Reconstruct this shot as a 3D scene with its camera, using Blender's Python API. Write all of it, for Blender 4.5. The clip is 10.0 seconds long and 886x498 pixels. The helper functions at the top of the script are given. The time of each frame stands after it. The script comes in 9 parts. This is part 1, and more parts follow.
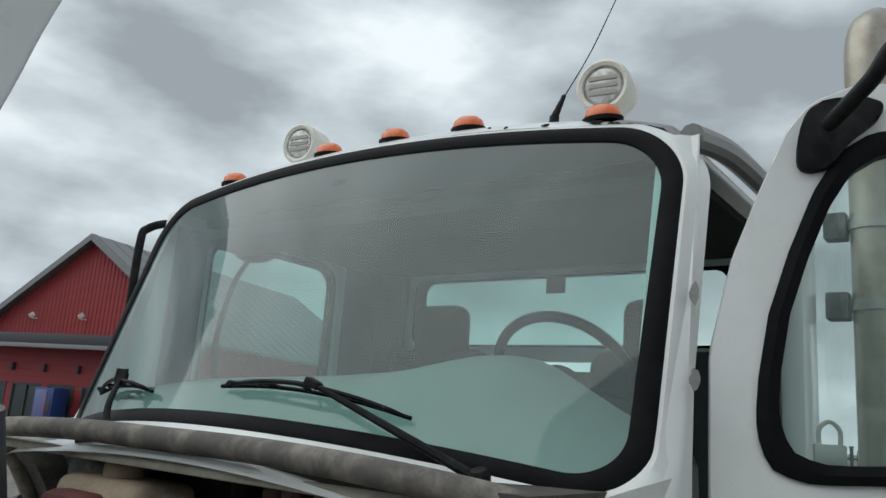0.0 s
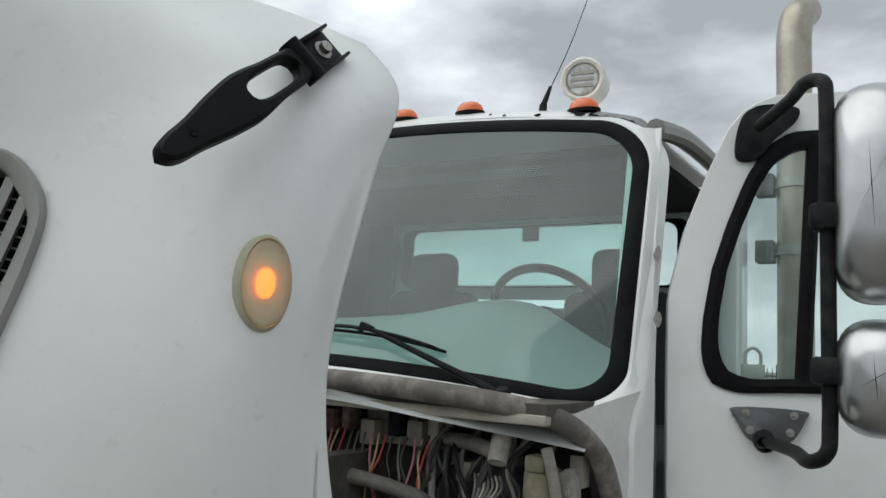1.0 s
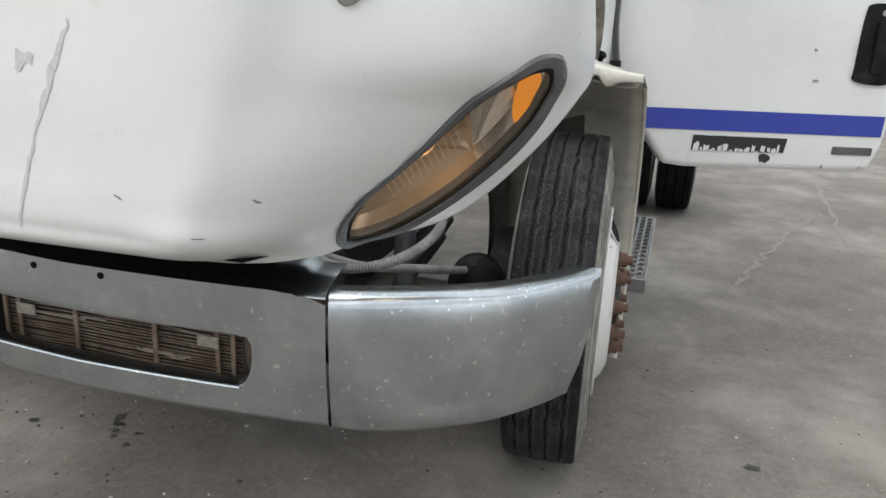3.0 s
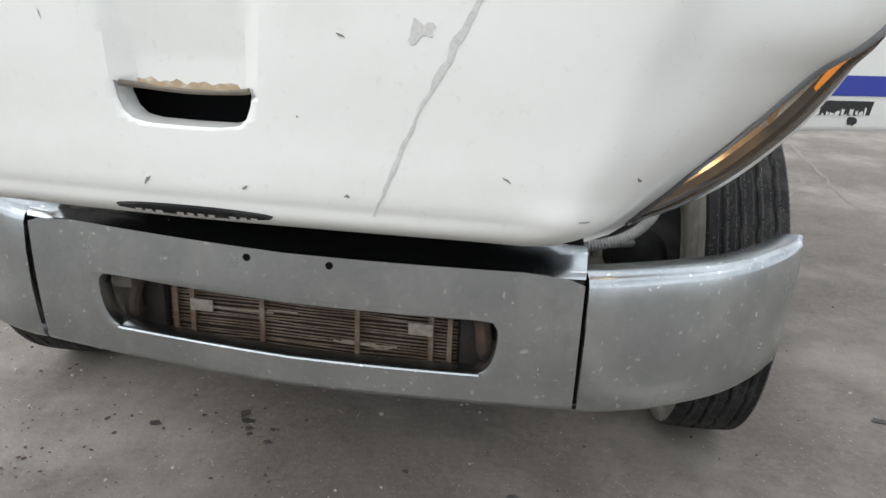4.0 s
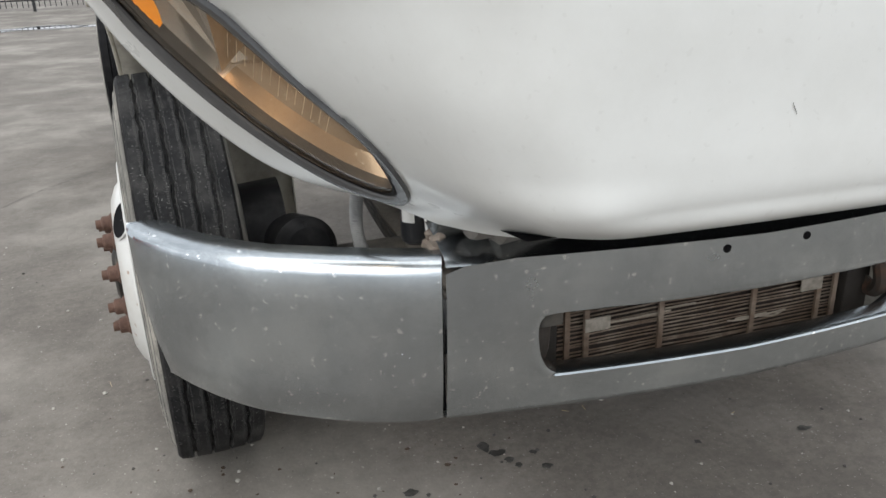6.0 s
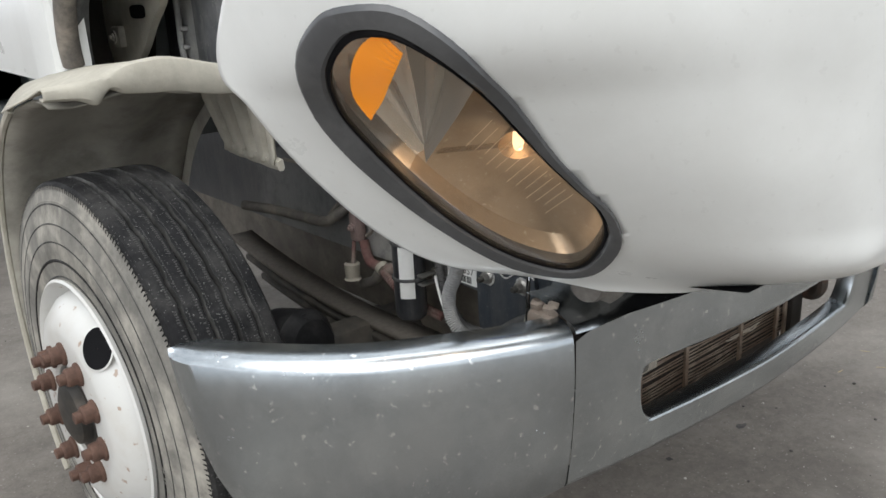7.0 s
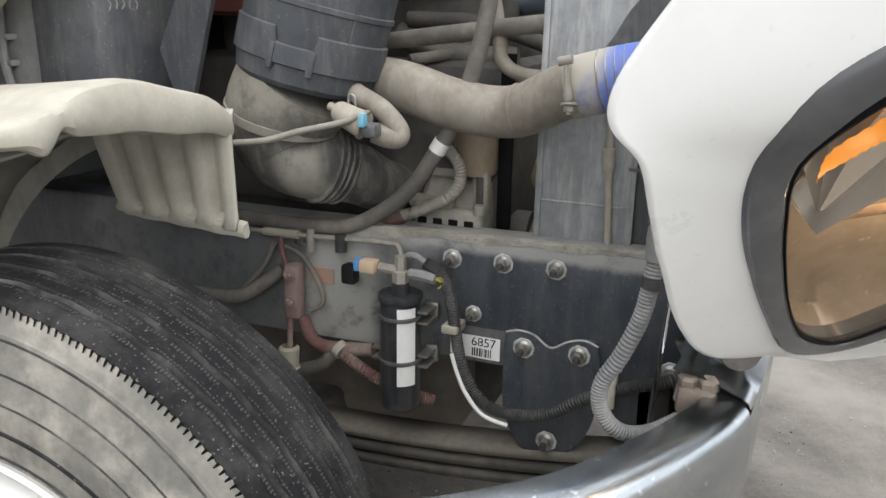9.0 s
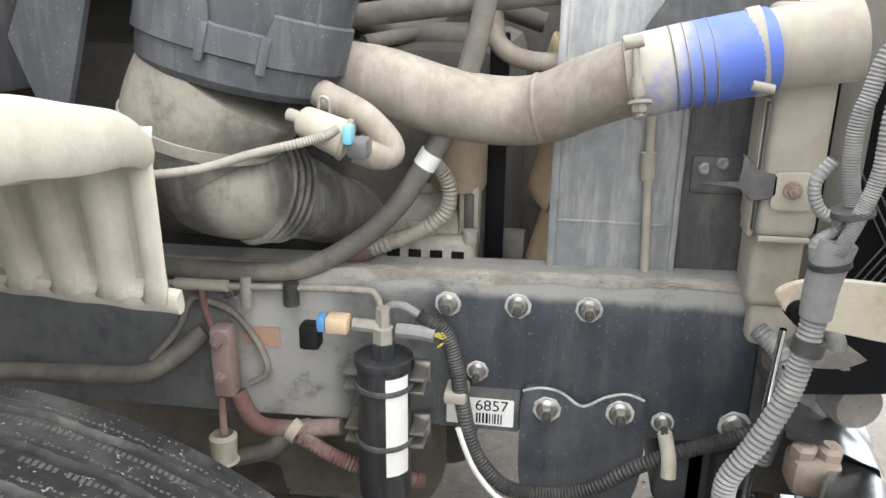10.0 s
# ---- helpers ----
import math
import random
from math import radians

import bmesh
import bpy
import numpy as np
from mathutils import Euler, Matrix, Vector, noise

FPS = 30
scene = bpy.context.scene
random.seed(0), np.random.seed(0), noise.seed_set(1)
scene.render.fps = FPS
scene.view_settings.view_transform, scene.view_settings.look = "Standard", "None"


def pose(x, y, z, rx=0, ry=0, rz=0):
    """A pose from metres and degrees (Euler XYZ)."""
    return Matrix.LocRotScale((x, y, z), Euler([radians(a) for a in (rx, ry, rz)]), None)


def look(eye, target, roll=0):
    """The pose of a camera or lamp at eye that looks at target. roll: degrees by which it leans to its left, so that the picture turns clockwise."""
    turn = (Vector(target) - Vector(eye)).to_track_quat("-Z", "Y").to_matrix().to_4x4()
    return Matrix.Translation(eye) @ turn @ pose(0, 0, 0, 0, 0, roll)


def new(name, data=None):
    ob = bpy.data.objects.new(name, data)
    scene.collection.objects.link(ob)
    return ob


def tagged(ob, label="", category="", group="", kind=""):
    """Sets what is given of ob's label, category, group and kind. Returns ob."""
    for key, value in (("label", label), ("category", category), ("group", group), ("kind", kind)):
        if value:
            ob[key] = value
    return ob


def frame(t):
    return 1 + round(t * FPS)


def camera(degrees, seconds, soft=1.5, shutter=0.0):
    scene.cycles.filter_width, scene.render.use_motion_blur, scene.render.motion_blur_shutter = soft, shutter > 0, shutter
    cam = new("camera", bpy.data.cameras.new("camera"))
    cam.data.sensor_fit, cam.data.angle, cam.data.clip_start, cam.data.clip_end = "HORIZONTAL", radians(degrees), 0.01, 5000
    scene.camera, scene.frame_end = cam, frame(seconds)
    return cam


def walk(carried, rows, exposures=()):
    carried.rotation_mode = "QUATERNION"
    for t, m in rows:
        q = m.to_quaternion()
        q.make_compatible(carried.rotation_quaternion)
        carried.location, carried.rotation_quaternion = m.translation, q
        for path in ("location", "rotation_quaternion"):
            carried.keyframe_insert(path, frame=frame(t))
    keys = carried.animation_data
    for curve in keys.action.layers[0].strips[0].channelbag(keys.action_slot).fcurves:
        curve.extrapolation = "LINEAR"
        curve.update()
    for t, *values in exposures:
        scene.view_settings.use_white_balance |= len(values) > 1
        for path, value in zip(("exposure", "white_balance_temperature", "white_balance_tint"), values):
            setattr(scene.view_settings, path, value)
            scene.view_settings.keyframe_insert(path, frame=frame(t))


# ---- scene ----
cam = camera(58.5, 10.0)

PATH = [
    (0, (1.605, -0.127, 1.731), (0.437, 1.439, 2.158), 4.3),
    (0.5, (1.732, -0.397, 1.74), (0.61, 1.219, 2.102), 4.8),
    (1, (1.719, -0.667, 1.729), (0.659, 1.008, 1.991), 3.0),
    (1.5, (1.726, -0.902, 1.698), (0.648, 0.781, 1.789), 1.4),
    (2, (1.788, -1.092, 1.594), (0.815, 0.644, 1.402), 0.2),
    (2.5, (1.615, -1.282, 1.412), (0.921, 0.535, 0.945), 0.8),
    (2.7, (1.499, -1.379, 1.416), (0.895, 0.451, 0.883), 1.8),
    (3.8, (0.753, -1.532, 1.38), (0.376, 0.315, 0.712), 2.8),
    (4, (0.583, -1.567, 1.374), (0.289, 0.298, 0.714), 2.6),
    (4.1, (0.49, -1.584, 1.381), (0.255, 0.292, 0.728), 2.4),
    (4.5, (0.199, -1.57, 1.381), (0.137, 0.302, 0.679), 2.6),
    (5, (-0.239, -1.464, 1.371), (-0.129, 0.404, 0.667), 2.1),
    (5.5, (-0.676, -1.382, 1.377), (-0.316, 0.462, 0.691), -0.3),
    (6, (-1.031, -1.212, 1.339), (-0.465, 0.561, 0.608), -1.8),
    (6.2, (-1.164, -1.135, 1.357), (-0.498, 0.609, 0.638), -2.0),
    (7.3, (-1.716, -0.702, 1.388), (-0.362, 0.638, 0.778), -2.7),
    (7.5, (-1.763, -0.606, 1.382), (-0.345, 0.658, 0.755), -1.9),
    (8, (-1.926, -0.379, 1.365), (-0.366, 0.715, 0.758), -0.1),
    (8.5, (-1.976, -0.175, 1.401), (-0.265, 0.707, 0.859), 1.5),
    (9, (-1.821, 0.03, 1.38), (-0.047, 0.75, 0.8), 1.0),
    (9.5, (-1.644, 0.231, 1.37), (0.186, 0.755, 0.757), -0.1),
    (10, (-1.532, 0.408, 1.37), (0.341, 0.695, 0.73), 0.7),
]
EXPOSURE = [
    (0.0, 0.22, 6150, 3.0), (0.5, 0.25, 6150, 3.0), (1.0, 0.46, 6300, 5.0), (1.5, 0.62, 6400, 6.0), (2.0, 0.86, 6450, 7.0), (2.5, 1.08, 6500, 8.0),
    (4.0, 1.25, 6450, 9.0), (6.0, 1.14, 6450, 9.0), (7.5, 1.25, 6400, 9.0), (8.0, 1.42, 6370, 9.5), (8.5, 1.36, 6400, 10.0), (9.0, 1.56, 6500, 10.0), (9.5, 2.08, 6550, 10.0), (10.0, 2.42, 6550, 10.0)]
walk(cam, [(t, look(eye, target, roll)) for t, eye, target, roll in PATH], EXPOSURE)

# ---- light ----
world = bpy.data.worlds.new("sky")
scene.world = world
world.use_nodes = True


def build_sky():
    """Overcast sky: a pale dome under broken cloud, with a few blue gaps."""
    nt = world.node_tree
    nd, ln = nt.nodes, nt.links
    bg = nd["Background"]
    sky = nd.new("ShaderNodeTexSky")
    sky.sky_type = "NISHITA"
    sky.sun_disc = False
    sky.sun_elevation, sky.sun_rotation = radians(48), radians(140)
    dim = nd.new("ShaderNodeVectorMath")
    dim.operation = "SCALE"
    dim.inputs["Scale"].default_value = 0.10
    ln.new(sky.outputs[0], dim.inputs[0])
    tc = nd.new("ShaderNodeTexCoord")
    mp = nd.new("ShaderNodeMapping")
    mp.inputs["Scale"].default_value = (1.0, 1.0, 2.2)
    mp.inputs["Location"].default_value = (2.3, 0.9, 0.4)
    ln.new(tc.outputs["Generated"], mp.inputs[0])
    big = nd.new("ShaderNodeTexNoise")
    big.inputs["Scale"].default_value, big.inputs["Detail"].default_value = 1.7, 7
    big.inputs["Roughness"].default_value, big.inputs["Distortion"].default_value = 0.55, 0.35
    ln.new(mp.outputs[0], big.inputs["Vector"])
    cover = nd.new("ShaderNodeValToRGB")
    cover.color_ramp.elements[0].position, cover.color_ramp.elements[0].color = 0.20, (0, 0, 0, 1)
    cover.color_ramp.elements[1].position, cover.color_ramp.elements[1].color = 0.32, (1, 1, 1, 1)
    ln.new(big.outputs[0], cover.inputs[0])
    fine = nd.new("ShaderNodeTexNoise")
    fine.inputs["Scale"].default_value, fine.inputs["Detail"].default_value = 3.1, 6
    fine.inputs["Roughness"].default_value = 0.5
    ln.new(mp.outputs[0], fine.inputs["Vector"])
    tone = nd.new("ShaderNodeValToRGB")
    el = tone.color_ramp.elements
    el[0].position, el[0].color = 0.33, (0.72, 0.73, 0.75, 1)
    el[1].position, el[1].color = 0.62, (0.27, 0.285, 0.305, 1)
    mid = el.new(0.46)
    mid.color = (0.48, 0.50, 0.53, 1)
    ln.new(fine.outputs[0], tone.inputs[0])
    mix = nd.new("ShaderNodeMix")
    mix.data_type = "RGBA"
    ln.new(cover.outputs[0], mix.inputs[0])
    ln.new(dim.outputs[0], mix.inputs[6])
    ln.new(tone.outputs[0], mix.inputs[7])
    ln.new(mix.outputs[2], bg.inputs[0])
    bg.inputs[1].default_value = 1.12


build_sky()
sun = new("sun", bpy.data.lights.new("sun", "SUN"))
sun.data.energy, sun.data.angle, sun.data.color = 1.1, radians(80), (1.0, 0.97, 0.93)
sun.matrix_world = look((-5, -5, 11), (0, 0.5, 0))


# ---- materials ----
def material(name, color, rough=0.5, metal=0.0, grain=0.0, grain_scale=60.0, stain=None, stain_amount=0.0, stain_scale=4.0,
             bump=0.0, bump_scale=80.0, coat=0.0, specks=None, speck_amount=0.0, speck_scale=180.0, per_object=0.0, rough_var=0.0, fine=0.0, fine_scale=30.0,
             streak=None, streak_amount=0.0, streak_scale=30.0, dusty=()):
    """A plain surface with grain, blotchy stain, specks and relief, all in metres."""
    m = bpy.data.materials.new(name)
    m.use_nodes = True
    nd, ln = m.node_tree.nodes, m.node_tree.links
    b = nd["Principled BSDF"]
    b.inputs["Roughness"].default_value, b.inputs["Metallic"].default_value = rough, metal
    b.inputs["Coat Weight"].default_value, b.inputs["Coat Roughness"].default_value = coat, 0.12
    tc = nd.new("ShaderNodeTexCoord")
    rgb = nd.new("ShaderNodeRGB")
    rgb.outputs[0].default_value = (*color, 1)
    col = rgb.outputs[0]

    def noise_tex(scale, detail=5, roughness=0.6):
        n = nd.new("ShaderNodeTexNoise")
        n.inputs["Scale"].default_value, n.inputs["Detail"].default_value, n.inputs["Roughness"].default_value = scale, detail, roughness
        ln.new(tc.outputs["Object"], n.inputs["Vector"])
        return n.outputs[0]

    def ramp(value, lo, hi):
        r = nd.new("ShaderNodeMapRange")
        r.inputs[1].default_value, r.inputs[2].default_value = lo, hi
        r.interpolation_type = "SMOOTHSTEP"
        ln.new(value, r.inputs[0])
        return r.outputs[0]

    def blend(fac, a, other, amount, kind="MIX"):
        mul = nd.new("ShaderNodeMath")
        mul.operation = "MULTIPLY"
        mul.inputs[1].default_value = amount
        ln.new(fac, mul.inputs[0])
        x = nd.new("ShaderNodeMix")
        x.data_type, x.blend_type = "RGBA", kind
        ln.new(mul.outputs[0], x.inputs[0])
        ln.new(a, x.inputs[6])
        x.inputs[7].default_value = (*other, 1)
        return x.outputs[2]

    if per_object:
        info = nd.new("ShaderNodeObjectInfo")
        col = blend(info.outputs["Random"], col, tuple(0.4 * c for c in color), per_object)
    if grain:
        col = blend(ramp(noise_tex(grain_scale, 6, 0.7), 0.35, 0.7), col, tuple(0.45 * c for c in color), grain)
    if fine:
        col = blend(ramp(noise_tex(fine_scale, 8, 0.8), 0.38, 0.66), col, tuple(0.5 * c for c in color), fine)
    if stain:
        col = blend(ramp(noise_tex(stain_scale, 8, 0.65), 0.42, 0.72), col, stain, stain_amount)
    if streak:
        run = nd.new("ShaderNodeMapping")
        run.inputs["Scale"].default_value = (1.0, 1.0, 0.14)
        ln.new(tc.outputs["Object"], run.inputs[0])
        lines = noise_tex(streak_scale, 5, 0.7)
        ln.new(run.outputs[0], lines.node.inputs["Vector"])
        col = blend(ramp(lines, 0.44, 0.68), col, streak, streak_amount)
    for y0, y1, z0, z1, soft, dust, amount in dusty:
        xyz = nd.new("ShaderNodeSeparateXYZ")
        ln.new(tc.outputs["Object"], xyz.inputs[0])
        fac = None
        ragged = noise_tex(26.0, 6, 0.7)
        for axis_out, lo, hi in ((xyz.outputs[1], y0, y1), (xyz.outputs[2], z0, z1)):
            shaken = nd.new("ShaderNodeMath")
            shaken.operation = "MULTIPLY_ADD"
            shaken.inputs[1].default_value = 1.6 * soft
            ln.new(ragged, shaken.inputs[0])
            ln.new(axis_out, shaken.inputs[2])
            for edge in (ramp(shaken.outputs[0], lo, lo + 1.6 * soft), ramp(shaken.outputs[0], hi + 1.6 * soft, hi)):
                if fac is None:
                    fac = edge
                    continue
                mul = nd.new("ShaderNodeMath")
                mul.operation = "MULTIPLY"
                ln.new(fac, mul.inputs[0])
                ln.new(edge, mul.inputs[1])
                fac = mul.outputs[0]
        worn = nd.new("ShaderNodeMath")
        worn.operation = "MULTIPLY"
        ln.new(fac, worn.inputs[0])
        ln.new(ramp(noise_tex(14.0, 7, 0.7), 0.22, 0.55), worn.inputs[1])
        col = blend(worn.outputs[0], col, dust, amount)
    if specks:
        col = blend(ramp(noise_tex(speck_scale, 2, 0.5), 0.66, 0.72), col, specks, speck_amount)
    ln.new(col, b.inputs["Base Color"])
    if rough_var:
        r = nd.new("ShaderNodeMapRange")
        r.inputs[3].default_value, r.inputs[4].default_value = rough - rough_var, rough + rough_var
        ln.new(noise_tex(stain_scale * 2.5, 6, 0.65), r.inputs[0])
        ln.new(r.outputs[0], b.inputs["Roughness"])
    if bump:
        bp = nd.new("ShaderNodeBump")
        bp.inputs["Strength"].default_value, bp.inputs["Distance"].default_value = bump, 0.004
        ln.new(noise_tex(bump_scale, 6, 0.6), bp.inputs["Height"])
        ln.new(bp.outputs[0], b.inputs["Normal"])
    return m


def glass(name, color, rough=0.02, trans=1.0, ior=1.45):
    m = bpy.data.materials.new(name)
    m.use_nodes = True
    b = m.node_tree.nodes["Principled BSDF"]
    b.inputs["Base Color"].default_value = (*color, 1)
    b.inputs["Roughness"].default_value, b.inputs["Transmission Weight"].default_value, b.inputs["IOR"].default_value = rough, trans, ior
    return m


def thin_glass(name, tint, haze, base=0.05, edge=0.75, film=(0.48, 0.60, 0.56)):
    """A pane: clear tinted sheet with a mirror's gloss and a film of dust."""
    m = bpy.data.materials.new(name)
    m.use_nodes = True
    nd, ln = m.node_tree.nodes, m.node_tree.links
    nd.remove(nd["Principled BSDF"])
    out = nd["Material Output"]
    clear = nd.new("ShaderNodeBsdfTransparent")
    clear.inputs[0].default_value = (*tint, 1)
    dust = nd.new("ShaderNodeBsdfDiffuse")
    dust.inputs[0].default_value = (*film, 1)
    gloss = nd.new("ShaderNodeBsdfGlossy")
    gloss.inputs["Roughness"].default_value = 0.02
    n = nd.new("ShaderNodeTexNoise")
    n.inputs["Scale"].default_value, n.inputs["Detail"].default_value = 2.2, 7
    tc = nd.new("ShaderNodeTexCoord")
    ln.new(tc.outputs["Object"], n.inputs["Vector"])
    amt = nd.new("ShaderNodeMath")
    amt.operation = "MULTIPLY"
    amt.inputs[1].default_value = haze
    ln.new(n.outputs[0], amt.inputs[0])
    a = nd.new("ShaderNodeMixShader")
    ln.new(amt.outputs[0], a.inputs[0])
    ln.new(clear.outputs[0], a.inputs[1])
    ln.new(dust.outputs[0], a.inputs[2])
    fr = nd.new("ShaderNodeLayerWeight")
    fr.inputs[0].default_value = 0.5
    pw = nd.new("ShaderNodeMath")
    pw.operation = "POWER"
    pw.inputs[1].default_value = 3.5
    ln.new(fr.outputs["Facing"], pw.inputs[0])
    up = nd.new("ShaderNodeMapRange")
    up.inputs[3].default_value, up.inputs[4].default_value = base, edge
    ln.new(pw.outputs[0], up.inputs[0])
    c = nd.new("ShaderNodeMixShader")
    ln.new(up.outputs[0], c.inputs[0])
    ln.new(a.outputs[0], c.inputs[1])
    ln.new(gloss.outputs[0], c.inputs[2])
    ln.new(c.outputs[0], out.inputs[0])
    return m


def glow(name, color, strength):
    m = material(name, color, 0.3)
    b = m.node_tree.nodes["Principled BSDF"]
    b.inputs["Emission Color"].default_value, b.inputs["Emission Strength"].default_value = (*color, 1), strength
    return m


PAINT = material("white_truck_paint", (0.74, 0.75, 0.735), 0.30, stain=(0.55, 0.55, 0.52), stain_amount=0.35, stain_scale=2.2, coat=0.5,
                 specks=(0.35, 0.34, 0.31), speck_amount=0.09, speck_scale=70, grain=0.03, grain_scale=25, rough_var=0.08)
PAINT_WORN = material("white_paint_worn", (0.68, 0.68, 0.65), 0.45, stain=(0.42, 0.41, 0.37), stain_amount=0.5, stain_scale=7, grain=0.1)
BUMPER = material("brushed_aluminium", (0.47, 0.505, 0.53), 0.25, 1.0, grain=0.14, grain_scale=3.5, stain=(0.66, 0.69, 0.705), stain_amount=0.5, stain_scale=4,
                  specks=(0.90, 0.91, 0.91), speck_amount=0.7, speck_scale=70, rough_var=0.07, fine=0.16, fine_scale=48, bump=0.02, bump_scale=140)
CHROME = material("chrome", (0.62, 0.63, 0.64), 0.07, 1.0, rough_var=0.03, stain=(0.35, 0.34, 0.33), stain_amount=0.3, stain_scale=9)
STEEL = material("dull_steel", (0.42, 0.41, 0.39), 0.45, 0.9, grain=0.35, grain_scale=30, stain=(0.3, 0.26, 0.2), stain_amount=0.5, stain_scale=12)
RUBBER = material("black_rubber", (0.007, 0.007, 0.008), 0.5, grain=0.3, grain_scale=40, stain=(0.02, 0.019, 0.018), stain_amount=0.35, stain_scale=9, bump=0.1)
RUBBER_DUSTY = material("dusty_rubber_seal", (0.11, 0.10, 0.09), 0.8, grain=0.35, stain=(0.32, 0.28, 0.235), stain_amount=0.9, stain_scale=8, bump=0.15)
TYRE = material("tyre_tread_rubber", (0.020, 0.020, 0.021), 0.5, grain=0.5, grain_scale=50, stain=(0.075, 0.073, 0.07), stain_amount=0.6, stain_scale=9, fine=0.5, fine_scale=90,
                specks=(0.34, 0.335, 0.32), speck_amount=0.45, speck_scale=210, bump=0.25)
TYRE_DUST = material("dusty_groove_rubber", (0.03, 0.03, 0.029), 0.85, grain=0.4, grain_scale=60, stain=(0.17, 0.167, 0.16), stain_amount=0.75, stain_scale=12)
SIPE = material("scuffed_sipe", (0.055, 0.054, 0.052), 0.85, grain=0.6, grain_scale=22, stain=(0.03, 0.03, 0.03), stain_amount=0.8, stain_scale=14)
TYRE_SIDE = material("tyre_sidewall_rubber", (0.20, 0.192, 0.172), 0.85, grain=0.65, grain_scale=14, stain=(0.40, 0.375, 0.325), stain_amount=0.9, stain_scale=9, bump=0.2)
RIM = material("white_wheel_paint", (0.62, 0.62, 0.60), 0.35, stain=(0.5, 0.46, 0.4), stain_amount=0.35, stain_scale=9, specks=(0.3, 0.18, 0.1), speck_amount=0.7, speck_scale=40, coat=0.3)
RUST = material("rusty_steel", (0.105, 0.056, 0.04), 0.8, grain=0.6, grain_scale=70, stain=(0.2, 0.115, 0.08), stain_amount=0.5, stain_scale=30, bump=0.4, bump_scale=150)
BEZEL = material("grey_lamp_bezel", (0.088, 0.09, 0.094), 0.26, 0.2, stain=(0.2, 0.2, 0.2), stain_amount=0.35, stain_scale=9, grain=0.1)
VENT = material("grey_vent_plastic", (0.29, 0.29, 0.27), 0.55, stain=(0.2, 0.2, 0.185), stain_amount=0.5, stain_scale=9, grain=0.08)
BLACK_PLASTIC = material("black_plastic", (0.013, 0.013, 0.014), 0.42, grain=0.2, stain=(0.06, 0.06, 0.058), stain_amount=0.4, stain_scale=12, bump=0.15, bump_scale=200)
DARK = material("black_void_plastic", (0.008, 0.008, 0.009), 0.7, grain=0.2)
BLUE = material("blue_stripe_vinyl", (0.03, 0.05, 0.33), 0.35, stain=(0.05, 0.07, 0.3), stain_amount=0.4)
ORANGE_MARK = material("orange_marker_lens", (0.72, 0.14, 0.02), 0.25, coat=0.5, stain=(0.5, 0.1, 0.03), stain_amount=0.4, stain_scale=60)
REFLECTOR = material("lamp_reflector", (0.75, 0.76, 0.78), 0.12, 1.0)
# tan film holds the plastic's yellowing and the bulb's warm tint
LAMP_GLASS = thin_glass("lamp_clear_cover", (0.92, 0.86, 0.78), 0.13, 0.03, 0.20, (0.58, 0.46, 0.31))
SCREEN = thin_glass("windscreen_glass", (0.56, 0.80, 0.75), 0.23, 0.06, 0.72)
PANE = thin_glass("window_glass", (0.72, 0.83, 0.79), 0.25)
GROUND = material("concrete_yard", (0.176, 0.158, 0.138), 0.82, grain=0.55, grain_scale=3.5, stain=(0.29, 0.27, 0.24), stain_amount=0.85, stain_scale=1.1,
                  specks=(0.42, 0.4, 0.37), speck_amount=0.5, speck_scale=95, bump=0.6, bump_scale=75, fine=0.6, fine_scale=34)
for m in (RUBBER, BLACK_PLASTIC, DARK, TYRE):
    m.node_tree.nodes["Principled BSDF"].inputs["Specular IOR Level"].default_value = 0.07


# ---- mesh helpers ----
def part(name, bm, mat, parent=None, label="", smooth=True):
    """Links a bmesh as one mesh object, under a thing or a part."""
    bmesh.ops.recalc_face_normals(bm, faces=bm.faces)
    me = bpy.data.meshes.new(name)
    bm.to_mesh(me)
    bm.free()
    for m in mat if isinstance(mat, (list, tuple)) else [mat]:
        me.materials.append(m)
    if smooth:
        me.polygons.foreach_set("use_smooth", [True] * len(me.polygons))
        me.set_sharp_from_angle(angle=radians(35))
    ob = new(name, me)
    ob.parent = parent
    if label:
        tagged(ob, label)
    return ob


def thing(name, label, category, place=(0, 0, 0), group="", kind=""):
    ob = new(name)
    ob.location = place
    ob.empty_display_size = 0.2
    return tagged(ob, label, category, group, kind)


def spline(pts, n):
    """n points along a smooth curve through pts."""
    p = [Vector(q) for q in pts]
    out = []
    for k in range(n):
        s = k / (n - 1) * (len(p) - 1)
        i = min(int(s), len(p) - 2)
        t = s - i
        a, b, c, d = p[max(i - 1, 0)], p[i], p[i + 1], p[min(i + 2, len(p) - 1)]
        out.append(0.5 * (2 * b + (c - a) * t + (2 * a - 5 * b + 4 * c - d) * t * t + (3 * b - 3 * c + d - a) * t ** 3))
    return out


def ring_faces(bm, rings, close_u=True, cap=False):
    """Quads between successive rings of vertices."""
    for r0, r1 in zip(rings, rings[1:]):
        n = len(r0)
        for i in range(n if close_u else n - 1):
            j = (i + 1) % n
            try:
                bm.faces.new((r0[i], r0[j], r1[j], r1[i]))
            except ValueError:
                pass
    if cap:
        bm.faces.new(rings[0])
        bm.faces.new(rings[-1])


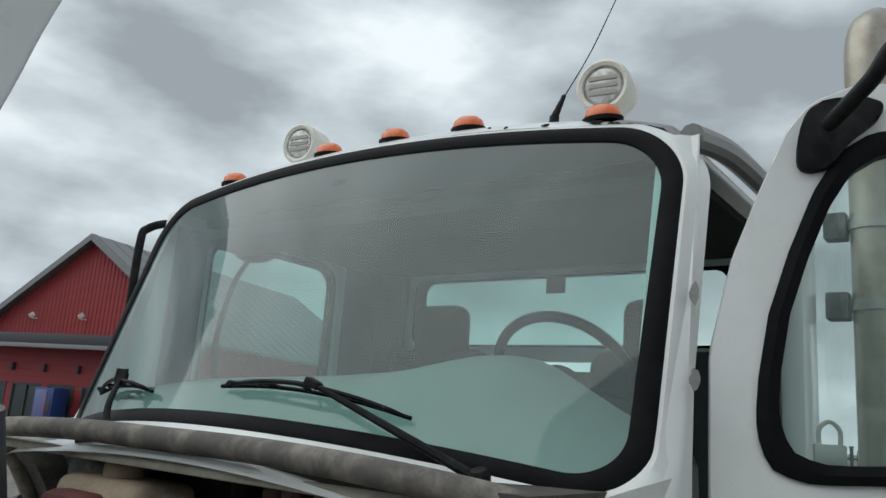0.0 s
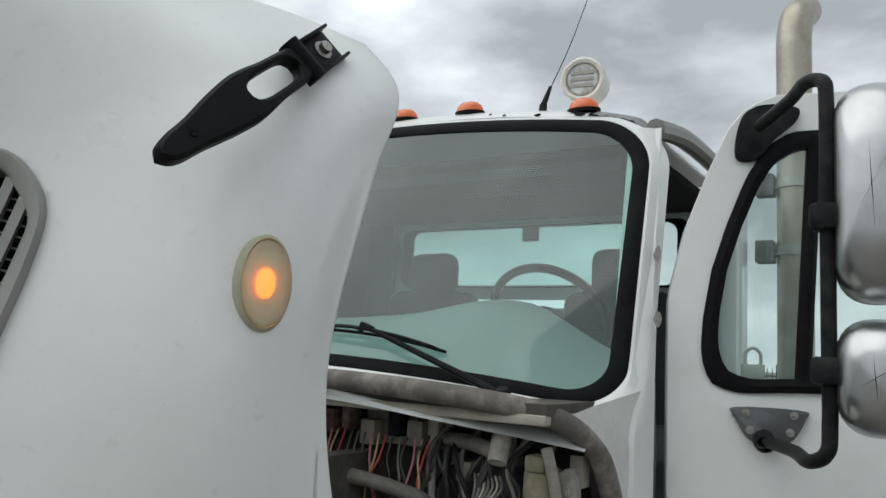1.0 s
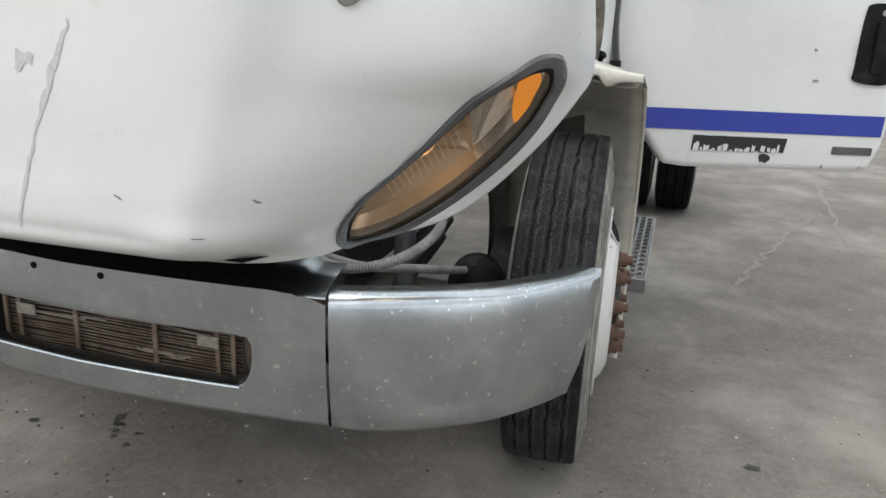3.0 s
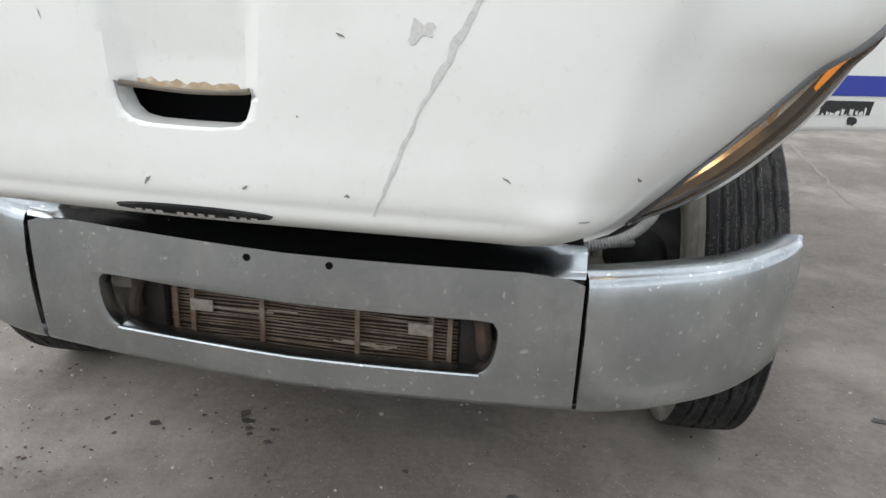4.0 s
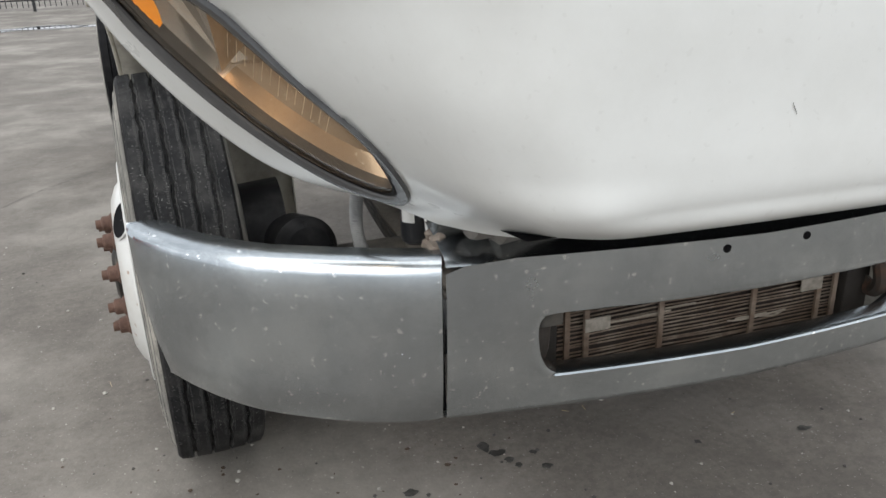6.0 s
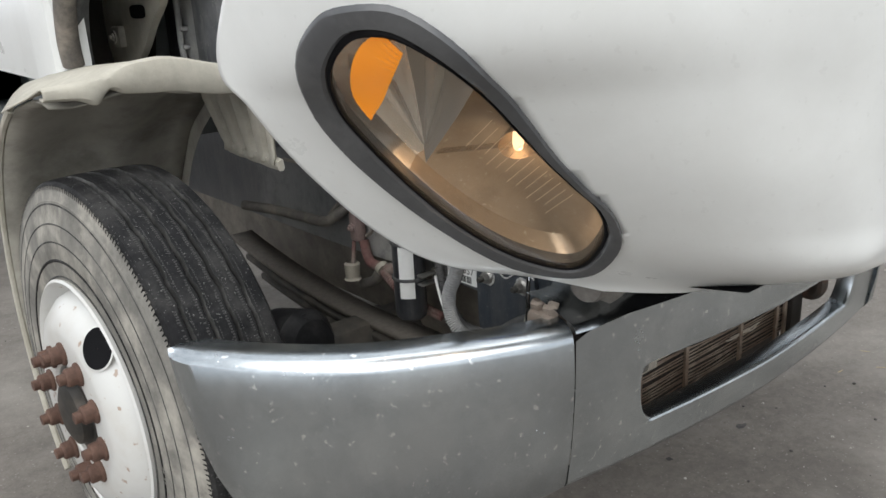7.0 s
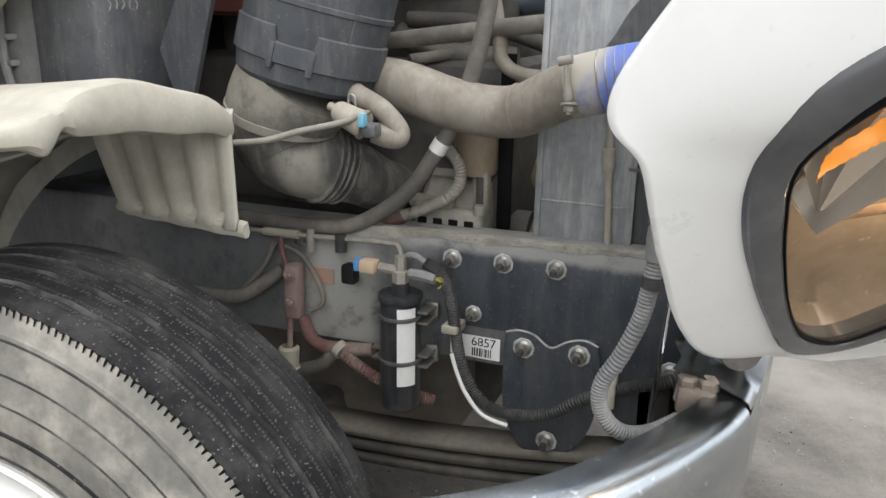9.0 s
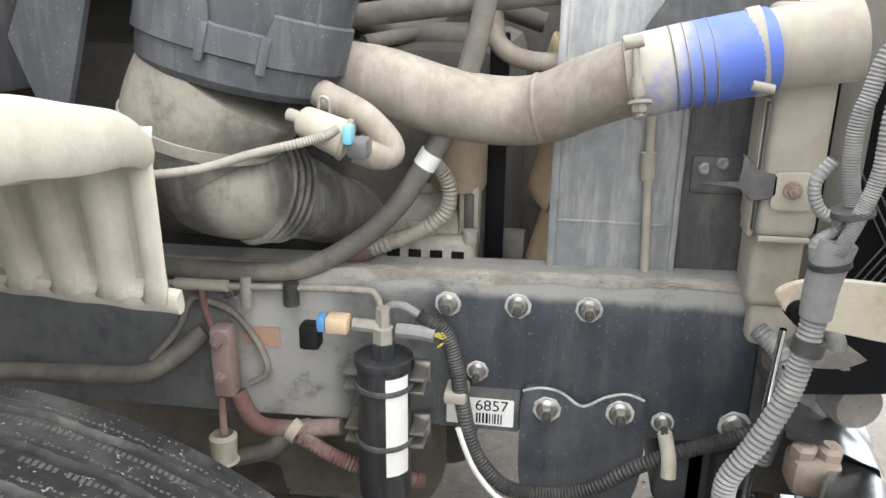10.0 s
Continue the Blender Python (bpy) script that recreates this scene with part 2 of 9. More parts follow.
def add_tube(bm, pts, radius, seg=10, n=None, ribs=0.0, cap=True, taper=None):
    """A round hose along a smooth line; ribs: pitch of corrugations in metres."""
    pts = [Vector(q) for q in pts]
    length = sum((b - a).length for a, b in zip(pts, pts[1:]))
    if n is None:
        n = max(4 * len(pts), int(length / 0.02)) if len(pts) > 2 else 2
    if ribs:
        n = max(n, int(length / ribs) * 2)
    line = spline(pts, n) if len(pts) > 2 else [pts[0].lerp(pts[1], k / (n - 1)) for k in range(n)]
    side = None
    rings = []
    for k, c in enumerate(line):
        t = (line[min(k + 1, n - 1)] - line[max(k - 1, 0)]).normalized()
        if side is None:
            side = t.orthogonal().normalized()
        side = (side - t * side.dot(t)).normalized()
        up = t.cross(side)
        r = radius if taper is None else radius + (taper - radius) * k / (n - 1)
        if ribs and k % 2:
            r *= 0.86
        rings.append([bm.verts.new(c + r * (math.cos(a) * side + math.sin(a) * up)) for a in (2 * math.pi * i / seg for i in range(seg))])
    ring_faces(bm, rings, True, cap)
    return bm


def tube(*a, **k):
    return add_tube(bmesh.new(), *a, **k)


def add_lathe(bm, profile, m=Matrix.Identity(4), seg=48, close=False, wobble=None):
    """Turns (radius, height) pairs about local z, then moves them by m."""
    rings = []
    for j, (r, h) in enumerate(profile):
        ring = []
        for i in range(seg):
            a = 2 * math.pi * i / seg
            dr, dh = wobble(i, j) if wobble else (0, 0)
            ring.append(bm.verts.new(m @ Vector(((r + dr) * math.cos(a), (r + dr) * math.sin(a), h + dh))))
        rings.append(ring)
    if close:
        rings.append(rings[0])
    ring_faces(bm, rings)
    return bm


def lathe(profile, m=Matrix.Identity(4), seg=48, **k):
    return add_lathe(bmesh.new(), profile, m, seg, **k)


def axis(p, d, up=(0, 0, 1)):
    """A pose at p whose z looks along d."""
    return Matrix.Translation(p) @ Vector(d).to_track_quat("Z", "Y").to_matrix().to_4x4()


def add_box(bm, lo, hi, m=Matrix.Identity(4), bevel=0.0, seg=2):
    """A box between two corners, with eased edges."""
    made = bmesh.ops.create_cube(bm, size=1)["verts"]
    for v in made:
        v.co = m @ Vector([(lo[i] + hi[i]) / 2 + v.co[i] * (hi[i] - lo[i]) for i in range(3)])
    if bevel:
        edges = list({e for v in made for e in v.link_edges})
        bmesh.ops.bevel(bm, geom=edges, offset=bevel, segments=seg, affect="EDGES", profile=0.5)
    return bm


def box(lo, hi, m=Matrix.Identity(4), bevel=0.0, seg=2):
    return add_box(bmesh.new(), lo, hi, m, bevel, seg)


def add_plate(bm, outline, thick, m=Matrix.Identity(4), bevel=0.0):
    """A flat plate of an (x, y) outline, thick along local z."""
    a = [bm.verts.new(m @ Vector((x, y, 0))) for x, y in outline]
    b = [bm.verts.new(m @ Vector((x, y, thick))) for x, y in outline]
    fa, fb = bm.faces.new(a), bm.faces.new(b)
    ring_faces(bm, [a, b])
    if bevel:
        bmesh.ops.bevel(bm, geom=list(fb.edges), offset=bevel, segments=2, affect="EDGES", profile=0.5)
    return bm


def plate(*a, **k):
    return add_plate(bmesh.new(), *a, **k)


def rounded(x0, y0, x1, y1, r, n=5):
    """A rounded rectangle's outline."""
    out = []
    for cx, cy, a0 in ((x1 - r, y1 - r, 0), (x0 + r, y1 - r, 90), (x0 + r, y0 + r, 180), (x1 - r, y0 + r, 270)):
        out += [(cx + r * math.cos(radians(a0 + 90 * k / n)), cy + r * math.sin(radians(a0 + 90 * k / n))) for k in range(n + 1)]
    return out


def closed_spline(pts, n):
    """n points round a smooth closed outline."""
    p = [Vector(q) for q in pts]
    out = []
    for k in range(n):
        s = k / n * len(p)
        i, t = int(s), s - int(s)
        a, b, c, d = (p[(i + o) % len(p)] for o in (-1, 0, 1, 2))
        out.append(0.5 * (2 * b + (c - a) * t + (2 * a - 5 * b + 4 * c - d) * t * t + (3 * b - 3 * c + d - a) * t ** 3))
    return out


def inside(pt, poly):
    x, y, hit = pt[0], pt[1], False
    for (x0, y0), (x1, y1) in zip(poly, poly[1:] + poly[:1]):
        if (y0 > y) != (y1 > y) and x < (x1 - x0) * (y - y0) / (y1 - y0) + x0:
            hit = not hit
    return hit


def hex_bolt(bm, p, d, r=0.012, h=0.012, washer=True):
    m = axis(p, d)
    if washer:
        add_lathe(bm, [(0.001, 0), (r * 1.55, 0), (r * 1.55, 0.004), (0.001, 0.004)], m, 16)
    add_lathe(bm, [(0.001, 0.003), (r, 0.003), (r, h), (r * 0.85, h + 0.002), (0.001, h + 0.002)], m, 6)
    add_lathe(bm, [(r * 0.5, h), (r * 0.5, h + r * 0.7), (0.001, h + r * 0.75)], m, 10)
    return bm


def flange_bolt(name, p, d, r, parent, ring=True):
    """Flanged nut on a stud, with a scuffed pale ring of bared paint round it."""
    m = axis(p, d)
    bm = lathe([(0.001, 0.001), (r * 1.05, 0.001), (r * 1.05, 0.004), (r * 0.8, 0.008), (0.001, 0.008)], m, 24)
    add_lathe(bm, [(r * 0.78, 0.006), (r * 0.78, 0.018), (r * 0.66, 0.021), (r * 0.45, 0.021)], m, 6)
    nut = part(name, bm, STEEL, parent, "steel flanged nut with a scuffed ring")
    part("stud", lathe([(r * 0.44, 0.012), (r * 0.44, 0.031), (r * 0.34, 0.034), (0.001, 0.034)], m, 14), ENGINE_STUD, nut)
    if ring:
        part("scuffed_ring", lathe([(r * 0.9, 0.0), (r * 1.28, 0.0), (r * 1.36, 0.0015), (r * 1.28, 0.003), (r * 0.9, 0.003)], m, 26, wobble=lambda i, j: (0.05 * r * math.sin(i * 1.9) if 0 < j < 4 else 0, 0)), RING_DUST, nut)
    return nut


ENGINE_STUD = material("dark_stud", (0.10, 0.095, 0.085), 0.6, 0.6, grain=0.4)
RING_DUST = material("chalky_scuff_ring", (0.46, 0.455, 0.44), 0.85, grain=0.5, grain_scale=60, stain=(0.16, 0.16, 0.16), stain_amount=0.6, stain_scale=60)


# ---- setting ----
def build_ground():
    bm = bmesh.new()
    bmesh.ops.create_grid(bm, x_segments=90, y_segments=90, size=1)
    for v in bm.verts:
        x, y = v.co.x, v.co.y
        v.co = Vector((math.copysign(abs(x) ** 3, x) * 900 + 4 * x, math.copysign(abs(y) ** 3, y) * 900 + 4 * y, 0))
    ob = part("ground", bm, GROUND, smooth=False)
    tagged(ob, "grey worn concrete yard with stains and grit", "ground", kind="structure")


build_ground()

truck = thing("truck", "white conventional work truck, hood tilted forward, driver's door open", "truck")

# ---- hood ----
# height and depth at the middle; shoulder x, y; fender crown x, y; outer edge x, y, z; rise of the crown
NOSE = [
    (0.930, -0.26, 0.50, -0.24, 0.60, -0.18, 0.67, -0.08, 0.910),
    (0.985, -0.43, 0.57, -0.35, 0.655, -0.165, 0.74, 0.0, 0.930),
    (1.03, -0.462, 0.62, -0.395, 0.73, -0.12, 0.86, 0.075, 0.962),
    (1.08, -0.470, 0.66, -0.385, 0.81, -0.105, 0.955, 0.105, 1.028),
    (1.15, -0.474, 0.70, -0.385, 0.895, -0.115, 1.05, 0.122, 1.13),
    (1.25, -0.482, 0.74, -0.375, 0.985, -0.115, 1.12, 0.155, 1.23),
]
FENDER = [
    (1.36, -0.487, 0.79, -0.36, 1.06, -0.13, 1.145, 0.185, 1.30),
    (1.50, -0.492, 0.83, -0.335, 1.10, -0.12, 1.14, 0.072, 1.49),
    (1.72, -0.497, 0.86, -0.30, 1.125, -0.12, 1.138, 0.024, 1.70),
    (1.90, -0.505, 0.87, -0.265, 1.125, -0.075, 1.146, 0.070, 1.92),
    (2.03, -0.56, 0.86, -0.295, 1.09, -0.03, 1.16, 0.097, 2.04),
    (2.11, -0.60, 0.82, -0.37, 0.985, -0.035, 1.115, 0.08, 2.110, 0.046),
]


def hood_columns():
    cols = [[] for _ in range(9)]
    for zc, yc, xs, ys, xm, ym, xe, ye, ze, *rise in NOSE + FENDER:
        d = ze - zc
        up = rise[0] if rise else 0
        half = [(0, yc, zc), (0.76 * xs, yc + 0.018, zc + 0.03 * d), (xs, ys, zc + 0.3 * d + 0.5 * up), (xm, ym, zc + 0.72 * d + up), (xe, ye, ze)]
        for j, (x, y, z) in enumerate(half):
            cols[4 + j].append((x, y, z))
            if j:
                cols[4 - j].append((-x, y, z))
    return cols


HOOD_V = 16 * 11 + 1


SKEW = Vector((-0.021, -0.022, 0.020))


def skew_base(p):
    t = min(max((-p.x - 0.45) / 0.45, 0), 1)
    return t * t * (3 - 2 * t)


def skew_weight(p):
    """The tilted hood hangs a little askew towards the passenger's side."""
    t = min(max((-p.x - 0.45) / 0.45, 0), 1)
    rim = min(max((-p.x - 1.04) / 0.10, 0), 1) * min(max((p.z - 1.1) / 0.15, 0), 1)
    low = min(max((-p.x - 0.80) / 0.2, 0), 1) * min(max((1.22 - p.z) / 0.08, 0), 1)
    return t * t * (3 - 2 * t) + 0.6 * rim - 0.45 * low


def hood_grid():
    """Rows of points over the hood's outer skin."""
    cols = [spline(c, HOOD_V) for c in hood_columns()]
    rows = []
    for v in range(HOOD_V):
        ctrl = [c[v] for c in cols]
        row = []
        for j in range(8):
            n = 40 if j in (3, 4) else 22
            seg = spline(ctrl[max(j - 1, 0):j + 3], (len(ctrl[max(j - 1, 0):j + 3]) - 1) * n + 1)
            first = n if j > 0 else 0
            row += seg[first:first + n]
        row.append(ctrl[-1])
        rows.append([p + Vector((SKEW.x * skew_base(p), SKEW.y * skew_weight(p), SKEW.z * skew_base(p))) for p in row])
    return rows


def scoop_dip(p):
    """Depth of the channel above the slot in the hood's front."""
    w = min(max((0.112 + 0.16 * max(0, p.z - 1.19) - abs(p.x - 0.013)) / 0.034, 0), 1)
    h = min(max((1.50 - p.z) / 0.26, 0), 1) if p.z > 1.187 else 0
    return 0.032 * w * w * (3 - 2 * w) * h


HOOD = hood_grid()
LAMP_O = Vector((0.92, -0.06, 1.11))
LAMP_A = Vector((0.757, 0.118, 0.641)).normalized()
LAMP_N = Vector((1, -1, -1)).normalized()
LAMP_B = LAMP_N.cross(LAMP_A)
LAMP_OUT = [(0.293, 0.012), (0.29, 0.062), (0.258, 0.118), (0.19, 0.142), (0.12, 0.138), (0.05, 0.128), (-0.015, 0.118), (-0.085, 0.115), (-0.14, 0.115), (-0.20, 0.09),
            (-0.25, 0.04), (-0.275, -0.01), (-0.262, -0.06), (-0.185, -0.10), (-0.06, -0.115), (0.04, -0.12), (0.13, -0.117), (0.205, -0.098), (0.268, -0.05)]
LAMP_IN = [(0.262, 0.025), (0.262, 0.062), (0.236, 0.097), (0.18, 0.114), (0.115, 0.112), (0.05, 0.107), (-0.01, 0.103), (-0.075, 0.103), (-0.125, 0.103), (-0.178, 0.08),
           (-0.228, 0.028), (-0.25, -0.012), (-0.235, -0.045), (-0.165, -0.075), (-0.06, -0.088), (0.04, -0.086), (0.125, -0.077), (0.19, -0.062), (0.24, -0.022)]
# the lamps sit a little apart from mirror symmetry on the askew hood: shift along and across
LAMP_SHIFT = {1: (-0.008, -0.012), -1: (0.008, 0.012)}
VENT_SHIFT = {1: (0.0, 0.0), -1: (0.022, 0.006)}
VENT_O = Vector((0.862, -0.285, 1.655))
VENT_A = Vector((0.075, 0.11, 0.53)).normalized()
VENT_N = (Vector((0.62, -0.78, 0.05)) - VENT_A * Vector((0.62, -0.78, 0.05)).dot(VENT_A)).normalized()
VENT_B = VENT_N.cross(VENT_A)
VENT_OUT = [(0.267, -0.008), (0.258, 0.028), (0.240, 0.055), (0.205, 0.074), (0.12, 0.073), (0.0, 0.068), (-0.10, 0.062), (-0.19, 0.047), (-0.245, 0.026), (-0.268, 0.0),
            (-0.245, -0.027), (-0.19, -0.047), (-0.11, -0.062), (0.0, -0.072), (0.10, -0.078), (0.17, -0.077), (0.22, -0.068), (0.25, -0.042)]
VENT_IN = [(0.247, -0.006), (0.238, 0.014), (0.223, 0.037), (0.198, 0.050), (0.13, 0.048), (0.0, 0.041), (-0.08, 0.040), (-0.145, 0.034), (-0.20, 0.018), (-0.211, 0.0),
           (-0.195, -0.018), (-0.15, -0.034), (-0.085, -0.049), (0.0, -0.056), (0.10, -0.057), (0.17, -0.058), (0.206, -0.054), (0.232, -0.029)]


def shift_of(side, o, a, b):
    """How far a fitting's centre lies off its mirrored place (a, b already on this side)."""
    u, v = (LAMP_SHIFT if abs(o.z - LAMP_O.z) < 0.2 else VENT_SHIFT)[side]
    return a * u + b * v + (SKEW if side < 0 else Vector((0, 0, 0)))


def local(p, side, o, a, b):
    p = p - shift_of(side, o, Vector((side * a.x, a.y, a.z)), Vector((side * b.x, b.y, b.z)))
    q = Vector((p.x * side, p.y, p.z)) - o
    return (q.dot(a), q.dot(b)), q


def scaled(outline, k):
    return [(x * k, y * k) for x, y in outline]


SLOT_X, SLOT_Z = 0.013, 1.167
SLOT_HALF = [(0, 0.021), (0.06, 0.023), (0.09, 0.028), (0.109, 0.036), (0.106, 0.012), (0.098, -0.008), (0.085, -0.020), (0.06, -0.025), (0, -0.026)]


def slot_outline(n=12):
    pts = SLOT_HALF + [(-x, z) for x, z in reversed(SLOT_HALF[1:-1])]
    out = []
    for p, q in zip(pts, pts[1:] + pts[:1]):
        out += [(SLOT_X + p[0] + (q[0] - p[0]) * k / n, SLOT_Z + p[1] + (q[1] - p[1]) * k / n) for k in range(n)]
    return out


SLOT = slot_outline()


def build_hood():
    bm = bmesh.new()
    torn = set()
    rows = [[bm.verts.new(p + Vector((0, scoop_dip(p) if abs(p.x) < 0.2 else 0, 0))) for p in row] for row in HOOD]
    lamp = [tuple(p) for p in closed_spline([(x * 0.55 + u * 0.45, y * 0.55 + w * 0.45, 0) for (x, y), (u, w) in zip(LAMP_OUT, LAMP_IN)], 60)]
    lamp = [p[:2] for p in lamp]
    vent = [tuple(p)[:2] for p in closed_spline([(x * 0.3 + u * 0.7, y * 0.3 + w * 0.7, 0) for (x, y), (u, w) in zip(VENT_OUT, VENT_IN)], 60)]
    for r0, r1 in zip(rows, rows[1:]):
        for i in range(len(r0) - 1):
            c = (r0[i].co + r1[i + 1].co) / 2
            side = 1 if c.x > 0 else -1
            if abs(c.x) > 0.55:
                q, off = local(c, side, LAMP_O, LAMP_A, LAMP_B)
                if off.dot(LAMP_N) > -0.16 and inside(q, lamp):
                    continue
                q, off = local(c, side, VENT_O, VENT_A, VENT_B)
                if off.dot(VENT_N) > -0.12 and inside(q, vent):
                    continue
            elif inside((c.x, c.z), SLOT):
                torn.update((r0[i], r0[i + 1], r1[i + 1], r1[i]))
                continue
            bm.faces.new((r0[i], r0[i + 1], r1[i + 1], r1[i]))
    for v in torn:
        if v.link_faces:
            x, z = min(SLOT, key=lambda q: (q[0] - v.co.x) ** 2 + (q[1] - v.co.z) ** 2)
            v.co = Vector((x, v.co.y, z))
    ob = part("hood", bm, PAINT, truck, "glossy white tilted hood, scratched")
    if sum(f.normal.y * f.area for f in ob.data.polygons) > 0:
        ob.data.flip_normals()
    mod = ob.modifiers.new("thickness", "SOLIDIFY")
    mod.thickness, mod.offset = 0.006, -1
    return ob


hood = build_hood()


def skin_tree():
    from mathutils.bvhtree import BVHTree
    verts, faces, w = [p for row in HOOD for p in row], [], len(HOOD[0])
    for v in range(len(HOOD) - 1):
        for i in range(w - 1):
            k = v * w + i
            faces.append((k, k + 1, k + w + 1, k + w))
    return BVHTree.FromPolygons(verts, faces)


SKIN = skin_tree()


def on_skin(p, n, lift=0.0):
    """The place on the hood's skin met from outside along -n, lifted by some metres."""
    p, n = Vector(p), Vector(n)
    hit = SKIN.ray_cast(p + 0.35 * n, -n, 0.7)[0] or SKIN.find_nearest(p)[0]
    return hit + lift * n


def flip(side, *vs):
    return [Vector((v.x * side, v.y, v.z)) for v in vs]


def skin_rings(bm, side, o, a, b, n, loops):
    """Rings over the skin: each loop is an outline with a lift, or with a depth below the plane."""
    o, a, b, n = flip(side, o, a, b, n)
    o = o + shift_of(side, o, a, b)
    rings = []
    for outline, lift, flat in loops:
        ring = []
        for x, y in outline:
            p = o + a * x + b * y
            ring.append(bm.verts.new(p + n * lift if flat else on_skin(p, n, lift)))
        rings.append(ring)
    ring_faces(bm, rings)
    return rings


def outline_of(pts, n=72):
    return [tuple(p)[:2] for p in closed_spline([(x, y, 0) for x, y in pts], n)]


def between(a, b, t):
    return [(x + (u - x) * t, y + (w - y) * t) for (x, y), (u, w) in zip(a, b)]


def build_headlight(side):
    out, inn = outline_of(LAMP_OUT), outline_of(LAMP_IN)
    bm = bmesh.new()
    skin_rings(bm, side, LAMP_O, LAMP_A, LAMP_B, LAMP_N, [
        (out, -0.006, False), (between(out, inn, 0.03), 0.003, False), (between(out, inn, 0.12), 0.007, False), (between(out, inn, 0.5), 0.007, False),
        (between(out, inn, 0.85), 0.005, False), (between(out, inn, 0.97), 0.001, False), (inn, -0.006, False), (scaled(inn, 0.985), -0.03, False)])
    bezel = part("headlight_bezel", bm, BEZEL, hood, "dark grey plastic headlight surround")
    # clear cover
    bm = bmesh.new()
    rings = skin_rings(bm, side, LAMP_O, LAMP_A, LAMP_B, LAMP_N, [(scaled(inn, k), -0.003 + 0.026 * (1 - k * k) ** 0.8, False) for k in (1.0, 0.96, 0.9, 0.82, 0.7, 0.55, 0.4, 0.2)])
    bm.faces.new(rings[-1])
    cover = part("headlight_cover", bm, LAMP_GLASS, hood, "clear plastic headlight cover, slightly yellowed")
    cover.visible_shadow = False
    # black gasket between surround and cover
    bm = bmesh.new()
    skin_rings(bm, side, LAMP_O, LAMP_A, LAMP_B, LAMP_N, [(scaled(inn, 1.004), 0.0005, False), (scaled(inn, 0.992), 0.0025, False), (scaled(inn, 0.975), 0.0015, False), (scaled(inn, 0.968), -0.008, False)])
    part("lens_gasket", bm, RUBBER, hood)
    o, a, b, n = flip(side, LAMP_O, LAMP_A, LAMP_B, LAMP_N)
    o = o + shift_of(side, o, a, b)

    def deep(x, y, d):
        return on_skin(o + a * x + b * y, n, -d)

    def wall_at(y):
        """Where the wall between the turn lamp and the beam stands."""
        return 0.055 + 0.45 * (y + 0.035) if y < 0.05 else 0.093 + 0.5 * (y - 0.05)

    def sheet(name, mat, rows, label=""):
        bm = bmesh.new()
        ring_faces(bm, [[bm.verts.new(deep(*q)) for q in row] for row in rows], close_u=False)
        return part(name, bm, mat, hood, label)
    # two bowls: bright above the wall, below it tinted with the bulb's warm light
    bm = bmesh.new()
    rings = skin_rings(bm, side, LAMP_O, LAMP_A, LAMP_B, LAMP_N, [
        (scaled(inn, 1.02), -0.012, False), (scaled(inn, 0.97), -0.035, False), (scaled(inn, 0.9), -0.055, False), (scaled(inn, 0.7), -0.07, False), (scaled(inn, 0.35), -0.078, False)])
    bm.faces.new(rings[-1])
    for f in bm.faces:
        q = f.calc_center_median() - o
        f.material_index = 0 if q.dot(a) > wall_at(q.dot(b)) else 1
    part("headlight_housing", bm, [LAMP_BRIGHT, LAMP_BULB_TINT], hood)
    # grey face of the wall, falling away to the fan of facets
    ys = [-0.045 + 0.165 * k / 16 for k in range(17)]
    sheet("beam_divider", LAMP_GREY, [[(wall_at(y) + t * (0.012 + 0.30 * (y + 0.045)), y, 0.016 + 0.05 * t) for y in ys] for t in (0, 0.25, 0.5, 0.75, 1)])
    sheet("divider_edge", LAMP_BULB_TINT, [[(wall_at(y) - 0.004 * t, y, 0.016 + 0.06 * t) for y in ys] for t in (0, 0.5, 1)])
    # fan of bright facets from the wall's foot up to the turn lens
    foot = (0.062, -0.036)
    tips = [(0.135, 0.112), (0.160, 0.108), (0.178, 0.100), (0.192, 0.088), (0.202, 0.070), (0.206, 0.050), (0.202, 0.030), (0.194, 0.010), (0.182, -0.012), (0.160, -0.035)]
    for k, (p, q) in enumerate(zip(tips, tips[1:])):
        d0, d1 = (0.062, 0.040) if k % 2 else (0.040, 0.062)
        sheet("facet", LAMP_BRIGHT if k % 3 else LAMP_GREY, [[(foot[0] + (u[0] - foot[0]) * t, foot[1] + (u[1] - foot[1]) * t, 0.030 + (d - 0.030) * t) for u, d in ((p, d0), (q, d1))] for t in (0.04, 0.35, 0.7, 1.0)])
    # ribbed amber leaf
    edge = [(0.150, -0.044), (0.19, -0.032), (0.226, 0.006), (0.245, 0.043), (0.246, 0.078), (0.236, 0.094)]
    inner_edge = [(0.150, -0.040), (0.163, -0.008), (0.180, 0.022), (0.197, 0.052), (0.210, 0.076), (0.222, 0.096)]
    e0, e1 = spline([(x, y, 0) for x, y in edge], 40), spline([(x, y, 0) for x, y in inner_edge], 40)
    if side < 0:
        e0, e1 = e0[:33], e1[:33]
    sheet("turn_lens", AMBER_LIT, [[(p.x + (q.x - p.x) * t, p.y + (q.y - p.y) * t, 0.007 + 0.007 * t + (0.0014 if i % 2 else 0)) for i, (p, q) in enumerate(zip(e0, e1))] for t in (0, 0.25, 0.5, 0.75, 1)], "ribbed amber turn signal lens")
    # glowing amber patch drawn as the turn lens's reflection in the bowl
    sheet("turn_reflection", AMBER_LIT, [[(0.172 + 0.008 * s, 0.094 + 0.008 * t, 0.022) for s in (0, 1, 2)] for t in (0, 1)])
